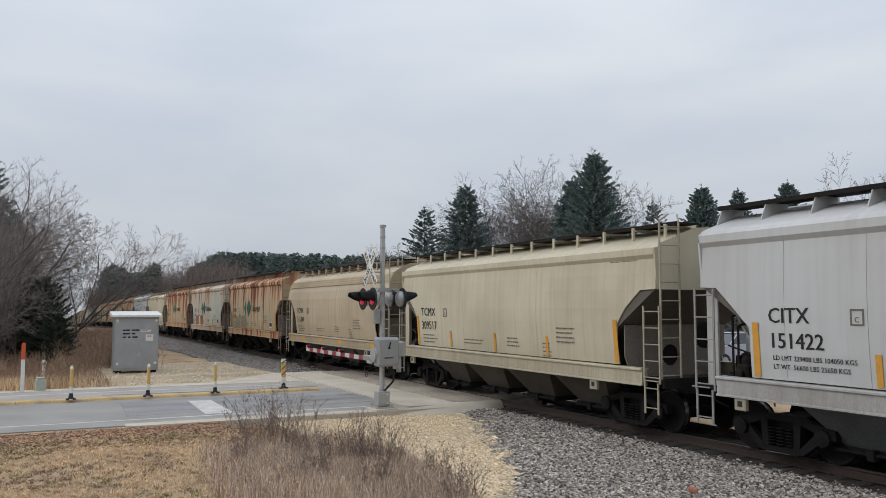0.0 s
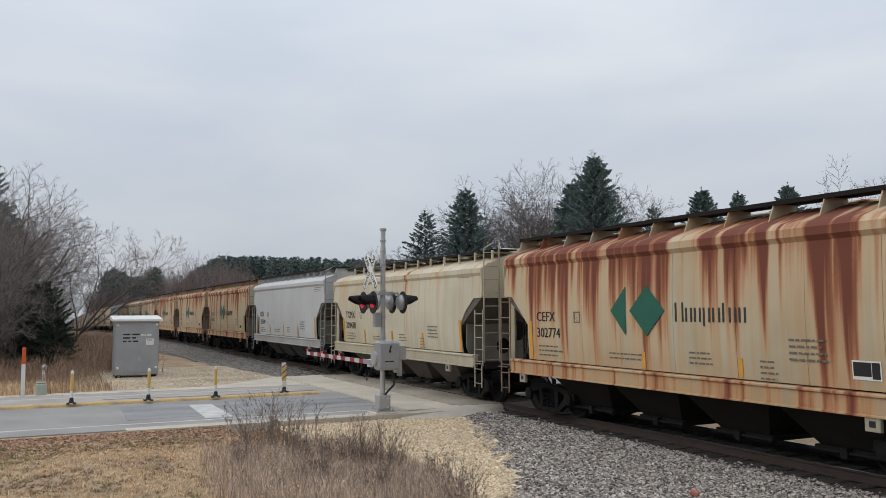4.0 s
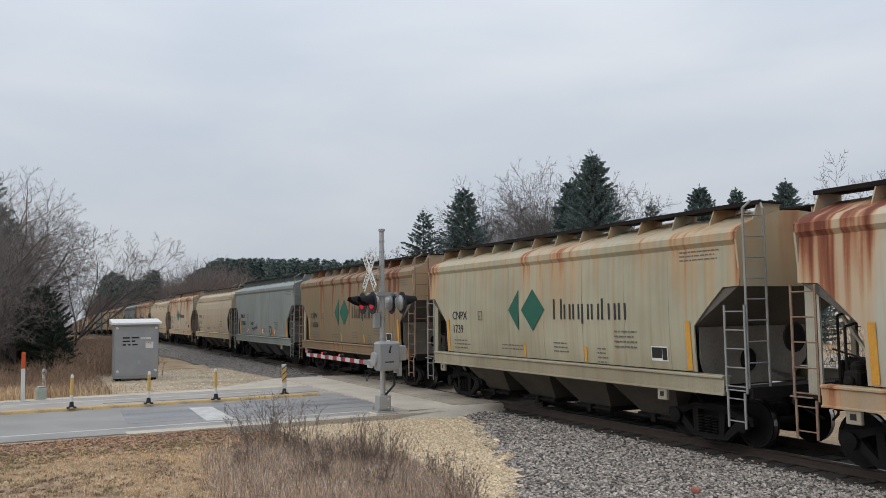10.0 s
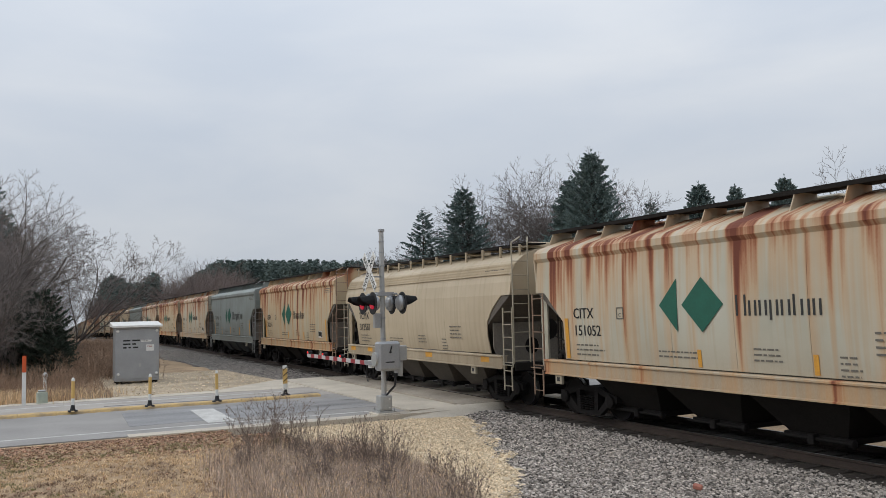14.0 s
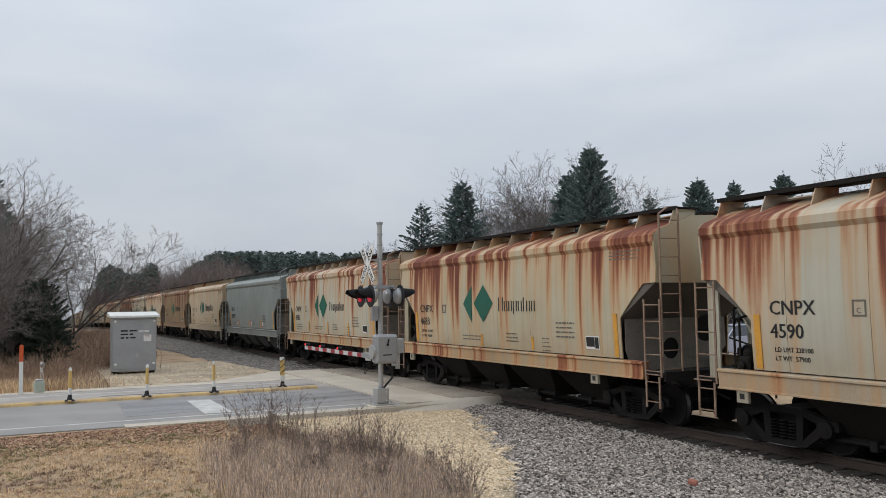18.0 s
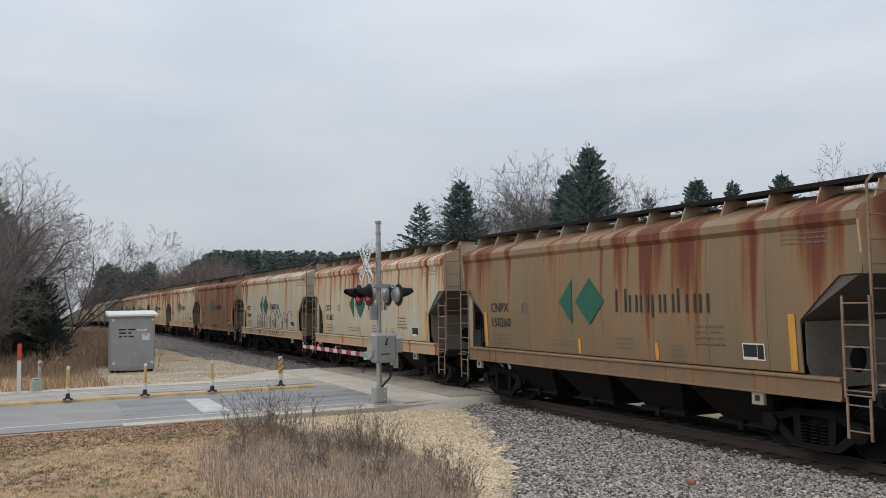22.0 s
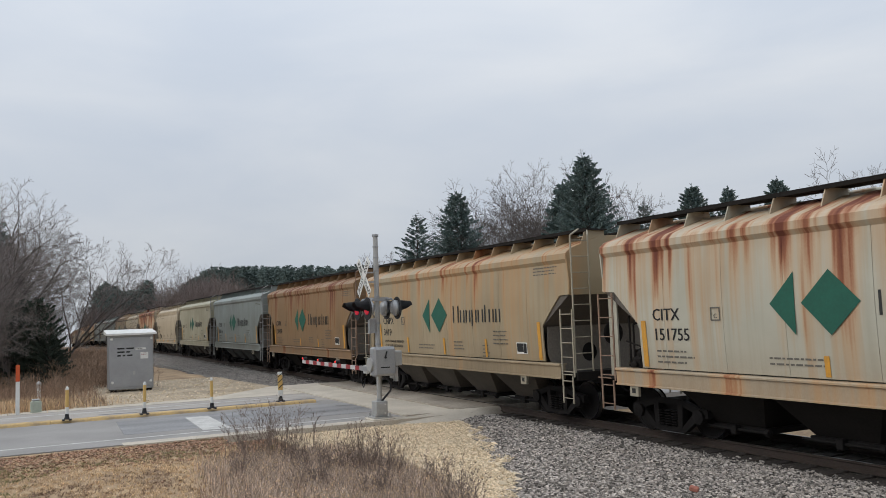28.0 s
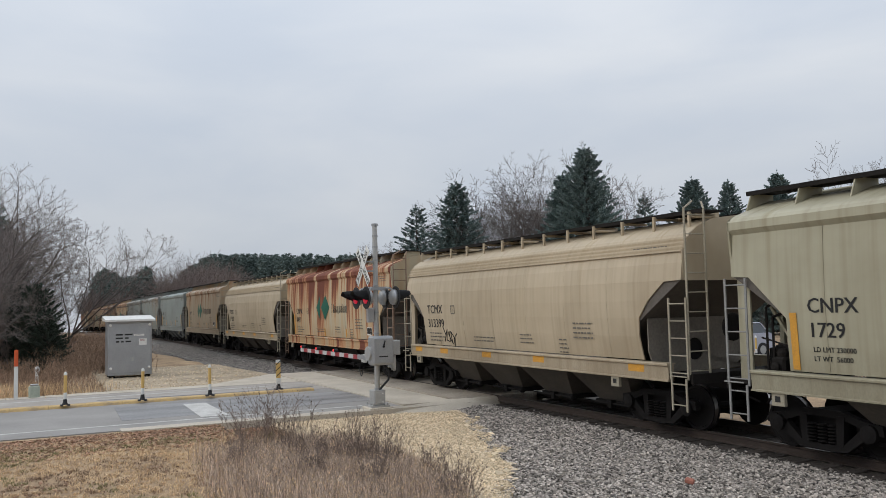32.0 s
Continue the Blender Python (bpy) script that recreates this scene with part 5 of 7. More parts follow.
def crossing_signal():
    top = empty("crossing_signal", pose(MX, MY, -0.12), "grey crossing signal mast with lowered gate and red lights", "crossing signal")
    bm = bmesh.new()
    block(bm, -0.33, 0.33, -0.33, 0.33, -0.05, 0.07, bevel=0.02)
    part("foundation", bm, M_CONCRETE, top)
    bm = bmesh.new()
    block(bm, -0.26, 0.26, -0.26, 0.26, 0.07, 0.11)
    for sx in (-1, 1):
        for sy in (-1, 1):
            tube(bm, (sx * 0.21, sy * 0.21, 0.11), (sx * 0.21, sy * 0.21, 0.19), 0.022, n=6)
    part("foot_plate", bm, M_GALV, top)
    bm = bmesh.new()
    block(bm, -0.17, 0.17, -0.17, 0.17, 0.11, 0.52, bevel=0.02)
    block(bm, 0.17, 0.19, -0.13, 0.13, 0.16, 0.47, bevel=0.008)
    box = part("base_box", bm, M_GALV, top)
    for z in (0.2, 0.43):
        bm = bmesh.new()
        lathe(bm, [(0.02, 0.19), (0.02, 0.205)], 8, "x", (0, 0.08, z))
        part("bolt", bm, M_WHITE, box)
    bm = bmesh.new()
    tube(bm, (0, 0, 0.52), (0, 0, 4.55), 0.070, n=16)
    tube(bm, (0, 0, 4.55), (0, 0, 5.02), 0.066, n=16)
    part("pole", bm, M_GALV, top)
    for z in (0.55, 2.05, 2.62, 3.35, 4.05, 4.42, 4.72):
        bm = bmesh.new()
        lathe(bm, [(0.069, z - 0.02), (0.080, z - 0.02), (0.080, z + 0.02), (0.069, z + 0.02)], 16, "z")
        part("pole_band", bm, M_ALU, top)
    bm = bmesh.new()
    lathe(bm, [(0.083, 5.0), (0.09, 5.0), (0.09, 5.06), (0.0, 5.08)], 16, "z")
    part("pole_cap", bm, M_ALU, top)
    # gate machine
    bm = bmesh.new()
    block(bm, 0.08, 0.42, -0.30, 0.34, 1.20, 1.98, bevel=0.05)
    block(bm, 0.42, 0.45, -0.26, 0.30, 1.25, 1.93, bevel=0.015)
    machine = part("gate_machine", bm, M_ALU, top, "grey cast gate machine housing")
    bm = bmesh.new()
    tube(bm, (0.46, 0.02, 1.72), (0.46, 0.06, 1.86), 0.02, n=6)
    lathe(bm, [(0.03, 0.45), (0.03, 0.48)], 10, "x", (0, 0.02, 1.70))
    part("latch", bm, M_HOOD, machine)
    bm = bmesh.new()
    block(bm, 0.452, 0.455, -0.12, 0.14, 1.42, 1.45)
    part("name_bar", bm, M_HOOD, machine)
    bm = bmesh.new()
    lathe(bm, [(0.19, -0.36), (0.19, -0.30)], 18, "y", (0.20, 0, 1.52))
    part("crank_hub", bm, M_GALV, machine)
    bm = bmesh.new()
    block(bm, -0.1, 0.25, 0.34, 0.60, 1.45, 1.85, bevel=0.02)
    block(bm, 0.0, 0.16, 0.42, 0.50, 1.02, 1.45)
    block(bm, -0.1, 0.25, 0.36, 0.46, 1.1, 1.4)
    part("counterweight", bm, M_GALV, top)
    # arm across the near lane
    bm = bmesh.new()
    block(bm, -0.45, 0.15, -0.12, -0.05, 1.28, 1.45)
    block(bm, -1.25, -0.35, -0.09, -0.03, 1.30, 1.42)
    part("arm_bracket", bm, M_ALU, top)
    arm = new("gate_arm")
    arm.parent = top
    tagged(arm, "red and white striped gate arm, lowered")
    x = -1.1
    for i in range(15):
        w = 0.40
        bm = bmesh.new()
        block(bm, x - w, x, 0.03, 0.07, 1.27, 1.39)
        part("stripe", bm, M_RED if i % 2 else M_ARMWHITE, arm)
        x -= w
    bm = bmesh.new()
    block(bm, -1.18, -0.92, 0.0, 0.09, 1.20, 1.42, bevel=0.01)
    part("arm_plate", bm, M_WHITE, arm)
    for lx in (-6.75, -5.1, -3.4):
        bm = bmesh.new()
        lathe(bm, [(0.045, -0.05), (0.048, -0.02), (0.048, 0.09)], 12, "y", (lx, 0, 1.45))
        block(bm, lx - 0.04, lx + 0.04, -0.01, 0.07, 1.39, 1.43)
        light = part("arm_light", bm, M_HOOD, arm)
        bm = bmesh.new()
        lathe(bm, [(0.042, -0.054), (0.03, -0.075), (0.0, -0.082)], 12, "y", (lx, 0, 1.45))
        part("lens", bm, M_ARM_RED, light, "lit red lens")
    # flashing lights: one pair towards each approach
    bm = bmesh.new()
    for dy in (-0.26, 0.26):
        tube(bm, (-0.40, dy, 3.27), (0.40, dy, 3.27), 0.03, n=8)
    block(bm, -0.12, 0.12, -0.3, 0.3, 3.22, 3.32)
    part("cross_arm", bm, M_ALU, top)
    for sy in (-1, 1):
        for sx in (-1, 1):
            cx, cy, cz = sx * 0.37, sy * 0.42, 3.02
            lamp = new("flashing_light")
            lamp.parent = top
            bm = bmesh.new()
            lathe(bm, [(0.30, cy), (0.305, cy + sy * 0.012), (0.30, cy + sy * 0.022), (0.0, cy + sy * 0.022)], 28, "y", (cx, 0, cz))
            part("background_disc", bm, M_HOOD, lamp, "flat black background disc")
            bm = bmesh.new()
            lathe(bm, [(0.215, cy - sy * 0.002), (0.21, cy - sy * 0.08), (0.17, cy - sy * 0.13), (0.09, cy - sy * 0.16), (0.0, cy - sy * 0.165)], 22, "y", (cx, 0, cz))
            part("housing", bm, M_ALU, lamp, "domed grey lamp housing", smooth=True)
            bm = bmesh.new()
            tube(bm, (cx, cy - sy * 0.06, cz + 0.18), (cx, sy * 0.26, 3.27), 0.025, n=6)
            part("hanger", bm, M_ALU, lamp)
            bm = bmesh.new()
            n = 16
            rows2 = []
            for k, (yy, r) in enumerate(((0.022, 0.215), (0.20, 0.20), (0.40, 0.18))):
                a0, a1 = (-22, 202) if k < 1 else (-8, 188) if k < 2 else (25, 155)
                rows2.append([bm.verts.new((cx + r * math.cos(radians(a0 + (a1 - a0) * i / n)), cy + sy * yy, cz + r * math.sin(radians(a0 + (a1 - a0) * i / n)))) for i in range(n + 1)])
            for a, b in zip(rows2, rows2[1:]):
                for i in range(n):
                    bm.faces.new((a[i], a[i + 1], b[i + 1], b[i]))
            bmesh.ops.solidify(bm, geom=bm.faces[:], thickness=0.006)
            part("hood", bm, M_HOOD, lamp, "black visor hood")
            bm = bmesh.new()
            lathe(bm, [(0.165, cy + sy * 0.024), (0.155, cy + sy * 0.05), (0.09, cy + sy * 0.075), (0.0, cy + sy * 0.085)], 20, "y", (cx, 0, cz))
            part("lens", bm, M_LENS_RED if sy < 0 else M_LENS_OFF, lamp, "red lens", smooth=True)
    # crossbuck
    buck = new("crossbuck")
    buck.parent = top
    buck.location = (0.0, -0.36, 3.88)
    for k, (angle, word) in enumerate(((48, "RAILROAD"), (-48, "CROSSING"))):
        bm = bmesh.new()
        block(bm, -0.63, 0.63, -0.012 - 0.012 * k, -0.012 * k, -0.125, 0.125, bevel=0.004)
        blade = part("blade", bm, M_WHITE, buck, "white reflective crossbuck blade")
        blade.rotation_euler = (0, radians(angle), 0)
        half = (("RAIL", "ROAD"), ("CROSS", "ING"))[k]
        for j, w in enumerate(half):
            me = lettering(w, 0.15, M_LETTER)
            width = max(v.co.x for v in me.vertices)
            o = link("word", me, None, blade, "black sign lettering")
            o.location = (-0.34 - width / 2 if j == 0 else 0.34 - width / 2, -0.016 - 0.012 * k, -0.068)
    bm = bmesh.new()
    block(bm, -0.03, 0.03, 0.0, 0.30, -0.15, -0.11)
    part("sign_bracket", bm, M_ALU, buck)
    bm = bmesh.new()
    block(bm, -0.03, 0.03, 0.0, 0.30, 0.11, 0.15)
    part("sign_bracket", bm, M_ALU, buck)
    # cable down the mast into the ground box
    bm = bmesh.new()
    pts = [(0.1, 0.12, 1.2), (0.12, 0.30, 1.0), (0.12, 0.28, 0.78), (0.1, 0.10, 0.60), (0.1, 0.02, 0.5)]
    for a, b in zip(pts, pts[1:]):
        tube(bm, a, b, 0.03, n=7)
    part("cable", bm, M_HOOD, top)
    bm = bmesh.new()
    pts = [(-0.3 + 0.05 * i, -0.40, 1.15 - 0.25 * math.sin(math.pi * i / 6)) for i in range(7)]
    for a, b in zip(pts, pts[1:]):
        tube(bm, a, b, 0.012, n=5)
    part("loose_cable", bm, M_HOOD, top)
    bm = bmesh.new()
    block(bm, -0.02, 0.12, -0.28, -0.10, 2.35, 2.75, bevel=0.01)
    part("junction_box", bm, M_ALU, top)


crossing_signal()


# ---- equipment cabinet ----
def cabinet():
    top = empty("equipment_cabinet", pose(-38.6, 4.02, -0.20), "grey metal trackside equipment cabinet with an overhanging lid", "cabinet")
    bm = bmesh.new()
    block(bm, -0.60, 0.60, -0.90, 0.90, 0.14, 2.48, bevel=0.015)
    part("body", bm, M_ALU, top)
    bm = bmesh.new()
    prism(bm, [(-0.78, 2.50), (0.80, 2.46), (0.80, 2.54), (-0.78, 2.70)], -1.02, 1.02)
    bmesh.ops.recalc_face_normals(bm, faces=bm.faces)
    part("lid", bm, M_WHITE, top, "pale sloping lid")
    bm = bmesh.new()
    block(bm, 0.60, 0.625, -0.84, 0.84, 0.24, 2.38, bevel=0.01)
    door = part("door", bm, M_ALU, top)
    for y, z in ((-0.80, 2.30), (0.80, 2.30), (-0.78, 0.45), (0.78, 0.45)):
        bm = bmesh.new()
        lathe(bm, [(0.06, 0.625), (0.06, 0.66), (0.03, 0.68)], 10, "x", (0, y, z))
        part("lug", bm, M_WHITE, door)
    bm = bmesh.new()
    block(bm, 0.625, 0.65, 0.06, 0.14, 0.75, 0.9)
    part("lock", bm, M_GALV, door)
    for y in (-0.72, 0.72):
        for x in (-0.45, 0.45):
            bm = bmesh.new()
            block(bm, x - 0.09, x + 0.09, y - 0.12, y + 0.12, 0.0, 0.15)
            part("foot", bm, M_DARK, top)
    for i, w in enumerate((0.62, 0.60, 0.54)):
        o = part("marking", bars(1, w * 1.15, 0.105, 20 + i), M_LETTER, door, "black stencilled line")
        tagged(o, kind="stuff")
        o.location, o.rotation_euler = (0.628, -0.58, 1.92 - i * 0.15), (0, 0, radians(90))
    for y, z, w, h in ((0.16, 1.82, 0.42, 0.08), (0.36, 1.42, 0.32, 0.28)):
        bm = bmesh.new()
        block(bm, 0.625, 0.629, y, y + w, z, z + h)
        plate = part("label_plate", bm, M_WHITE, door, "white label")
        o = part("label_text", bars(2 if h > 0.1 else 1, w * 0.8, 0.03, 31), M_RED if h > 0.1 else M_LETTER, plate)
        o.location, o.rotation_euler = (0.631, y + 0.04, z + h - 0.03), (0, 0, radians(90))


cabinet()


# ---- delineator posts, markers ----
def delineator(x, y, zbase, height, striped=False):
    top = empty("delineator_post", pose(x, y, zbase, random.uniform(-1, 1), random.uniform(-1.2, 1.2), 0),
                "black and yellow striped flexible post on a kerb" if striped else "worn yellow flexible post with a white cap on a kerb", "post", "posts on the median")
    bm = bmesh.new()
    prism(bm, [(-0.10, 0), (0.10, 0), (0.08, 0.04), (-0.08, 0.04)], -0.13, -0.05)
    prism(bm, [(-0.10, 0), (0.10, 0), (0.08, 0.04), (-0.08, 0.04)], 0.05, 0.13)
    lathe(bm, [(0.09, 0.03), (0.065, 0.09), (0.052, 0.19)], 10, "z")
    part("base", bm, M_HOOD, top, "black rubber base")
    w = 0.046
    cuts = [0.16, 0.38, height - 0.10, height]
    for z0, z1, m in zip(cuts, cuts[1:], (M_WHITE, M_YPOST, M_WHITE)):
        bm = bmesh.new()
        if striped:
            block(bm, -0.03, 0.03, -0.075, 0.075, z0, z1, bevel=0.01)
        else:
            lathe(bm, [(w, z0), (w, z1 - 0.05 if z1 == height else z1), (w if z1 < height else w * 0.35, z1)], 12, "z")
        part("tube_section", bm, m, top)
    if striped:
        for i in range(3):
            z = 0.42 + i * 0.19
            bm = bmesh.new()
            a, b = ([bm.verts.new((xx, yy, zz)) for yy, zz in ((-0.076, z), (0.076, z + 0.13), (0.076, z + 0.165), (-0.076, z + 0.035))] for xx in (0.028, 0.0325))
            bm.faces.new(a)
            bm.faces.new(b)
            for j in range(4):
                bm.faces.new((a[j], a[(j + 1) % 4], b[(j + 1) % 4], b[j]))
            bmesh.ops.recalc_face_normals(bm, faces=bm.faces)
            part("black_stripe", bm, M_LETTER, top)


M_YPOST = mat("sun_faded_yellow_plastic", (0.66, 0.43, 0.14), (0.50, 0.32, 0.11), rough=0.6, scale=4, fine=30, bump=0.03)
for px, py, ps in ((-26.47, 1.03, False), (-26.4, 3.15, False), (-26.45, 5.16, False), (-27.0, 7.5, True)):
    delineator(px, py, RZ + 0.083, 0.98, ps)
for py in (20.0, 24.5, 29.5, 34.0):
    delineator(-26.9, py, RZ + 0.085, 0.98)
bm = bmesh.new()
block(bm, -27.1, -26.7, 18.5, 60, RZ, RZ + 0.09, bevel=0.02)
tagged(part("median_kerb", bm, M_KERB), "yellow-painted median kerb beyond the crossing", "kerb", kind="structure")

mark = empty("marker_post", pose(-30.32, -0.28, -0.15, 0, 1.5, 0), "orange-topped white fibreglass marker post in dry grass", "marker post")
for z0, z1, m in ((0, 1.12, M_WHITE), (1.12, 1.66, M_ORANGE)):
    bm = bmesh.new()
    block(bm, -0.02, 0.02, -0.06, 0.06, z0, z1, bevel=0.012)
    part("section", bm, m, mark)
bm = bmesh.new()
block(bm, -0.11, 0.11, -0.16, 0.16, -0.2, 0.40, bevel=0.03)
ped = part("pedestal", bm, mat("pale_green_plastic", (0.42, 0.46, 0.38), rough=0.7, bump=0.05))
ped.matrix_basis = pose(-30.65, 0.26, -0.12, 0, -4, 12)
tagged(ped, "small pale green utility pedestal leaning in the grass", "utility box")
bm = bmesh.new()
block(bm, -0.1, 0.1, -0.12, 0.12, 0.40, 0.47, bevel=0.03)
part("cap", bm, M_GALV, ped)
stub = empty("vent_pipe", pose(-36.0, 0.40, -0.2), "short pale vent pipe standing in dry grass", "pipe")
bm = bmesh.new()
tube(bm, (0, 0, 0), (0, 0, 0.72), 0.07, n=10)
part("pipe", bm, M_WHITE, stub)
bm = bmesh.new()
lathe(bm, [(0.09, 0.62), (0.1, 0.72), (0.06, 0.8), (0, 0.82)], 10, "z")
part("cap", bm, M_GALV, stub)


bm = bmesh.new()
block(bm, -0.07, 0.07, -0.05, 0.05, -0.03, 0.045, bevel=0.015)
frag = part("brick_fragment", bm, mat("weathered_red_brick", (0.42, 0.17, 0.12), (0.3, 0.12, 0.09), rough=0.9))
frag.matrix_basis = pose(-9.95, 9.32, -0.19, 8, 12, 35)
tagged(frag, "small broken red brick lying on ballast", "brick")


# ---- cars waiting beyond the crossing ----
def waiting_car(x, y, colour, label):
    top = empty("waiting_car", pose(x, y, RZ), label, "car")
    body = mat("car_lacquer", colour, tuple(c * 0.9 for c in colour), rough=0.25, bump=0, spec=0.6)
    glass = mat("dark_car_glass", (0.05, 0.06, 0.07), rough=0.06, bump=0, spec=0.8)
    bm = bmesh.new()
    side = [(-2.3, 0.35), (2.3, 0.35), (2.32, 0.75), (2.2, 0.98), (1.15, 1.06), (0.75, 1.10), (-1.9, 1.12), (-2.28, 1.05)]
    a, b = ([bm.verts.new((sx * 0.9, -yy, z)) for yy, z in side] for sx in (-1, 1))
    bm.faces.new(a)
    bm.faces.new(b[::-1])
    for i in range(len(a)):
        bm.faces.new((a[(i + 1) % len(a)], a[i], b[i], b[(i + 1) % len(a)]))
    bmesh.ops.recalc_face_normals(bm, faces=bm.faces)
    bmesh.ops.bevel(bm, geom=bm.edges[:], offset=0.05, segments=2, affect="EDGES")
    part("body", bm, body, top)
    bm = bmesh.new()
    lo = [(0.84, -1.05), (0.84, 1.95), (-0.84, 1.95), (-0.84, -1.05)]
    hi = [(0.68, -0.35), (0.68, 1.55), (-0.68, 1.55), (-0.68, -0.35)]
    a, b = [bm.verts.new((x1, y1, 1.08)) for x1, y1 in lo], [bm.verts.new((x1, y1, 1.56)) for x1, y1 in hi]
    for i in range(4):
        bm.faces.new((a[i], a[(i + 1) % 4], b[(i + 1) % 4], b[i]))
    bmesh.ops.recalc_face_normals(bm, faces=bm.faces)
    part("windows", bm, glass, top)
    bm = bmesh.new()
    block(bm, -0.70, 0.70, -0.38, 1.58, 1.56, 1.61, bevel=0.03)
    for sx in (-1, 1):
        for (y0, y1) in ((-1.02, -0.36), (0.6, 0.62), (1.93, 1.55)):
            tube(bm, (sx * 0.845, y0, 1.08), (sx * 0.69, y1, 1.57), 0.03, n=5)
    part("roof", bm, body, top)
    for sx in (-1, 1):
        for yy in (-1.4, 1.4):
            bm = bmesh.new()
            lathe(bm, [(0.2, sx * 0.93), (0.33, sx * 0.93), (0.34, sx * 0.82), (0.33, sx * 0.72)], 18, "x", (0, yy, 0.34))
            wheel = part("wheel", bm, M_HOOD, top)
            bm = bmesh.new()
            lathe(bm, [(0.0, sx * 0.915), (0.2, sx * 0.935)], 14, "x", (0, yy, 0.34))
            part("rim", bm, M_GALV, wheel)
        bm = bmesh.new()
        block(bm, sx * 0.62 - 0.18, sx * 0.62 + 0.18, -2.33, -2.26, 0.68, 0.84, bevel=0.02)
        part("headlight", bm, M_WHITE, top, "clear headlight")


waiting_car(-28.6, 29.4, (0.42, 0.43, 0.50), "silver car waiting on the road beyond the train")


# ---- plants ----
def twig_mesh(name, segments, material, sides=3):
    """Segments (a, b, r0, r1) as thin prisms in one mesh."""
    if not segments:
        return None
    a = np.array([s[0] for s in segments], float)
    b = np.array([s[1] for s in segments], float)
    r0 = np.array([s[2] for s in segments], float)[:, None]
    r1 = np.array([s[3] for s in segments], float)[:, None]
    d = b - a
    d /= np.maximum(np.linalg.norm(d, axis=1)[:, None], 1e-9)
    ref = np.where(np.abs(d[:, 2:3]) > 0.9, np.array([[1.0, 0, 0]]), np.array([[0, 0, 1.0]]))
    u = np.cross(d, ref)
    u /= np.linalg.norm(u, axis=1)[:, None]
    w = np.cross(d, u)
    rings = []
    for c, r in ((a, r0), (b, r1)):
        for i in range(sides):
            t = 2 * math.pi * i / sides
            rings.append(c + r * (math.cos(t) * u + math.sin(t) * w))
    verts = np.stack(rings, 1).reshape(-1, 3)
    k, m = len(segments), 2 * sides
    faces = np.empty((k, sides, 4), int)
    for i in range(sides):
        j = (i + 1) % sides
        faces[:, i] = np.stack([np.arange(k) * m + q for q in (i, j, sides + j, sides + i)], 1)
    me = bpy.data.meshes.new(name)
    me.from_pydata(verts.tolist(), [], faces.reshape(-1, 4).tolist())
    me.materials.append(material)
    return me


def grow(rnd, height, radius, fork=0.30, limbs=6, spread=0.62, levels=4, lean=(0, 0), thin=0.008, lift=0.05, wiggle=0.09, bend=(0, 0), dense=1.0):
    """A bare tree as segments: trunk and limbs, and the fine twigs apart."""
    wood, twigs = [], []

    def limb(p, d, length, r, level):
        steps = (7, 7, 5, 3, 2)[level]
        seg = length / steps
        q, d = Vector(p), Vector(d).normalized()
        turn = rnd.uniform(0, 6.283)
        for i in range(steps):
            s = (i + 1) / steps
            d = (d + Vector((rnd.gauss(bend[0], wiggle), rnd.gauss(bend[1], wiggle), rnd.gauss(lift, wiggle * 0.8)))).normalized()
            e = q + d * seg
            ra, rb = r * (1 - 0.7 * i / steps), r * (1 - 0.7 * s)
            (wood if level < 3 else twigs).append((q[:], e[:], max(ra, thin), max(rb, thin)))
            if level < levels and s > 0.2:
                for _ in range((1 if i < steps - 1 else 2) + (rnd.random() < (0.8 if level == 1 else 0.5) * dense)):
                    turn += 2.4 + rnd.gauss(0, 0.4)
                    u = d.orthogonal().normalized()
                    side = u * math.cos(turn) + d.cross(u) * math.sin(turn)
                    a = rnd.uniform(0.5, 0.95)
                    limb(e, d * math.cos(a) + side * math.sin(a), length * rnd.uniform(0.40, 0.60) * (0.98 - 0.38 * s), rb * rnd.uniform(0.45, 0.65), level + 1)
            q = e

    q, d = Vector((0, 0, -0.2)), Vector((lean[0], lean[1], 1)).normalized()
    stem, steps = height * fork, 6
    stops = []
    for i in range(steps):
        d = (d + Vector((rnd.gauss(0, 0.05), rnd.gauss(0, 0.05), 0.02))).normalized()
        e = q + d * stem / steps
        wood.append((q[:], e[:], radius * (1 - 0.06 * i), radius * (0.94 - 0.06 * i)))
        stops.append(e)
        q = e
    for i in range(limbs):
        p = stops[-1] if i == 0 else stops[rnd.randint(2, steps - 1)]
        a = spread * (0.15 if i == 0 else rnd.uniform(0.45, 1.1))
        turn = 2.4 * i + rnd.gauss(0, 0.3)
        u = d.orthogonal().normalized()
        side = u * math.cos(turn) + d.cross(u) * math.sin(turn)
        limb(p, d * math.cos(a) + side * math.sin(a), (height - p.z) / max(0.62, math.cos(a)) * rnd.uniform(0.78, 0.98), radius * rnd.uniform(0.42, 0.62), 1)
    k = height / max(s[1][2] for s in wood + twigs)
    return [[(tuple(c * k for c in a), tuple(c * k for c in b), ra, rb) for a, b, ra, rb in group] for group in (wood, twigs)]


TREES = {}


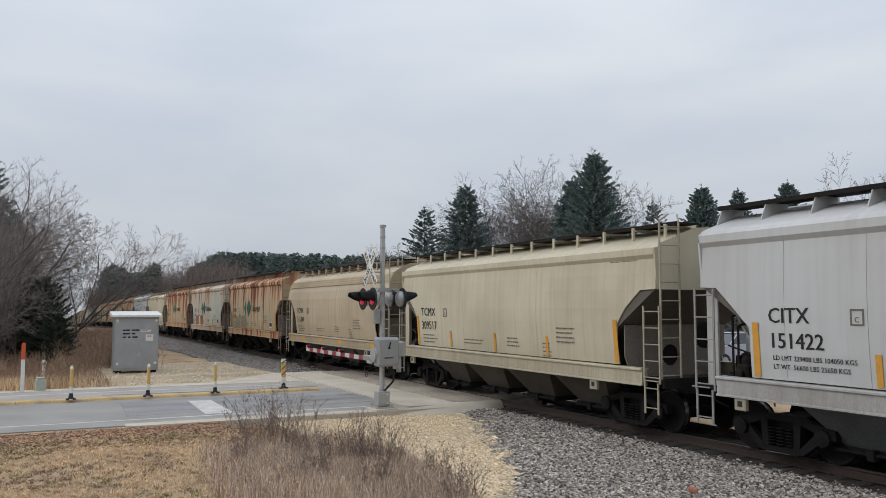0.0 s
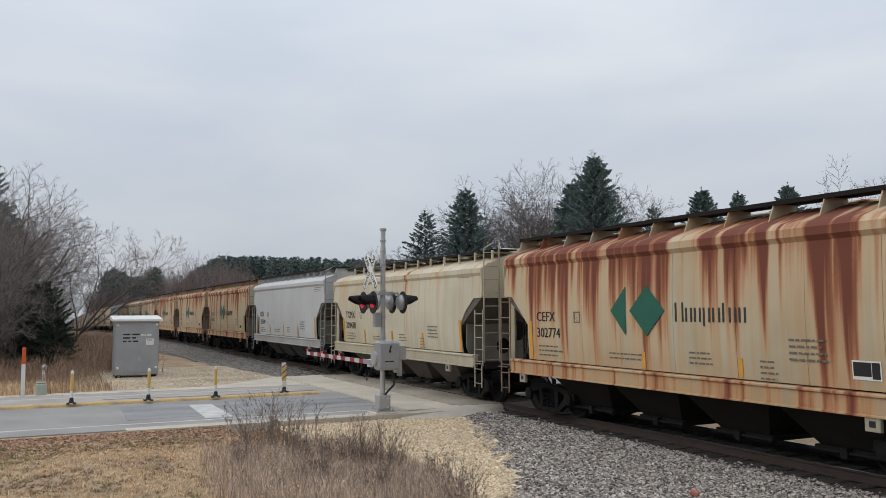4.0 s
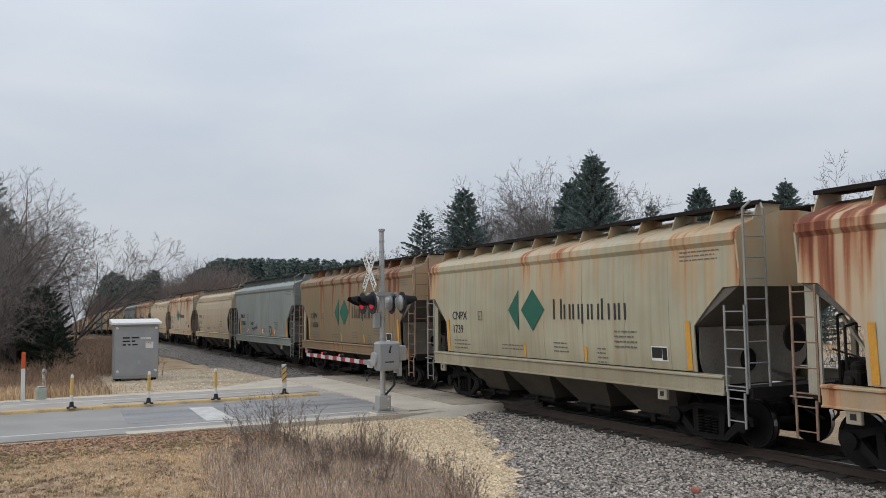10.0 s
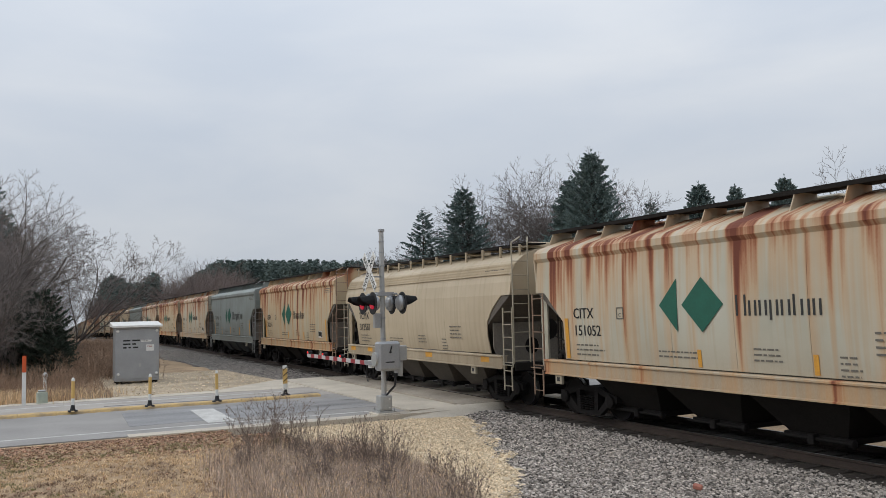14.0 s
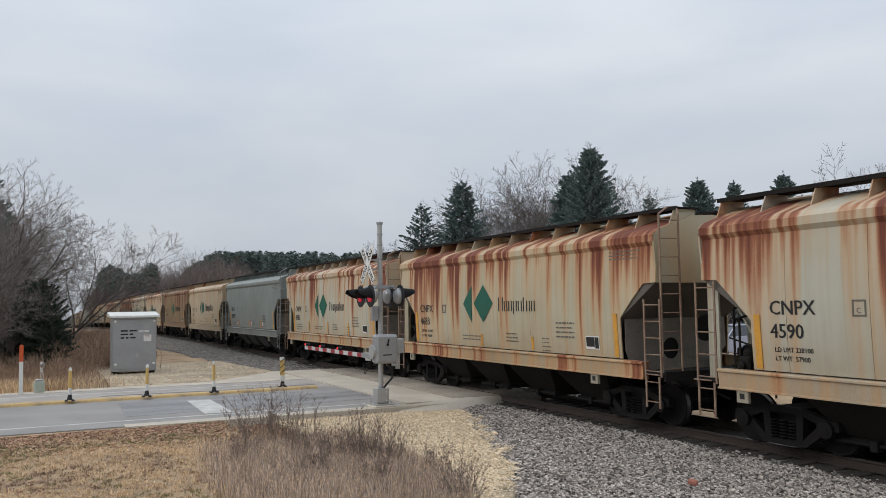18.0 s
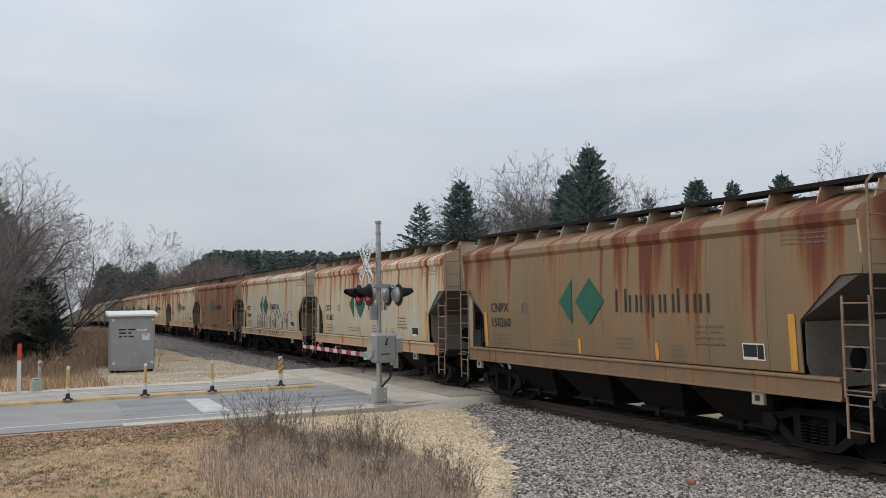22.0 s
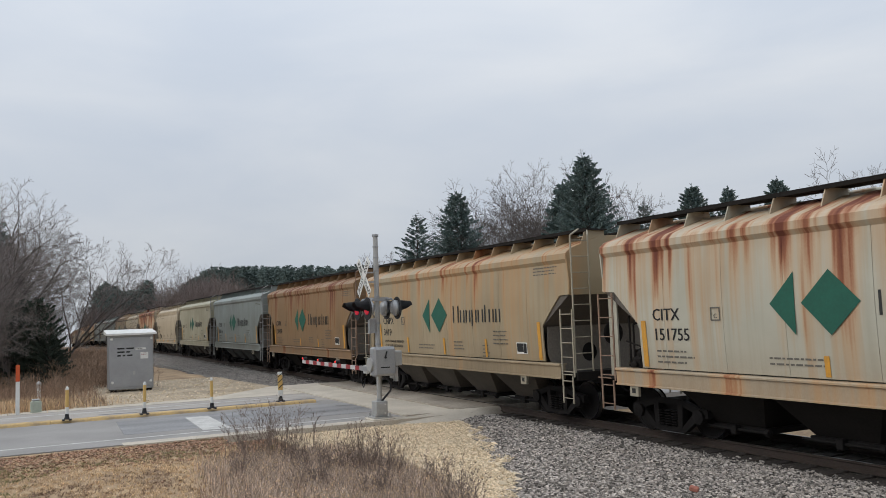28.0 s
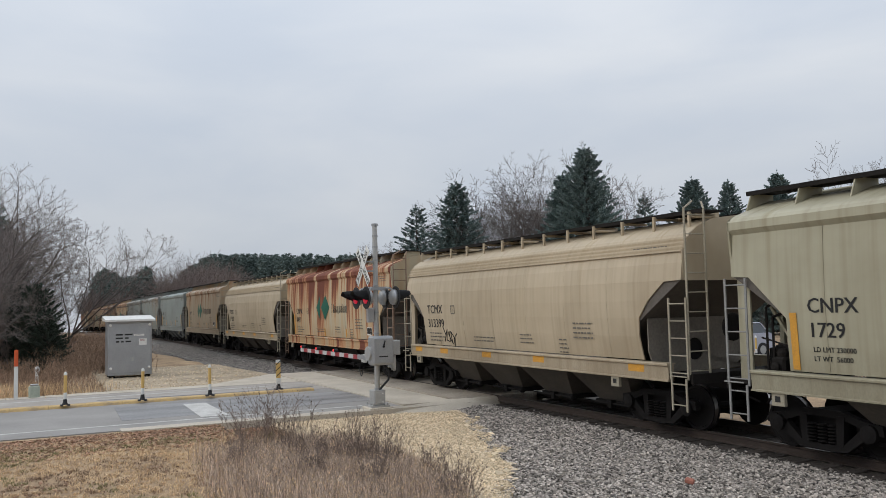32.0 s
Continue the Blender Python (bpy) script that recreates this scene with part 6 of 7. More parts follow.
def bare_tree(key, x, y, z, height, seed, label, turn=0, twig=None, bark=None, group="", stout=0.013, **kw):
    """Bare deciduous tree: trunk with limbs, and a crown of twigs."""
    if key not in TREES:
        wood, twigs = grow(random.Random(seed), height, height * stout, **kw)
        TREES[key] = twig_mesh("trunk", wood, bark or M_BARK, 5), twig_mesh("crown", twigs, twig or M_TWIG, 3), height
    top = empty("bare_tree", pose(x, y, z, 0, 0, turn), label, "tree", group)
    s = height / TREES[key][2]
    top.scale = (s, s, s)
    link("trunk", TREES[key][0], None, top, "grey-brown bark")
    link("crown", TREES[key][1], None, top, "fine leafless twigs")
    return top


def conifer_mesh(seed, height, base_r, whorls, per, material, density=26, sharp=0.9, twig=1.0, ragged=0.2, low=0.03, up=0.45, top=0.0):
    """Whorls of boughs, each hung with needled twigs that stand out from it."""
    rnd = random.Random(seed)
    wood = [((0, 0, -0.3), (0, 0, height * 0.98), height * 0.013, 0.012)]
    quads = []

    def spray(c, d, ln, wd):
        u = d.cross(Vector((rnd.gauss(0, 1), rnd.gauss(0, 1), rnd.gauss(0, 1)))).normalized()
        for v in (u, d.cross(u)):
            quads.append((c, c + d * ln * 0.45 + v * wd, c + d * ln, c + d * ln * 0.45 - v * wd))

    for k in range(whorls):
        t = low + (0.985 - low) * (k / whorls) ** 0.93
        r = base_r * (((1 - t) ** sharp) if t > top else ((1 - top) ** sharp) * (0.55 + 0.45 * t / max(top, 0.01))) + 0.08
        n = max(4, int(per * (1 - 0.45 * t)))
        for i in range(n):
            a = 6.283 * (i + rnd.uniform(-0.4, 0.4)) / n + k * 1.9
            reach = r * (1 + rnd.gauss(-0.08, ragged))
            reach = max(0.12, min(reach, r * 1.35))
            rad = Vector((math.cos(a), math.sin(a), 0))
            across = Vector((-rad.y, rad.x, 0))
            z = height * t + rnd.uniform(-0.5, 0.5) * height / whorls
            sag = 0.42 * (1 - t)

            def bough(s):
                return rad * reach * s + Vector((0, 0, z + reach * (up * t * s + 0.10 * s - sag * s * s + 0.75 * sag * s ** 3)))

            wood.append((bough(0.0)[:], bough(0.55)[:], 0.012 + 0.012 * reach, 0.012))
            for _ in range(int(reach * density) + 5):
                s = rnd.uniform(0.1, 1.0) ** 0.75
                d = (rad * rnd.uniform(0.35, 1.0) + across * rnd.uniform(-1, 1) * (1.1 - 0.5 * s) + Vector((0, 0, rnd.uniform(-0.75, 0.55)))).normalized()
                ln = (0.17 + 0.30 * (1 - s)) * rnd.uniform(0.7, 1.25) * twig
                spray(bough(s), d, ln, rnd.uniform(0.035, 0.065) * twig)
            spray(bough(0.9), (rad + Vector((0, 0, 0.3))).normalized(), 0.3 * twig, 0.05 * twig)
    for _ in range(26):
        s = rnd.uniform(0.93, 1.0)
        spray(Vector((0, 0, height * s)), Vector((rnd.gauss(0, 0.5), rnd.gauss(0, 0.5), 0.9)).normalized(), 0.28 * twig, 0.04 * twig)
    verts = [v[:] for q in quads for v in q]
    me = bpy.data.meshes.new("crown")
    me.from_pydata(verts, [], [(4 * i, 4 * i + 1, 4 * i + 2, 4 * i + 3) for i in range(len(quads))])
    me.materials.append(material)
    return twig_mesh("trunk", wood, M_BARK, 4), me


CONES = {}


def conifer(key, x, y, z, tall, turn, label, kw, name="spruce_tree", squash=1.0, tip=0):
    if key not in CONES:
        CONES[key] = conifer_mesh(**kw), kw["height"]
    top = empty(name, pose(x, y, z, tip, 0, turn), label, "tree", "evergreens by the line")
    s = tall / CONES[key][1]
    top.scale = (s * squash, s * squash, s)
    link("trunk", CONES[key][0][0], None, top)
    link("crown", CONES[key][0][1], None, top, "blue-green needle sprays")
    return top


SP = dict(seed=11, height=13.0, base_r=4.9, whorls=56, per=14, material=M_NEEDLE, density=24, sharp=0.78, ragged=0.15)
SQ = dict(seed=23, height=13.0, base_r=4.2, whorls=52, per=13, material=M_NEEDLE, density=23, sharp=0.80, ragged=0.17)
THIN = dict(seed=37, height=13.0, base_r=4.2, whorls=40, per=9, material=M_NEEDLE, density=17, sharp=0.80, ragged=0.24, up=0.5)
BLUE = "tall blue-green spruce behind the railway line"
conifer("a", -43.9, 33.1, -0.2, 13.2, 0, BLUE, SP, squash=0.88)
conifer("b", -47.6, 33.9, -0.2, 12.0, 130, BLUE, SQ, squash=1.0)
conifer("b", -61.8, 32.9, -0.2, 13.3, 40, BLUE, SQ, squash=1.05)
conifer("c", -67.9, 31.9, -0.2, 12.0, 75, "thin blue-green spruce with open boughs behind the line", THIN, squash=1.15)
conifer("c", -60.5, 52.4, -0.2, 12.8, 10, BLUE, THIN)
conifer("a", -50.3, 48.7, -0.2, 12.8, 200, BLUE, SP, squash=0.95)
conifer("b", -48.3, 50.7, -0.2, 12.4, 260, BLUE, SQ, squash=0.85)
conifer("a", -44.9, 52.4, -0.2, 12.7, 310, BLUE, SP, squash=0.85)
BARE = "tall leafless broadleaf tree behind the railway line"
WIDE = dict(fork=0.26, limbs=8, spread=0.75, thin=0.010, lift=0.035, wiggle=0.10, dense=1.25)
FAN = dict(fork=0.30, limbs=7, spread=0.8, thin=0.010, lift=0.035, wiggle=0.09, dense=1.3)
bare_tree("w0", -61.6, 40.0, -0.2, 17.0, 6, BARE, 20, **FAN)
bare_tree("w0", -65.0, 38.6, -0.2, 15.6, 6, BARE, 95, **FAN)
bare_tree("w0", -70.5, 38.5, -0.2, 12.8, 6, BARE, 150, **FAN)
bare_tree("w0", -57.6, 41.5, -0.2, 15.2, 6, BARE, 205, **FAN)
bare_tree("w0", -66.8, 42.5, -0.2, 15.8, 6, BARE, 285, **FAN)
bare_tree("w0", -68.5, 44.5, -0.2, 16.2, 6, BARE, 320, **FAN)
bare_tree("w0", -60.0, 43.0, -0.2, 16.4, 6, BARE, 232, **FAN)
bare_tree("w1", -56.0, 39.0, -0.2, 9.8, 9, BARE, 210, **WIDE)
bare_tree("w0", -26.2, 41.5, -0.2, 12.4, 6, BARE, 15, **FAN)
bare_tree("w0", -44.5, 55.5, -0.2, 10.4, 6, BARE, 100, **FAN)
LOWB = "low leafless roadside tree among brush"
for bx2, by2, bh, bt in ((-101, 41.8, 11.0, 10), (-95, 38.0, 9.5, 90), (-88, 37.5, 10.5, 200), (-80, 35.5, 9.6, 300), (-76, 36.5, 10.5, 33), (-108, 36.0, 9.5, 144), (-66, 36.5, 8.5, 77), (-60, 34.5, 8.0, 12), (-84, 33, 9.5, 250), (-72, 34, 8.6, 180)):
    bare_tree("w1" if bt % 4 else "w0", bx2, by2, -0.2, bh, 5, LOWB, bt, **WIDE)

# thicket on the near side of the line, beyond the cabinet
NEARB = "leafless dark grey-brown tree in the trackside thicket"
THICK = dict(fork=0.25, stout=0.018, limbs=7, spread=0.72, thin=0.0068, lift=0.03, wiggle=0.13, lean=(0.0, 0.10), dense=1.0)
REACH = dict(fork=0.30, stout=0.019, limbs=6, spread=0.66, thin=0.0068, lift=0.03, wiggle=0.13, lean=(0.0, 0.16), dense=1.0)


def at(px_angle, dist):
    """A place by its bearing (degrees left of the line's direction towards the camera's side) and distance."""
    a = radians(px_angle)
    return -dist * math.cos(a), -dist * math.sin(a)


for bear, dd, hh, tt, kk in ((3.6, 48, 10.4, 0, "n2"), (3.0, 52, 10.8, 20, "n1"), (2.6, 50, 9.0, -30, "n2"), (1.9, 55, 8.4, 15, "n1"), (4.6, 55, 12.2, 20, "n1"), (3.2, 45, 8.2, 35, "n2"),
                             (3.2, 42, 6.0, -25, "n1"), (4.2, 42, 7.6, -10, "n2"), (2.5, 62, 10.8, -20, "n1"), (5.6, 60, 12.6, 10, "n1"), (1.3, 57, 6.4, 30, "n1"), (2.0, 47, 4.8, 5, "n1"), (3.6, 60, 12.6, -40, "n2")):
    tx, ty = at(bear, dd)
    bare_tree(kk, tx, ty, -0.3, hh, 31 if kk == "n1" else 37, NEARB, tt, M_DARKTWIG, M_DARKBARK, **(THICK if kk == "n1" else REACH))
tx, ty = at(-1.75, 58)
bare_tree("lean", tx, ty, 0.0, 8.7, 44, "slender leafless tree leaning out towards the line", 0, M_DARKTWIG, M_DARKBARK, stout=0.012, fork=0.36, limbs=6, spread=0.70, thin=0.0075, lift=0.05, wiggle=0.10, lean=(0.1, 0.62))
CED = dict(seed=51, height=5.0, base_r=1.9, whorls=20, per=10, material=M_CEDAR, density=30, sharp=0.60, ragged=0.34, twig=0.9, top=0.35, up=0.7)
for bear, dd, hh, tt, sq in ((-1.2, 42, 3.0, 0, 0.95), (-0.6, 43, 4.3, 90, 0.8), (0.1, 44, 3.4, 33, 1.1), (0.9, 46, 4.4, 160, 1.0), (2.0, 46, 3.6, 120, 1.2), (-1.5, 46, 2.4, 250, 0.9)):
    tx, ty = at(bear, dd)
    conifer("cedar", tx, ty, -0.3, hh, tt, "dark bushy cedar in the trackside thicket", CED, name="cedar_tree", squash=sq)
tx, ty = at(2.6, 62)
conifer("c", tx, ty, -0.3, 13.0, 50, "dark spruce standing above the trackside thicket", THIN, squash=0.8)


def brush(name, places, seed, height, stems, material, label, category="brush", thin=0.004):
    rnd = random.Random(seed)
    segs = []
    for x, y in places:
        for _ in range(stems):
            p = Vector((x + rnd.gauss(0, 0.5), y + rnd.gauss(0, 0.5), ground_z(x, y) - 0.05))
            d = Vector((rnd.gauss(0, 0.25), rnd.gauss(0, 0.25), 1)).normalized()
            h = height * rnd.uniform(0.5, 1.15)
            for i in range(3):
                e = p + d * h / 3
                segs.append((p[:], e[:], thin * (3.2 - i), thin * (2.4 - i)))
                for _ in range(3):
                    s = (d + Vector((rnd.gauss(0, 0.6), rnd.gauss(0, 0.6), rnd.gauss(0.1, 0.3)))).normalized()
                    f = e + s * h * rnd.uniform(0.12, 0.3)
                    segs.append((e[:], f[:], thin * 1.2, thin * 0.7))
                    g = f + (s + Vector((rnd.gauss(0, 0.5), rnd.gauss(0, 0.5), 0.2))).normalized() * h * 0.12
                    segs.append((f[:], g[:], thin * 0.8, thin * 0.6))
                d = (d + Vector((rnd.gauss(0, 0.2), rnd.gauss(0, 0.2), 0.05))).normalized()
                p = e
    return tagged(new(name, twig_mesh(name, segs, material)), label, category, kind="stuff")


rnd = random.Random(77)
brush("thicket_brush", [at(rnd.uniform(-0.6, 5.0), rnd.uniform(44, 68)) for _ in range(360)], 71, 3.2, 6, M_DARKTWIG, "dense leafless brush under the trackside trees", thin=0.008)
brush("verge_brush", [(rnd.uniform(-50, -33), rnd.uniform(-4.5, 1.6)) for _ in range(150)], 72, 0.8, 9, M_RUSSET, "dry russet weeds along the thicket edge", thin=0.005)
low = [at(rnd.uniform(-6.0, -1.2), rnd.uniform(40, 78)) for _ in range(420)]
brush("trackside_brush", [p for p in low if p[1] < 7.6 and (p[0] < -41 or p[1] < 2.4)], 76, 1.1, 9, M_RUSSET, "low russet brush between thicket and line", thin=0.006)
brush("far_brush", [(rnd.uniform(-130, -50), rnd.uniform(22, 34)) for _ in range(170)], 73, 3.2, 6, M_FARTWIG, "leafless brush on the far side of the line", thin=0.02)
beyond = [(rnd.uniform(-60, 14), rnd.uniform(21, 38)) for _ in range(260)]
brush("roadside_brush", [p for p in beyond if not -32.5 < p[0] < -19.0], 74, 2.0, 7, M_TWIG, "leafless tan brush beside the road beyond the line", thin=0.007)


# far woods: pines with grey bare trees before them
def leafy(verts, faces, rnd, x, y, z, h, r, count, size, shape=0.55):
    """A pine's crown of small leaves in uneven layers."""
    tilt, layers = rnd.uniform(0, 6.283), rnd.uniform(6, 9)
    for _ in range(count):
        t = rnd.random() ** 0.8
        an = rnd.uniform(0, 6.283)
        edge = r * (1 - t) ** shape * (0.78 + 0.28 * math.sin(t * layers * 6.283 + 2 * an + tilt)) + 0.25
        rr = edge * math.sqrt(rnd.uniform(0.25, 1.0))
        c = (x + rr * math.cos(an), y + rr * math.sin(an), z + h * (0.12 + 0.88 * t))
        k = len(verts)
        for _ in range(3):
            verts.append((c[0] + rnd.gauss(0, size), c[1] + rnd.gauss(0, size), c[2] + rnd.gauss(0, size * 0.6)))
        faces.append((k, k + 1, k + 2))


def far_woods():
    rnd = random.Random(90)
    verts, faces = [], []
    for i in range(420):
        bear, dd = rnd.uniform(9.2, 26), rnd.uniform(270, 330)
        a = radians(bear)
        edge = min(1.0, 0.72 + (bear - 9.2) * 0.16) * (1 - 0.005 * max(0.0, bear - 14))
        leafy(verts, faces, rnd, -dd * math.cos(a), dd * math.sin(a), 0.0, rnd.uniform(20.0, 22.6) * dd / 300 * edge, rnd.uniform(2.8, 4.2), 580, 0.34)
    tagged(soup("pine_woods", verts, faces, M_PINE), "distant dark green pine woods", "woods", kind="stuff")
    verts, faces = [], []
    for i in range(34):
        bear, dd = rnd.uniform(4.0, 7.4), rnd.uniform(200, 245)
        a = radians(bear)
        hump = 1.0 - 0.16 * abs(math.sin((bear - 4.7) * 1.35))
        leafy(verts, faces, rnd, -dd * math.cos(a), dd * math.sin(a), -1.0, rnd.uniform(13.0, 15.2) * dd / 222 * hump, rnd.uniform(2.8, 4.0), 1100, 0.27, 0.42)
    tagged(soup("pine_clump", verts, faces, M_PINE), "rounded clump of dark pines beside the far line", "woods", kind="stuff")
    # unseen woods added along the near side, to darken reflections in far cars
    verts, faces = [], []
    for i in range(300):
        x = -105 - 315 * rnd.random() ** 1.3
        leafy(verts, faces, rnd, x, -1.0 - 190 / -x - 22 * rnd.random() ** 2, -1.5, rnd.uniform(12, 18), rnd.uniform(2.8, 4.2), 480, 0.42)
    tagged(soup("near_woods", verts, faces, M_PINE), "unseen dark woods added along the near side of the line to cut sky light", "woods", kind="stuff")
    segs = []
    for i in range(420):
        bear, dd = rnd.uniform(3.3, 17), rnd.uniform(190, 255)
        a = radians(bear)
        p = Vector((-dd * math.cos(a), dd * math.sin(a), -1.0))
        h = rnd.uniform(10.5, 14.5) * (1.25 if 9 < bear < 13 else 1.0 if 7.3 < bear <= 9 else 0.72)
        segs.append((p[:], (p + Vector((0, 0, h * 0.6)))[:], 0.13, 0.06))
        for _ in range(26):
            q = p + Vector((0, 0, h * rnd.uniform(0.2, 0.6)))
            d = Vector((rnd.gauss(0, 0.6), rnd.gauss(0, 0.6), rnd.uniform(0.4, 1.2))).normalized()
            e = q + d * h * rnd.uniform(0.15, 0.4)
            segs.append((q[:], e[:], 0.055, 0.03))
            for _ in range(2):
                f = e + (d + Vector((rnd.gauss(0, 0.6), rnd.gauss(0, 0.6), 0.2))).normalized() * h * 0.14
                segs.append((e[:], f[:], 0.032, 0.02))
    tagged(new("bare_woods", twig_mesh("bare_woods", segs, M_FARTWIG)), "distant grey-brown leafless woods", "woods", kind="stuff")


far_woods()


# ---- loose stone, grass and weeds near the camera ----
def in_poly(x, y, poly):
    inside = False
    for (xa, ya), (xb, yb) in zip(poly, poly[1:] + poly[:1]):
        if (ya > y) != (yb > y) and x < (xb - xa) * (y - ya) / (yb - ya) + xa:
            inside = not inside
    return inside


def rubble(name, places, size, material, label, seed, flat_k=0.6, category="stones"):
    """Angular stones, eight corners each, in one mesh."""
    r = np.random.RandomState(seed)
    p = np.array(places)
    k = len(p)
    base = np.array([(-1, -1, -1), (1, -1, -1), (1, 1, -1), (-1, 1, -1), (-1, -1, 1), (1, -1, 1), (1, 1, 1), (-1, 1, 1)], float)
    s = size * r.uniform(0.55, 1.25, (k, 1, 1)) * 0.5
    v = base[None] * (0.55 + 0.6 * r.rand(k, 8, 3)) * s
    v[:, :, 2] *= flat_k
    an = r.rand(k) * 6.283
    c, sn = np.cos(an)[:, None], np.sin(an)[:, None]
    x, y = v[:, :, 0] * c - v[:, :, 1] * sn, v[:, :, 0] * sn + v[:, :, 1] * c
    tilt = r.uniform(-0.5, 0.5, (k, 1))
    z = v[:, :, 2] + x * tilt
    verts = np.stack([x, y, z], 2) + p[:, None, :]
    quads = np.array([(3, 2, 1, 0), (4, 5, 6, 7), (0, 1, 5, 4), (1, 2, 6, 5), (2, 3, 7, 6), (3, 0, 4, 7)])
    faces = (np.arange(k)[:, None, None] * 8 + quads[None]).reshape(-1, 4)
    me = bpy.data.meshes.new(name)
    me.from_pydata(verts.reshape(-1, 3).tolist(), [], faces.tolist())
    me.materials.append(material)
    return tagged(new(name, me), label, category, kind="stuff")


rnd = random.Random(5)
spots = []
while len(spots) < 135000:
    x = -2.0 - 34.0 * rnd.random() ** 1.5
    y = rnd.uniform(4.0, TRACK_Y - 1.42 + 0.12 * rnd.gauss(0, 1))
    if y < ballast_foot(x) - 0.1 or (-34 < x < -20.3 and y > 10.2):
        continue
    spots.append((x, y, ballast_z(x, y) + rnd.uniform(-0.005, 0.025)))
rubble("ballast_stones", spots, 0.041, M_STONE, "loose grey crushed ballast stones", 1, 0.8)

# buff limestone spread round the signal
LIME = [(-20.6, 5.6), (-20.75, 8.9), (-20.6, 10.8), (-19.0, 10.3), (-17.3, 9.65), (-14.2, 8.45), (-12.45, 7.6), (-10.95, 6.6), (-9.0, 5.4), (-11.1, 5.9), (-12.45, 6.2), (-14.6, 6.3), (-16.3, 6.0), (-18.2, 5.5)]


def pad_edge(x, y):
    return 0.25 * noise.noise((x * 1.3, y * 1.3, 9))


def lime_z(x, y):
    return -0.225 + 0.015 * noise.noise((x * 3, y * 3, 0))


lime_bm = bmesh.new()
step = 0.22
cells = {}
for i in range(int(12 / step)):
    for j in range(int(6.4 / step)):
        x, y = -20.7 + i * step, 4.4 + j * step
        if in_poly(x + step / 2 + pad_edge(x, y), y + step / 2 + pad_edge(y, x), LIME):
            q = []
            for a, b in ((i, j), (i + 1, j), (i + 1, j + 1), (i, j + 1)):
                if (a, b) not in cells:
                    xa, yb = -20.7 + a * step, 4.4 + b * step
                    cells[a, b] = lime_bm.verts.new((xa, yb, lime_z(xa, yb)))
                q.append(cells[a, b])
            lime_bm.faces.new(q)
pad_ob = part("limestone_pad", lime_bm, M_LIME, None, smooth=True)
tagged(pad_ob, "spread of buff limestone chips round the signal", "gravel", kind="structure")
spots = []
while len(spots) < 26000:
    x, y = rnd.uniform(-20.6, -9.3), rnd.uniform(4.5, 10.4)
    if in_poly(x + pad_edge(x, y), y + pad_edge(y, x), LIME):
        spots.append((x, y, lime_z(x, y) + rnd.uniform(-0.005, 0.012)))
far_spots = [(x, y, ballast_z(x, y)) for x, y in ((rnd.uniform(-78, -34.5), rnd.uniform(8.7, 12.2)) for _ in range(24000)) if y > ballast_foot(x)]
rubble("far_ballast_stones", far_spots, 0.062, M_FARSTONE, "grey ballast stones beyond the crossing", 6)
rubble("limestone_chips", spots, 0.027, M_CHIP, "loose buff limestone chips", 2)
rubble("edge_rocks", [(q, ballast_foot(q) + rnd.gauss(0.05, 0.15), -0.22) for q in (rnd.uniform(-19, -11) for _ in range(16))], 0.13, M_CHIP, "larger pale rocks along the gravel edge", 3)
CABPAD = [(-44, 1.6), (-44, 8.8), (-34, 9.6), (-31.2, 9.0), (-31.2, 1.4)]
strip("gravel_pad", CABPAD, -0.5, -0.165, M_DIRTPAD, "brownish gravel pad round the equipment cabinet", "gravel")
rubble("gravel_chips", [(rnd.uniform(-44, -31.5), rnd.uniform(1.8, 9.0), -0.155) for _ in range(1500)], 0.045, M_CHIP, "loose buff gravel chips", 4)


def blades(name, places, material, label, seed, height, width, lean=0.35, category="grass"):
    """Thin bent blades, two faces each, in one mesh."""
    r = np.random.RandomState(seed)
    p = np.array(places)
    k = len(p)
    h = height * r.uniform(0.45, 1.25, k)
    an = r.rand(k) * 6.283
    ln = np.abs(r.normal(0, lean, k)) * h
    dx, dy = np.cos(an), np.sin(an)
    wa = r.rand(k) * 6.283
    wx, wy = np.cos(wa) * width * 0.5, np.sin(wa) * width * 0.5
    v = np.empty((k, 5, 3))
    v[:, 0] = p + np.stack([wx, wy, np.zeros(k) - 0.03], 1)
    v[:, 1] = p - np.stack([wx, wy, np.zeros(k) + 0.03], 1)
    mid = p + np.stack([dx * ln * 0.35, dy * ln * 0.35, h * 0.6], 1)
    v[:, 2] = mid - np.stack([wx, wy, np.zeros(k)], 1) * 0.7
    v[:, 3] = mid + np.stack([wx, wy, np.zeros(k)], 1) * 0.7
    v[:, 4] = p + np.stack([dx * ln, dy * ln, h], 1)
    idx = np.arange(k) * 5
    faces = [(a, a + 1, a + 2, a + 3) for a in idx.tolist()] + [(a + 3, a + 2, a + 4) for a in idx.tolist()]
    me = bpy.data.meshes.new(name)
    me.from_pydata(v.reshape(-1, 3).tolist(), [], faces)
    me.materials.append(material)
    return tagged(new(name, me), label, category, kind="stuff")


def free_ground(x, y):
    return not (in_poly(x, y, LIME) or -31.2 < x < -20.45 or y > ballast_foot(x))


turf, weeds = [], []
russet, green, litter = [], [], []
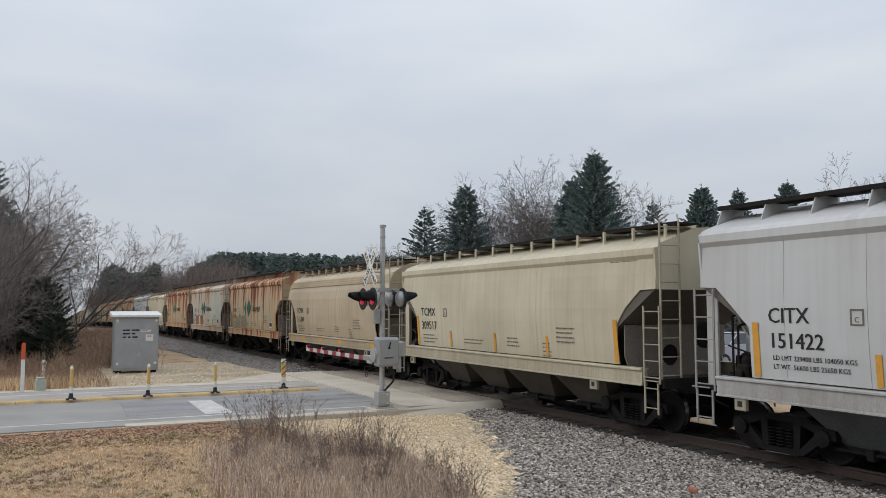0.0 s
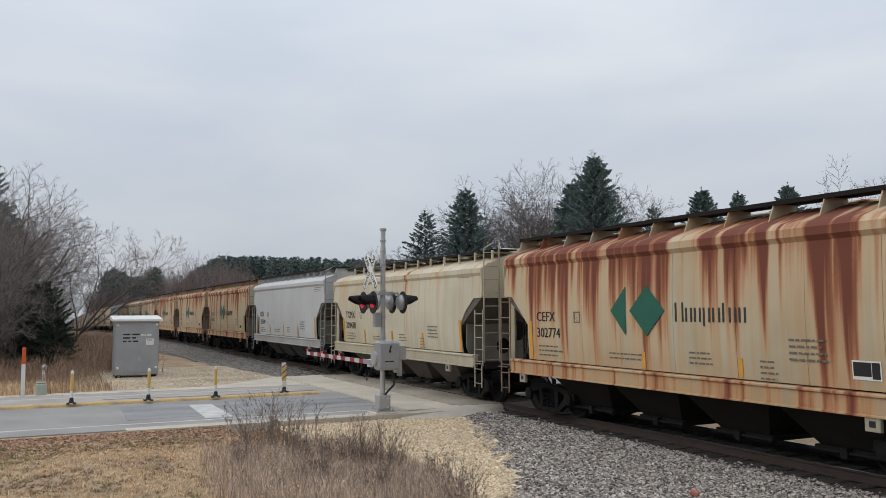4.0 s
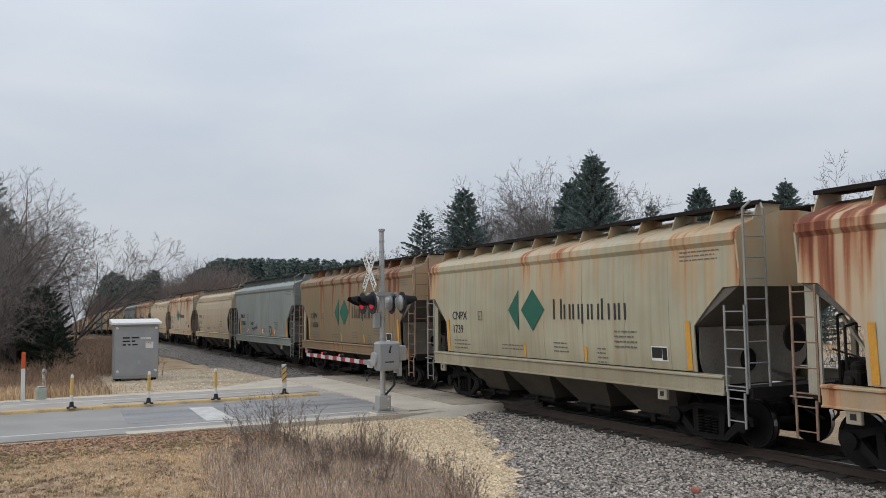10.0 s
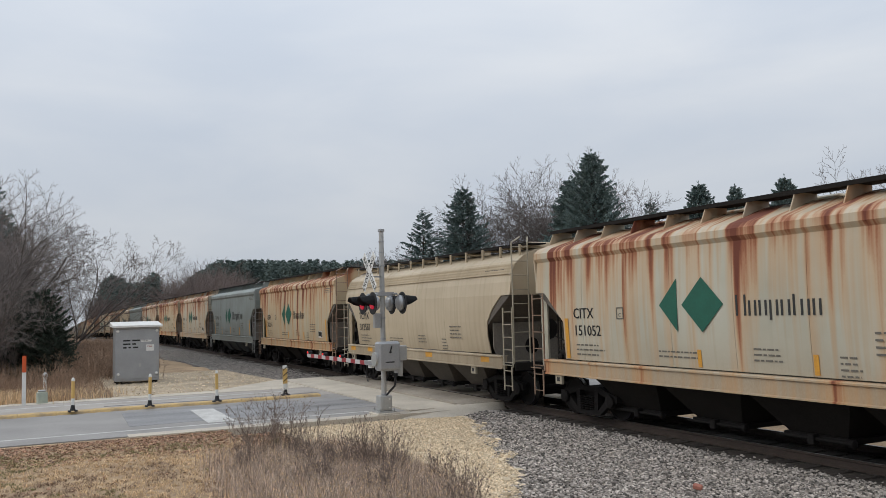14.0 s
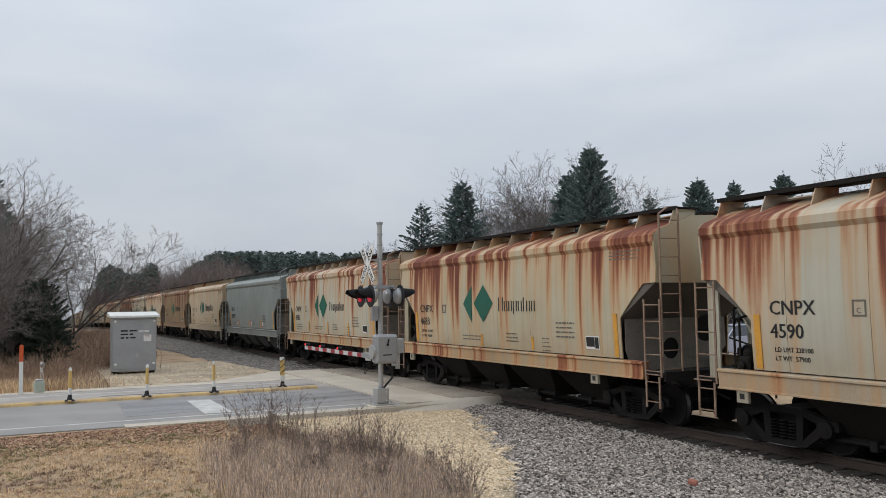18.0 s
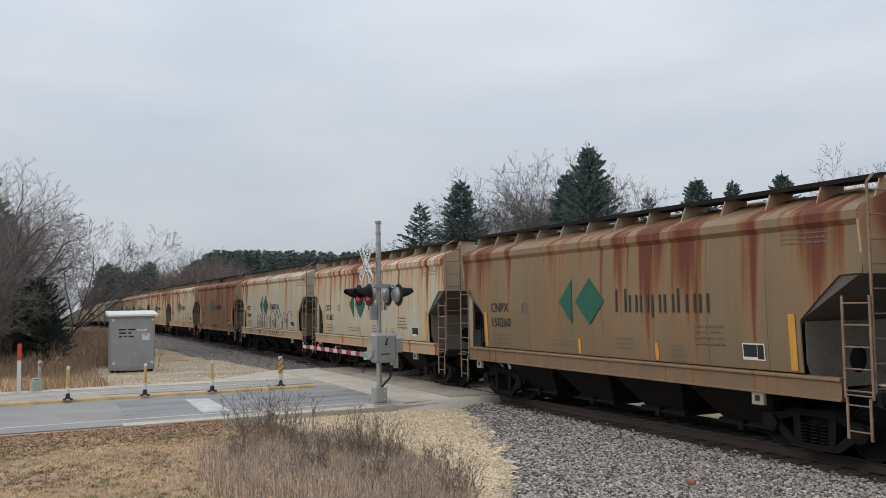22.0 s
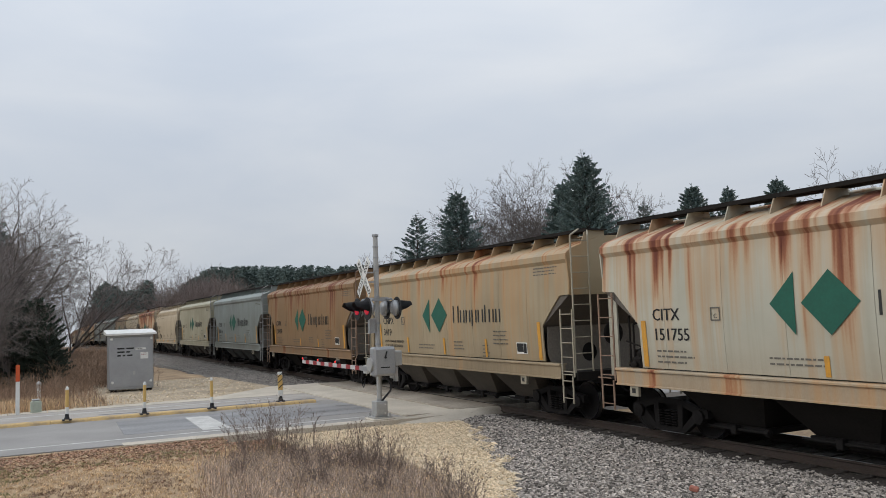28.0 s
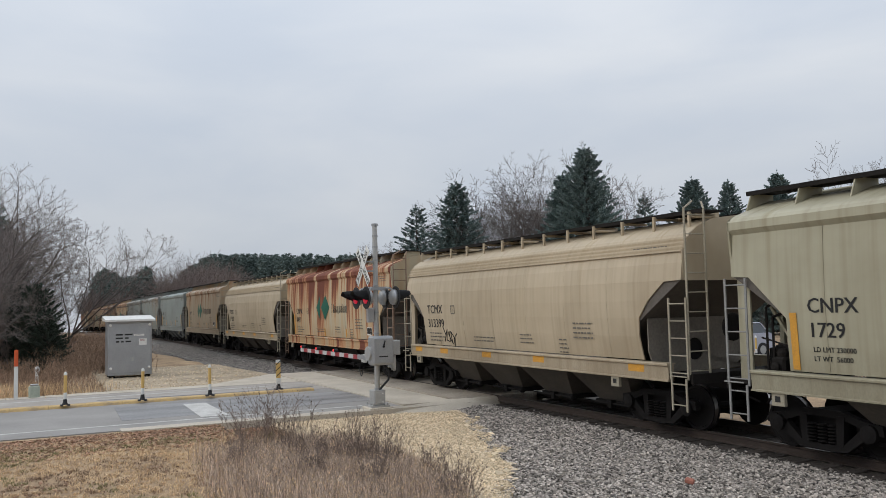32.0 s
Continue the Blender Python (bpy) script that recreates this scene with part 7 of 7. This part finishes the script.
while len(turf) < 62000:
    x, y = -9.0 - 11.5 * rnd.random(), rnd.uniform(-4.0, 7.2)
    if not free_ground(x, y):
        continue
    patch = noise.noise((x * 0.42, y * 0.42, 4)) + 0.6 * noise.noise((x * 1.5, y * 1.5, 8)) + 0.2 * rnd.gauss(0, 1)
    roadside = max(0.0, 1 - abs(x + 19.9) / 1.7)
    verdure = noise.noise((x * 0.6, y * 0.35, 12)) + 0.4 * noise.noise((x * 2.1, y * 2.1, 5)) + 0.45 * math.exp(-((x + 18.0) / 0.9) ** 2)
    if rnd.random() < 0.85 * roadside:
        if rnd.random() < 0.8:
            litter.append((x, y, ground_z(x, y) + 0.015))
        continue
    bunch = turf if patch > -0.12 else russet if patch > -0.42 else None
    if verdure > 0.20 and rnd.random() < 0.6:
        bunch = green
    if bunch is None:
        if rnd.random() < 0.6:
            litter.append((x, y, ground_z(x, y) + rnd.uniform(0.01, 0.03)))
        continue
    for _ in range(rnd.randint(5, 16)):
        xa, yb = x + rnd.gauss(0, 0.035), y + rnd.gauss(0, 0.035)
        bunch.append((xa, yb, ground_z(xa, yb)))
litter += [(x, y, ground_z(x, y) + 0.02) for x, y in ((-20.35 + 2.6 * rnd.random() ** 1.6, rnd.uniform(-4, 5.4)) for _ in range(5200))]
blades("dry_turf", turf, M_STRAW, "short dry straw-coloured grass beside the road", 7, 0.048, 0.011, 2.0)
blades("russet_turf", russet, M_RUSSET, "short russet dead grass in patches", 27, 0.05, 0.011, 1.8)
blades("green_turf", green, M_GREENGRASS, "tufts of dull green winter grass", 28, 0.05, 0.012, 1.5)
rubble("leaf_litter", litter, 0.042, M_LEAF, "brown fallen leaves lying in the grass", 29, 0.3, "leaves")
while len(weeds) < 34000:
    x, y = rnd.uniform(-17.5, -8.6), rnd.uniform(0.5, 7.4)
    w = 1.0 - abs((y - (4.9 + (x + 12) * -0.10)) / 2.6)
    if free_ground(x, y) and rnd.random() < w and x > -16.8 + 0.6 * noise.noise((y, x, 3)):
        weeds.append((x, y, ground_z(x, y)))
blades("tall_weeds", weeds, M_WEED, "tall grey-brown dead weeds", 8, 0.34, 0.009, 0.55)
blades("dark_weeds", rnd.sample(weeds, 9000), M_STEM, "dark dead weed stalks among paler ones", 18, 0.40, 0.006, 0.35)
rubble("weed_fluff", [(x + rnd.gauss(0, 0.05), y + rnd.gauss(0, 0.05), z + rnd.uniform(0.12, 0.36)) for x, y, z in rnd.sample(weeds, 7000)], 0.016, M_STRAW, "pale dry seed heads on the weeds", 19, 1.0, "weeds")
blades("verge_grass", [(rnd.uniform(-50, -31.5), rnd.uniform(-9, 2.6), -0.2) for _ in range(12000)], M_RUSSET, "russet dead weeds at the thicket edge", 9, 0.42, 0.016, 0.5)
blades("verge_straw", [(-32.6 + rnd.gauss(0, 0.8), -1.2 + rnd.gauss(0, 1.6), -0.2) for _ in range(4200)], M_STRAW, "tan dry grass round the marker post", 10, 0.42, 0.016, 0.45)


def weed_shrub(x, y, height, stems, seed, label):
    """A clump of bare weed stems with seed heads."""
    r = random.Random(seed)
    segs, heads = [], []
    for _ in range(stems):
        p = Vector((r.gauss(0, 0.16), r.gauss(0, 0.16), -0.03))
        d = Vector((r.gauss(0, 0.22), r.gauss(0, 0.22), 1)).normalized()
        h = height * r.uniform(0.55, 1.1)
        for i in range(4):
            e = p + d * h / 4
            segs.append((p[:], e[:], 0.0048 - 0.0008 * i, 0.004 - 0.0007 * i))
            if i > 0:
                for _ in range(3):
                    s = (d + Vector((r.gauss(0, 0.5), r.gauss(0, 0.5), 0.1))).normalized()
                    f = e + s * h * r.uniform(0.10, 0.26)
                    segs.append((e[:], f[:], 0.0028, 0.0018))
                    if r.random() < 0.35:
                        heads.append(f)
            d = (d + Vector((r.gauss(0, 0.12), r.gauss(0, 0.12), 0))).normalized()
            p = e
    top = empty("weed_shrub", pose(x, y, ground_z(x, y)), label, "shrub", "bare weed shrubs")
    tagged(link("stem_clump", twig_mesh("stem_clump", segs, M_STEM), None, top), kind="stuff")
    bm = bmesh.new()
    for c in heads:
        bmesh.ops.create_icosphere(bm, subdivisions=1, radius=0.012, matrix=Matrix.Translation(c))
    tagged(part("seed_spray", bm, M_STEM, top, "dark dry seed heads"), kind="stuff")


SHRUB = "leafless dark-stemmed weed clump in dry grass"
for i, (x, y, h, s) in enumerate(((-16.4, 4.35, 1.15, 46), (-16.1, 4.75, 1.0, 30), (-16.9, 4.0, 0.95, 26), (-13.9, 5.3, 0.95, 50), (-13.6, 5.65, 0.85, 34), (-14.3, 5.0, 0.8, 26),
                                  (-12.4, 6.1, 0.6, 30), (-11.3, 5.9, 0.55, 30), (-10.6, 5.5, 0.6, 26), (-15.2, 3.4, 0.7, 26), (-13.2, 4.2, 0.6, 30), (-12.0, 4.9, 0.65, 30), (-15.0, 4.6, 0.7, 30))):
    weed_shrub(x, y, h, s, 100 + i, SHRUB)


# ---- what moves ----
PITCH = 14.347
# small unevenness of the train's run, second by second
DRIFT = (0.24, 0.26, -0.11, 0.0, -0.03, -0.07, -0.10, -0.35, -0.13, 0.0, -0.28, -0.16, 0.11, -0.26, -0.01, 0.05, 0.1, 0.16, 0.34, 0.0, 0.18, 0.32, 0.02, 0.23, -0.17, 0.05, 0.03, 0.02, 0.01, 0.14, -0.30, -0.11, -0.05)


def train_x(index, t):
    return -5.65 + 16.2093 * t - 0.01494 * t * t - PITCH * index


def motions():
    for car, index, spec in cars:
        rows = []
        for t in range(0, 33):
            x = train_x(index, t) + DRIFT[t]
            tilt = math.degrees(math.atan2(rail_z(x + 5) - rail_z(x - 5), 10))
            rows.append((t, pose(x, TRACK_Y, rail_z(x), 0, -tilt, 0)))
        walk(car, rows)
        spin = [t / 30 for t in range(0, 961) if -44 < train_x(index, t / 30) < -2]
        if len(spin) < 3:
            continue
        x0 = train_x(index, spin[0])
        for wheel in [o for o in car.children_recursive if o.name.startswith("wheelset")]:
            at = wheel.location.copy()
            keys = [(t, pose(*at, 0, math.degrees((train_x(index, t) - x0) / WHEEL_R), 0)) for t in spin]
            if spin[0] > 0:
                keys.insert(0, (0, keys[0][1]))
            if spin[-1] < 32:
                keys.append((32, keys[-1][1]))
            walk(wheel, keys)


motions()
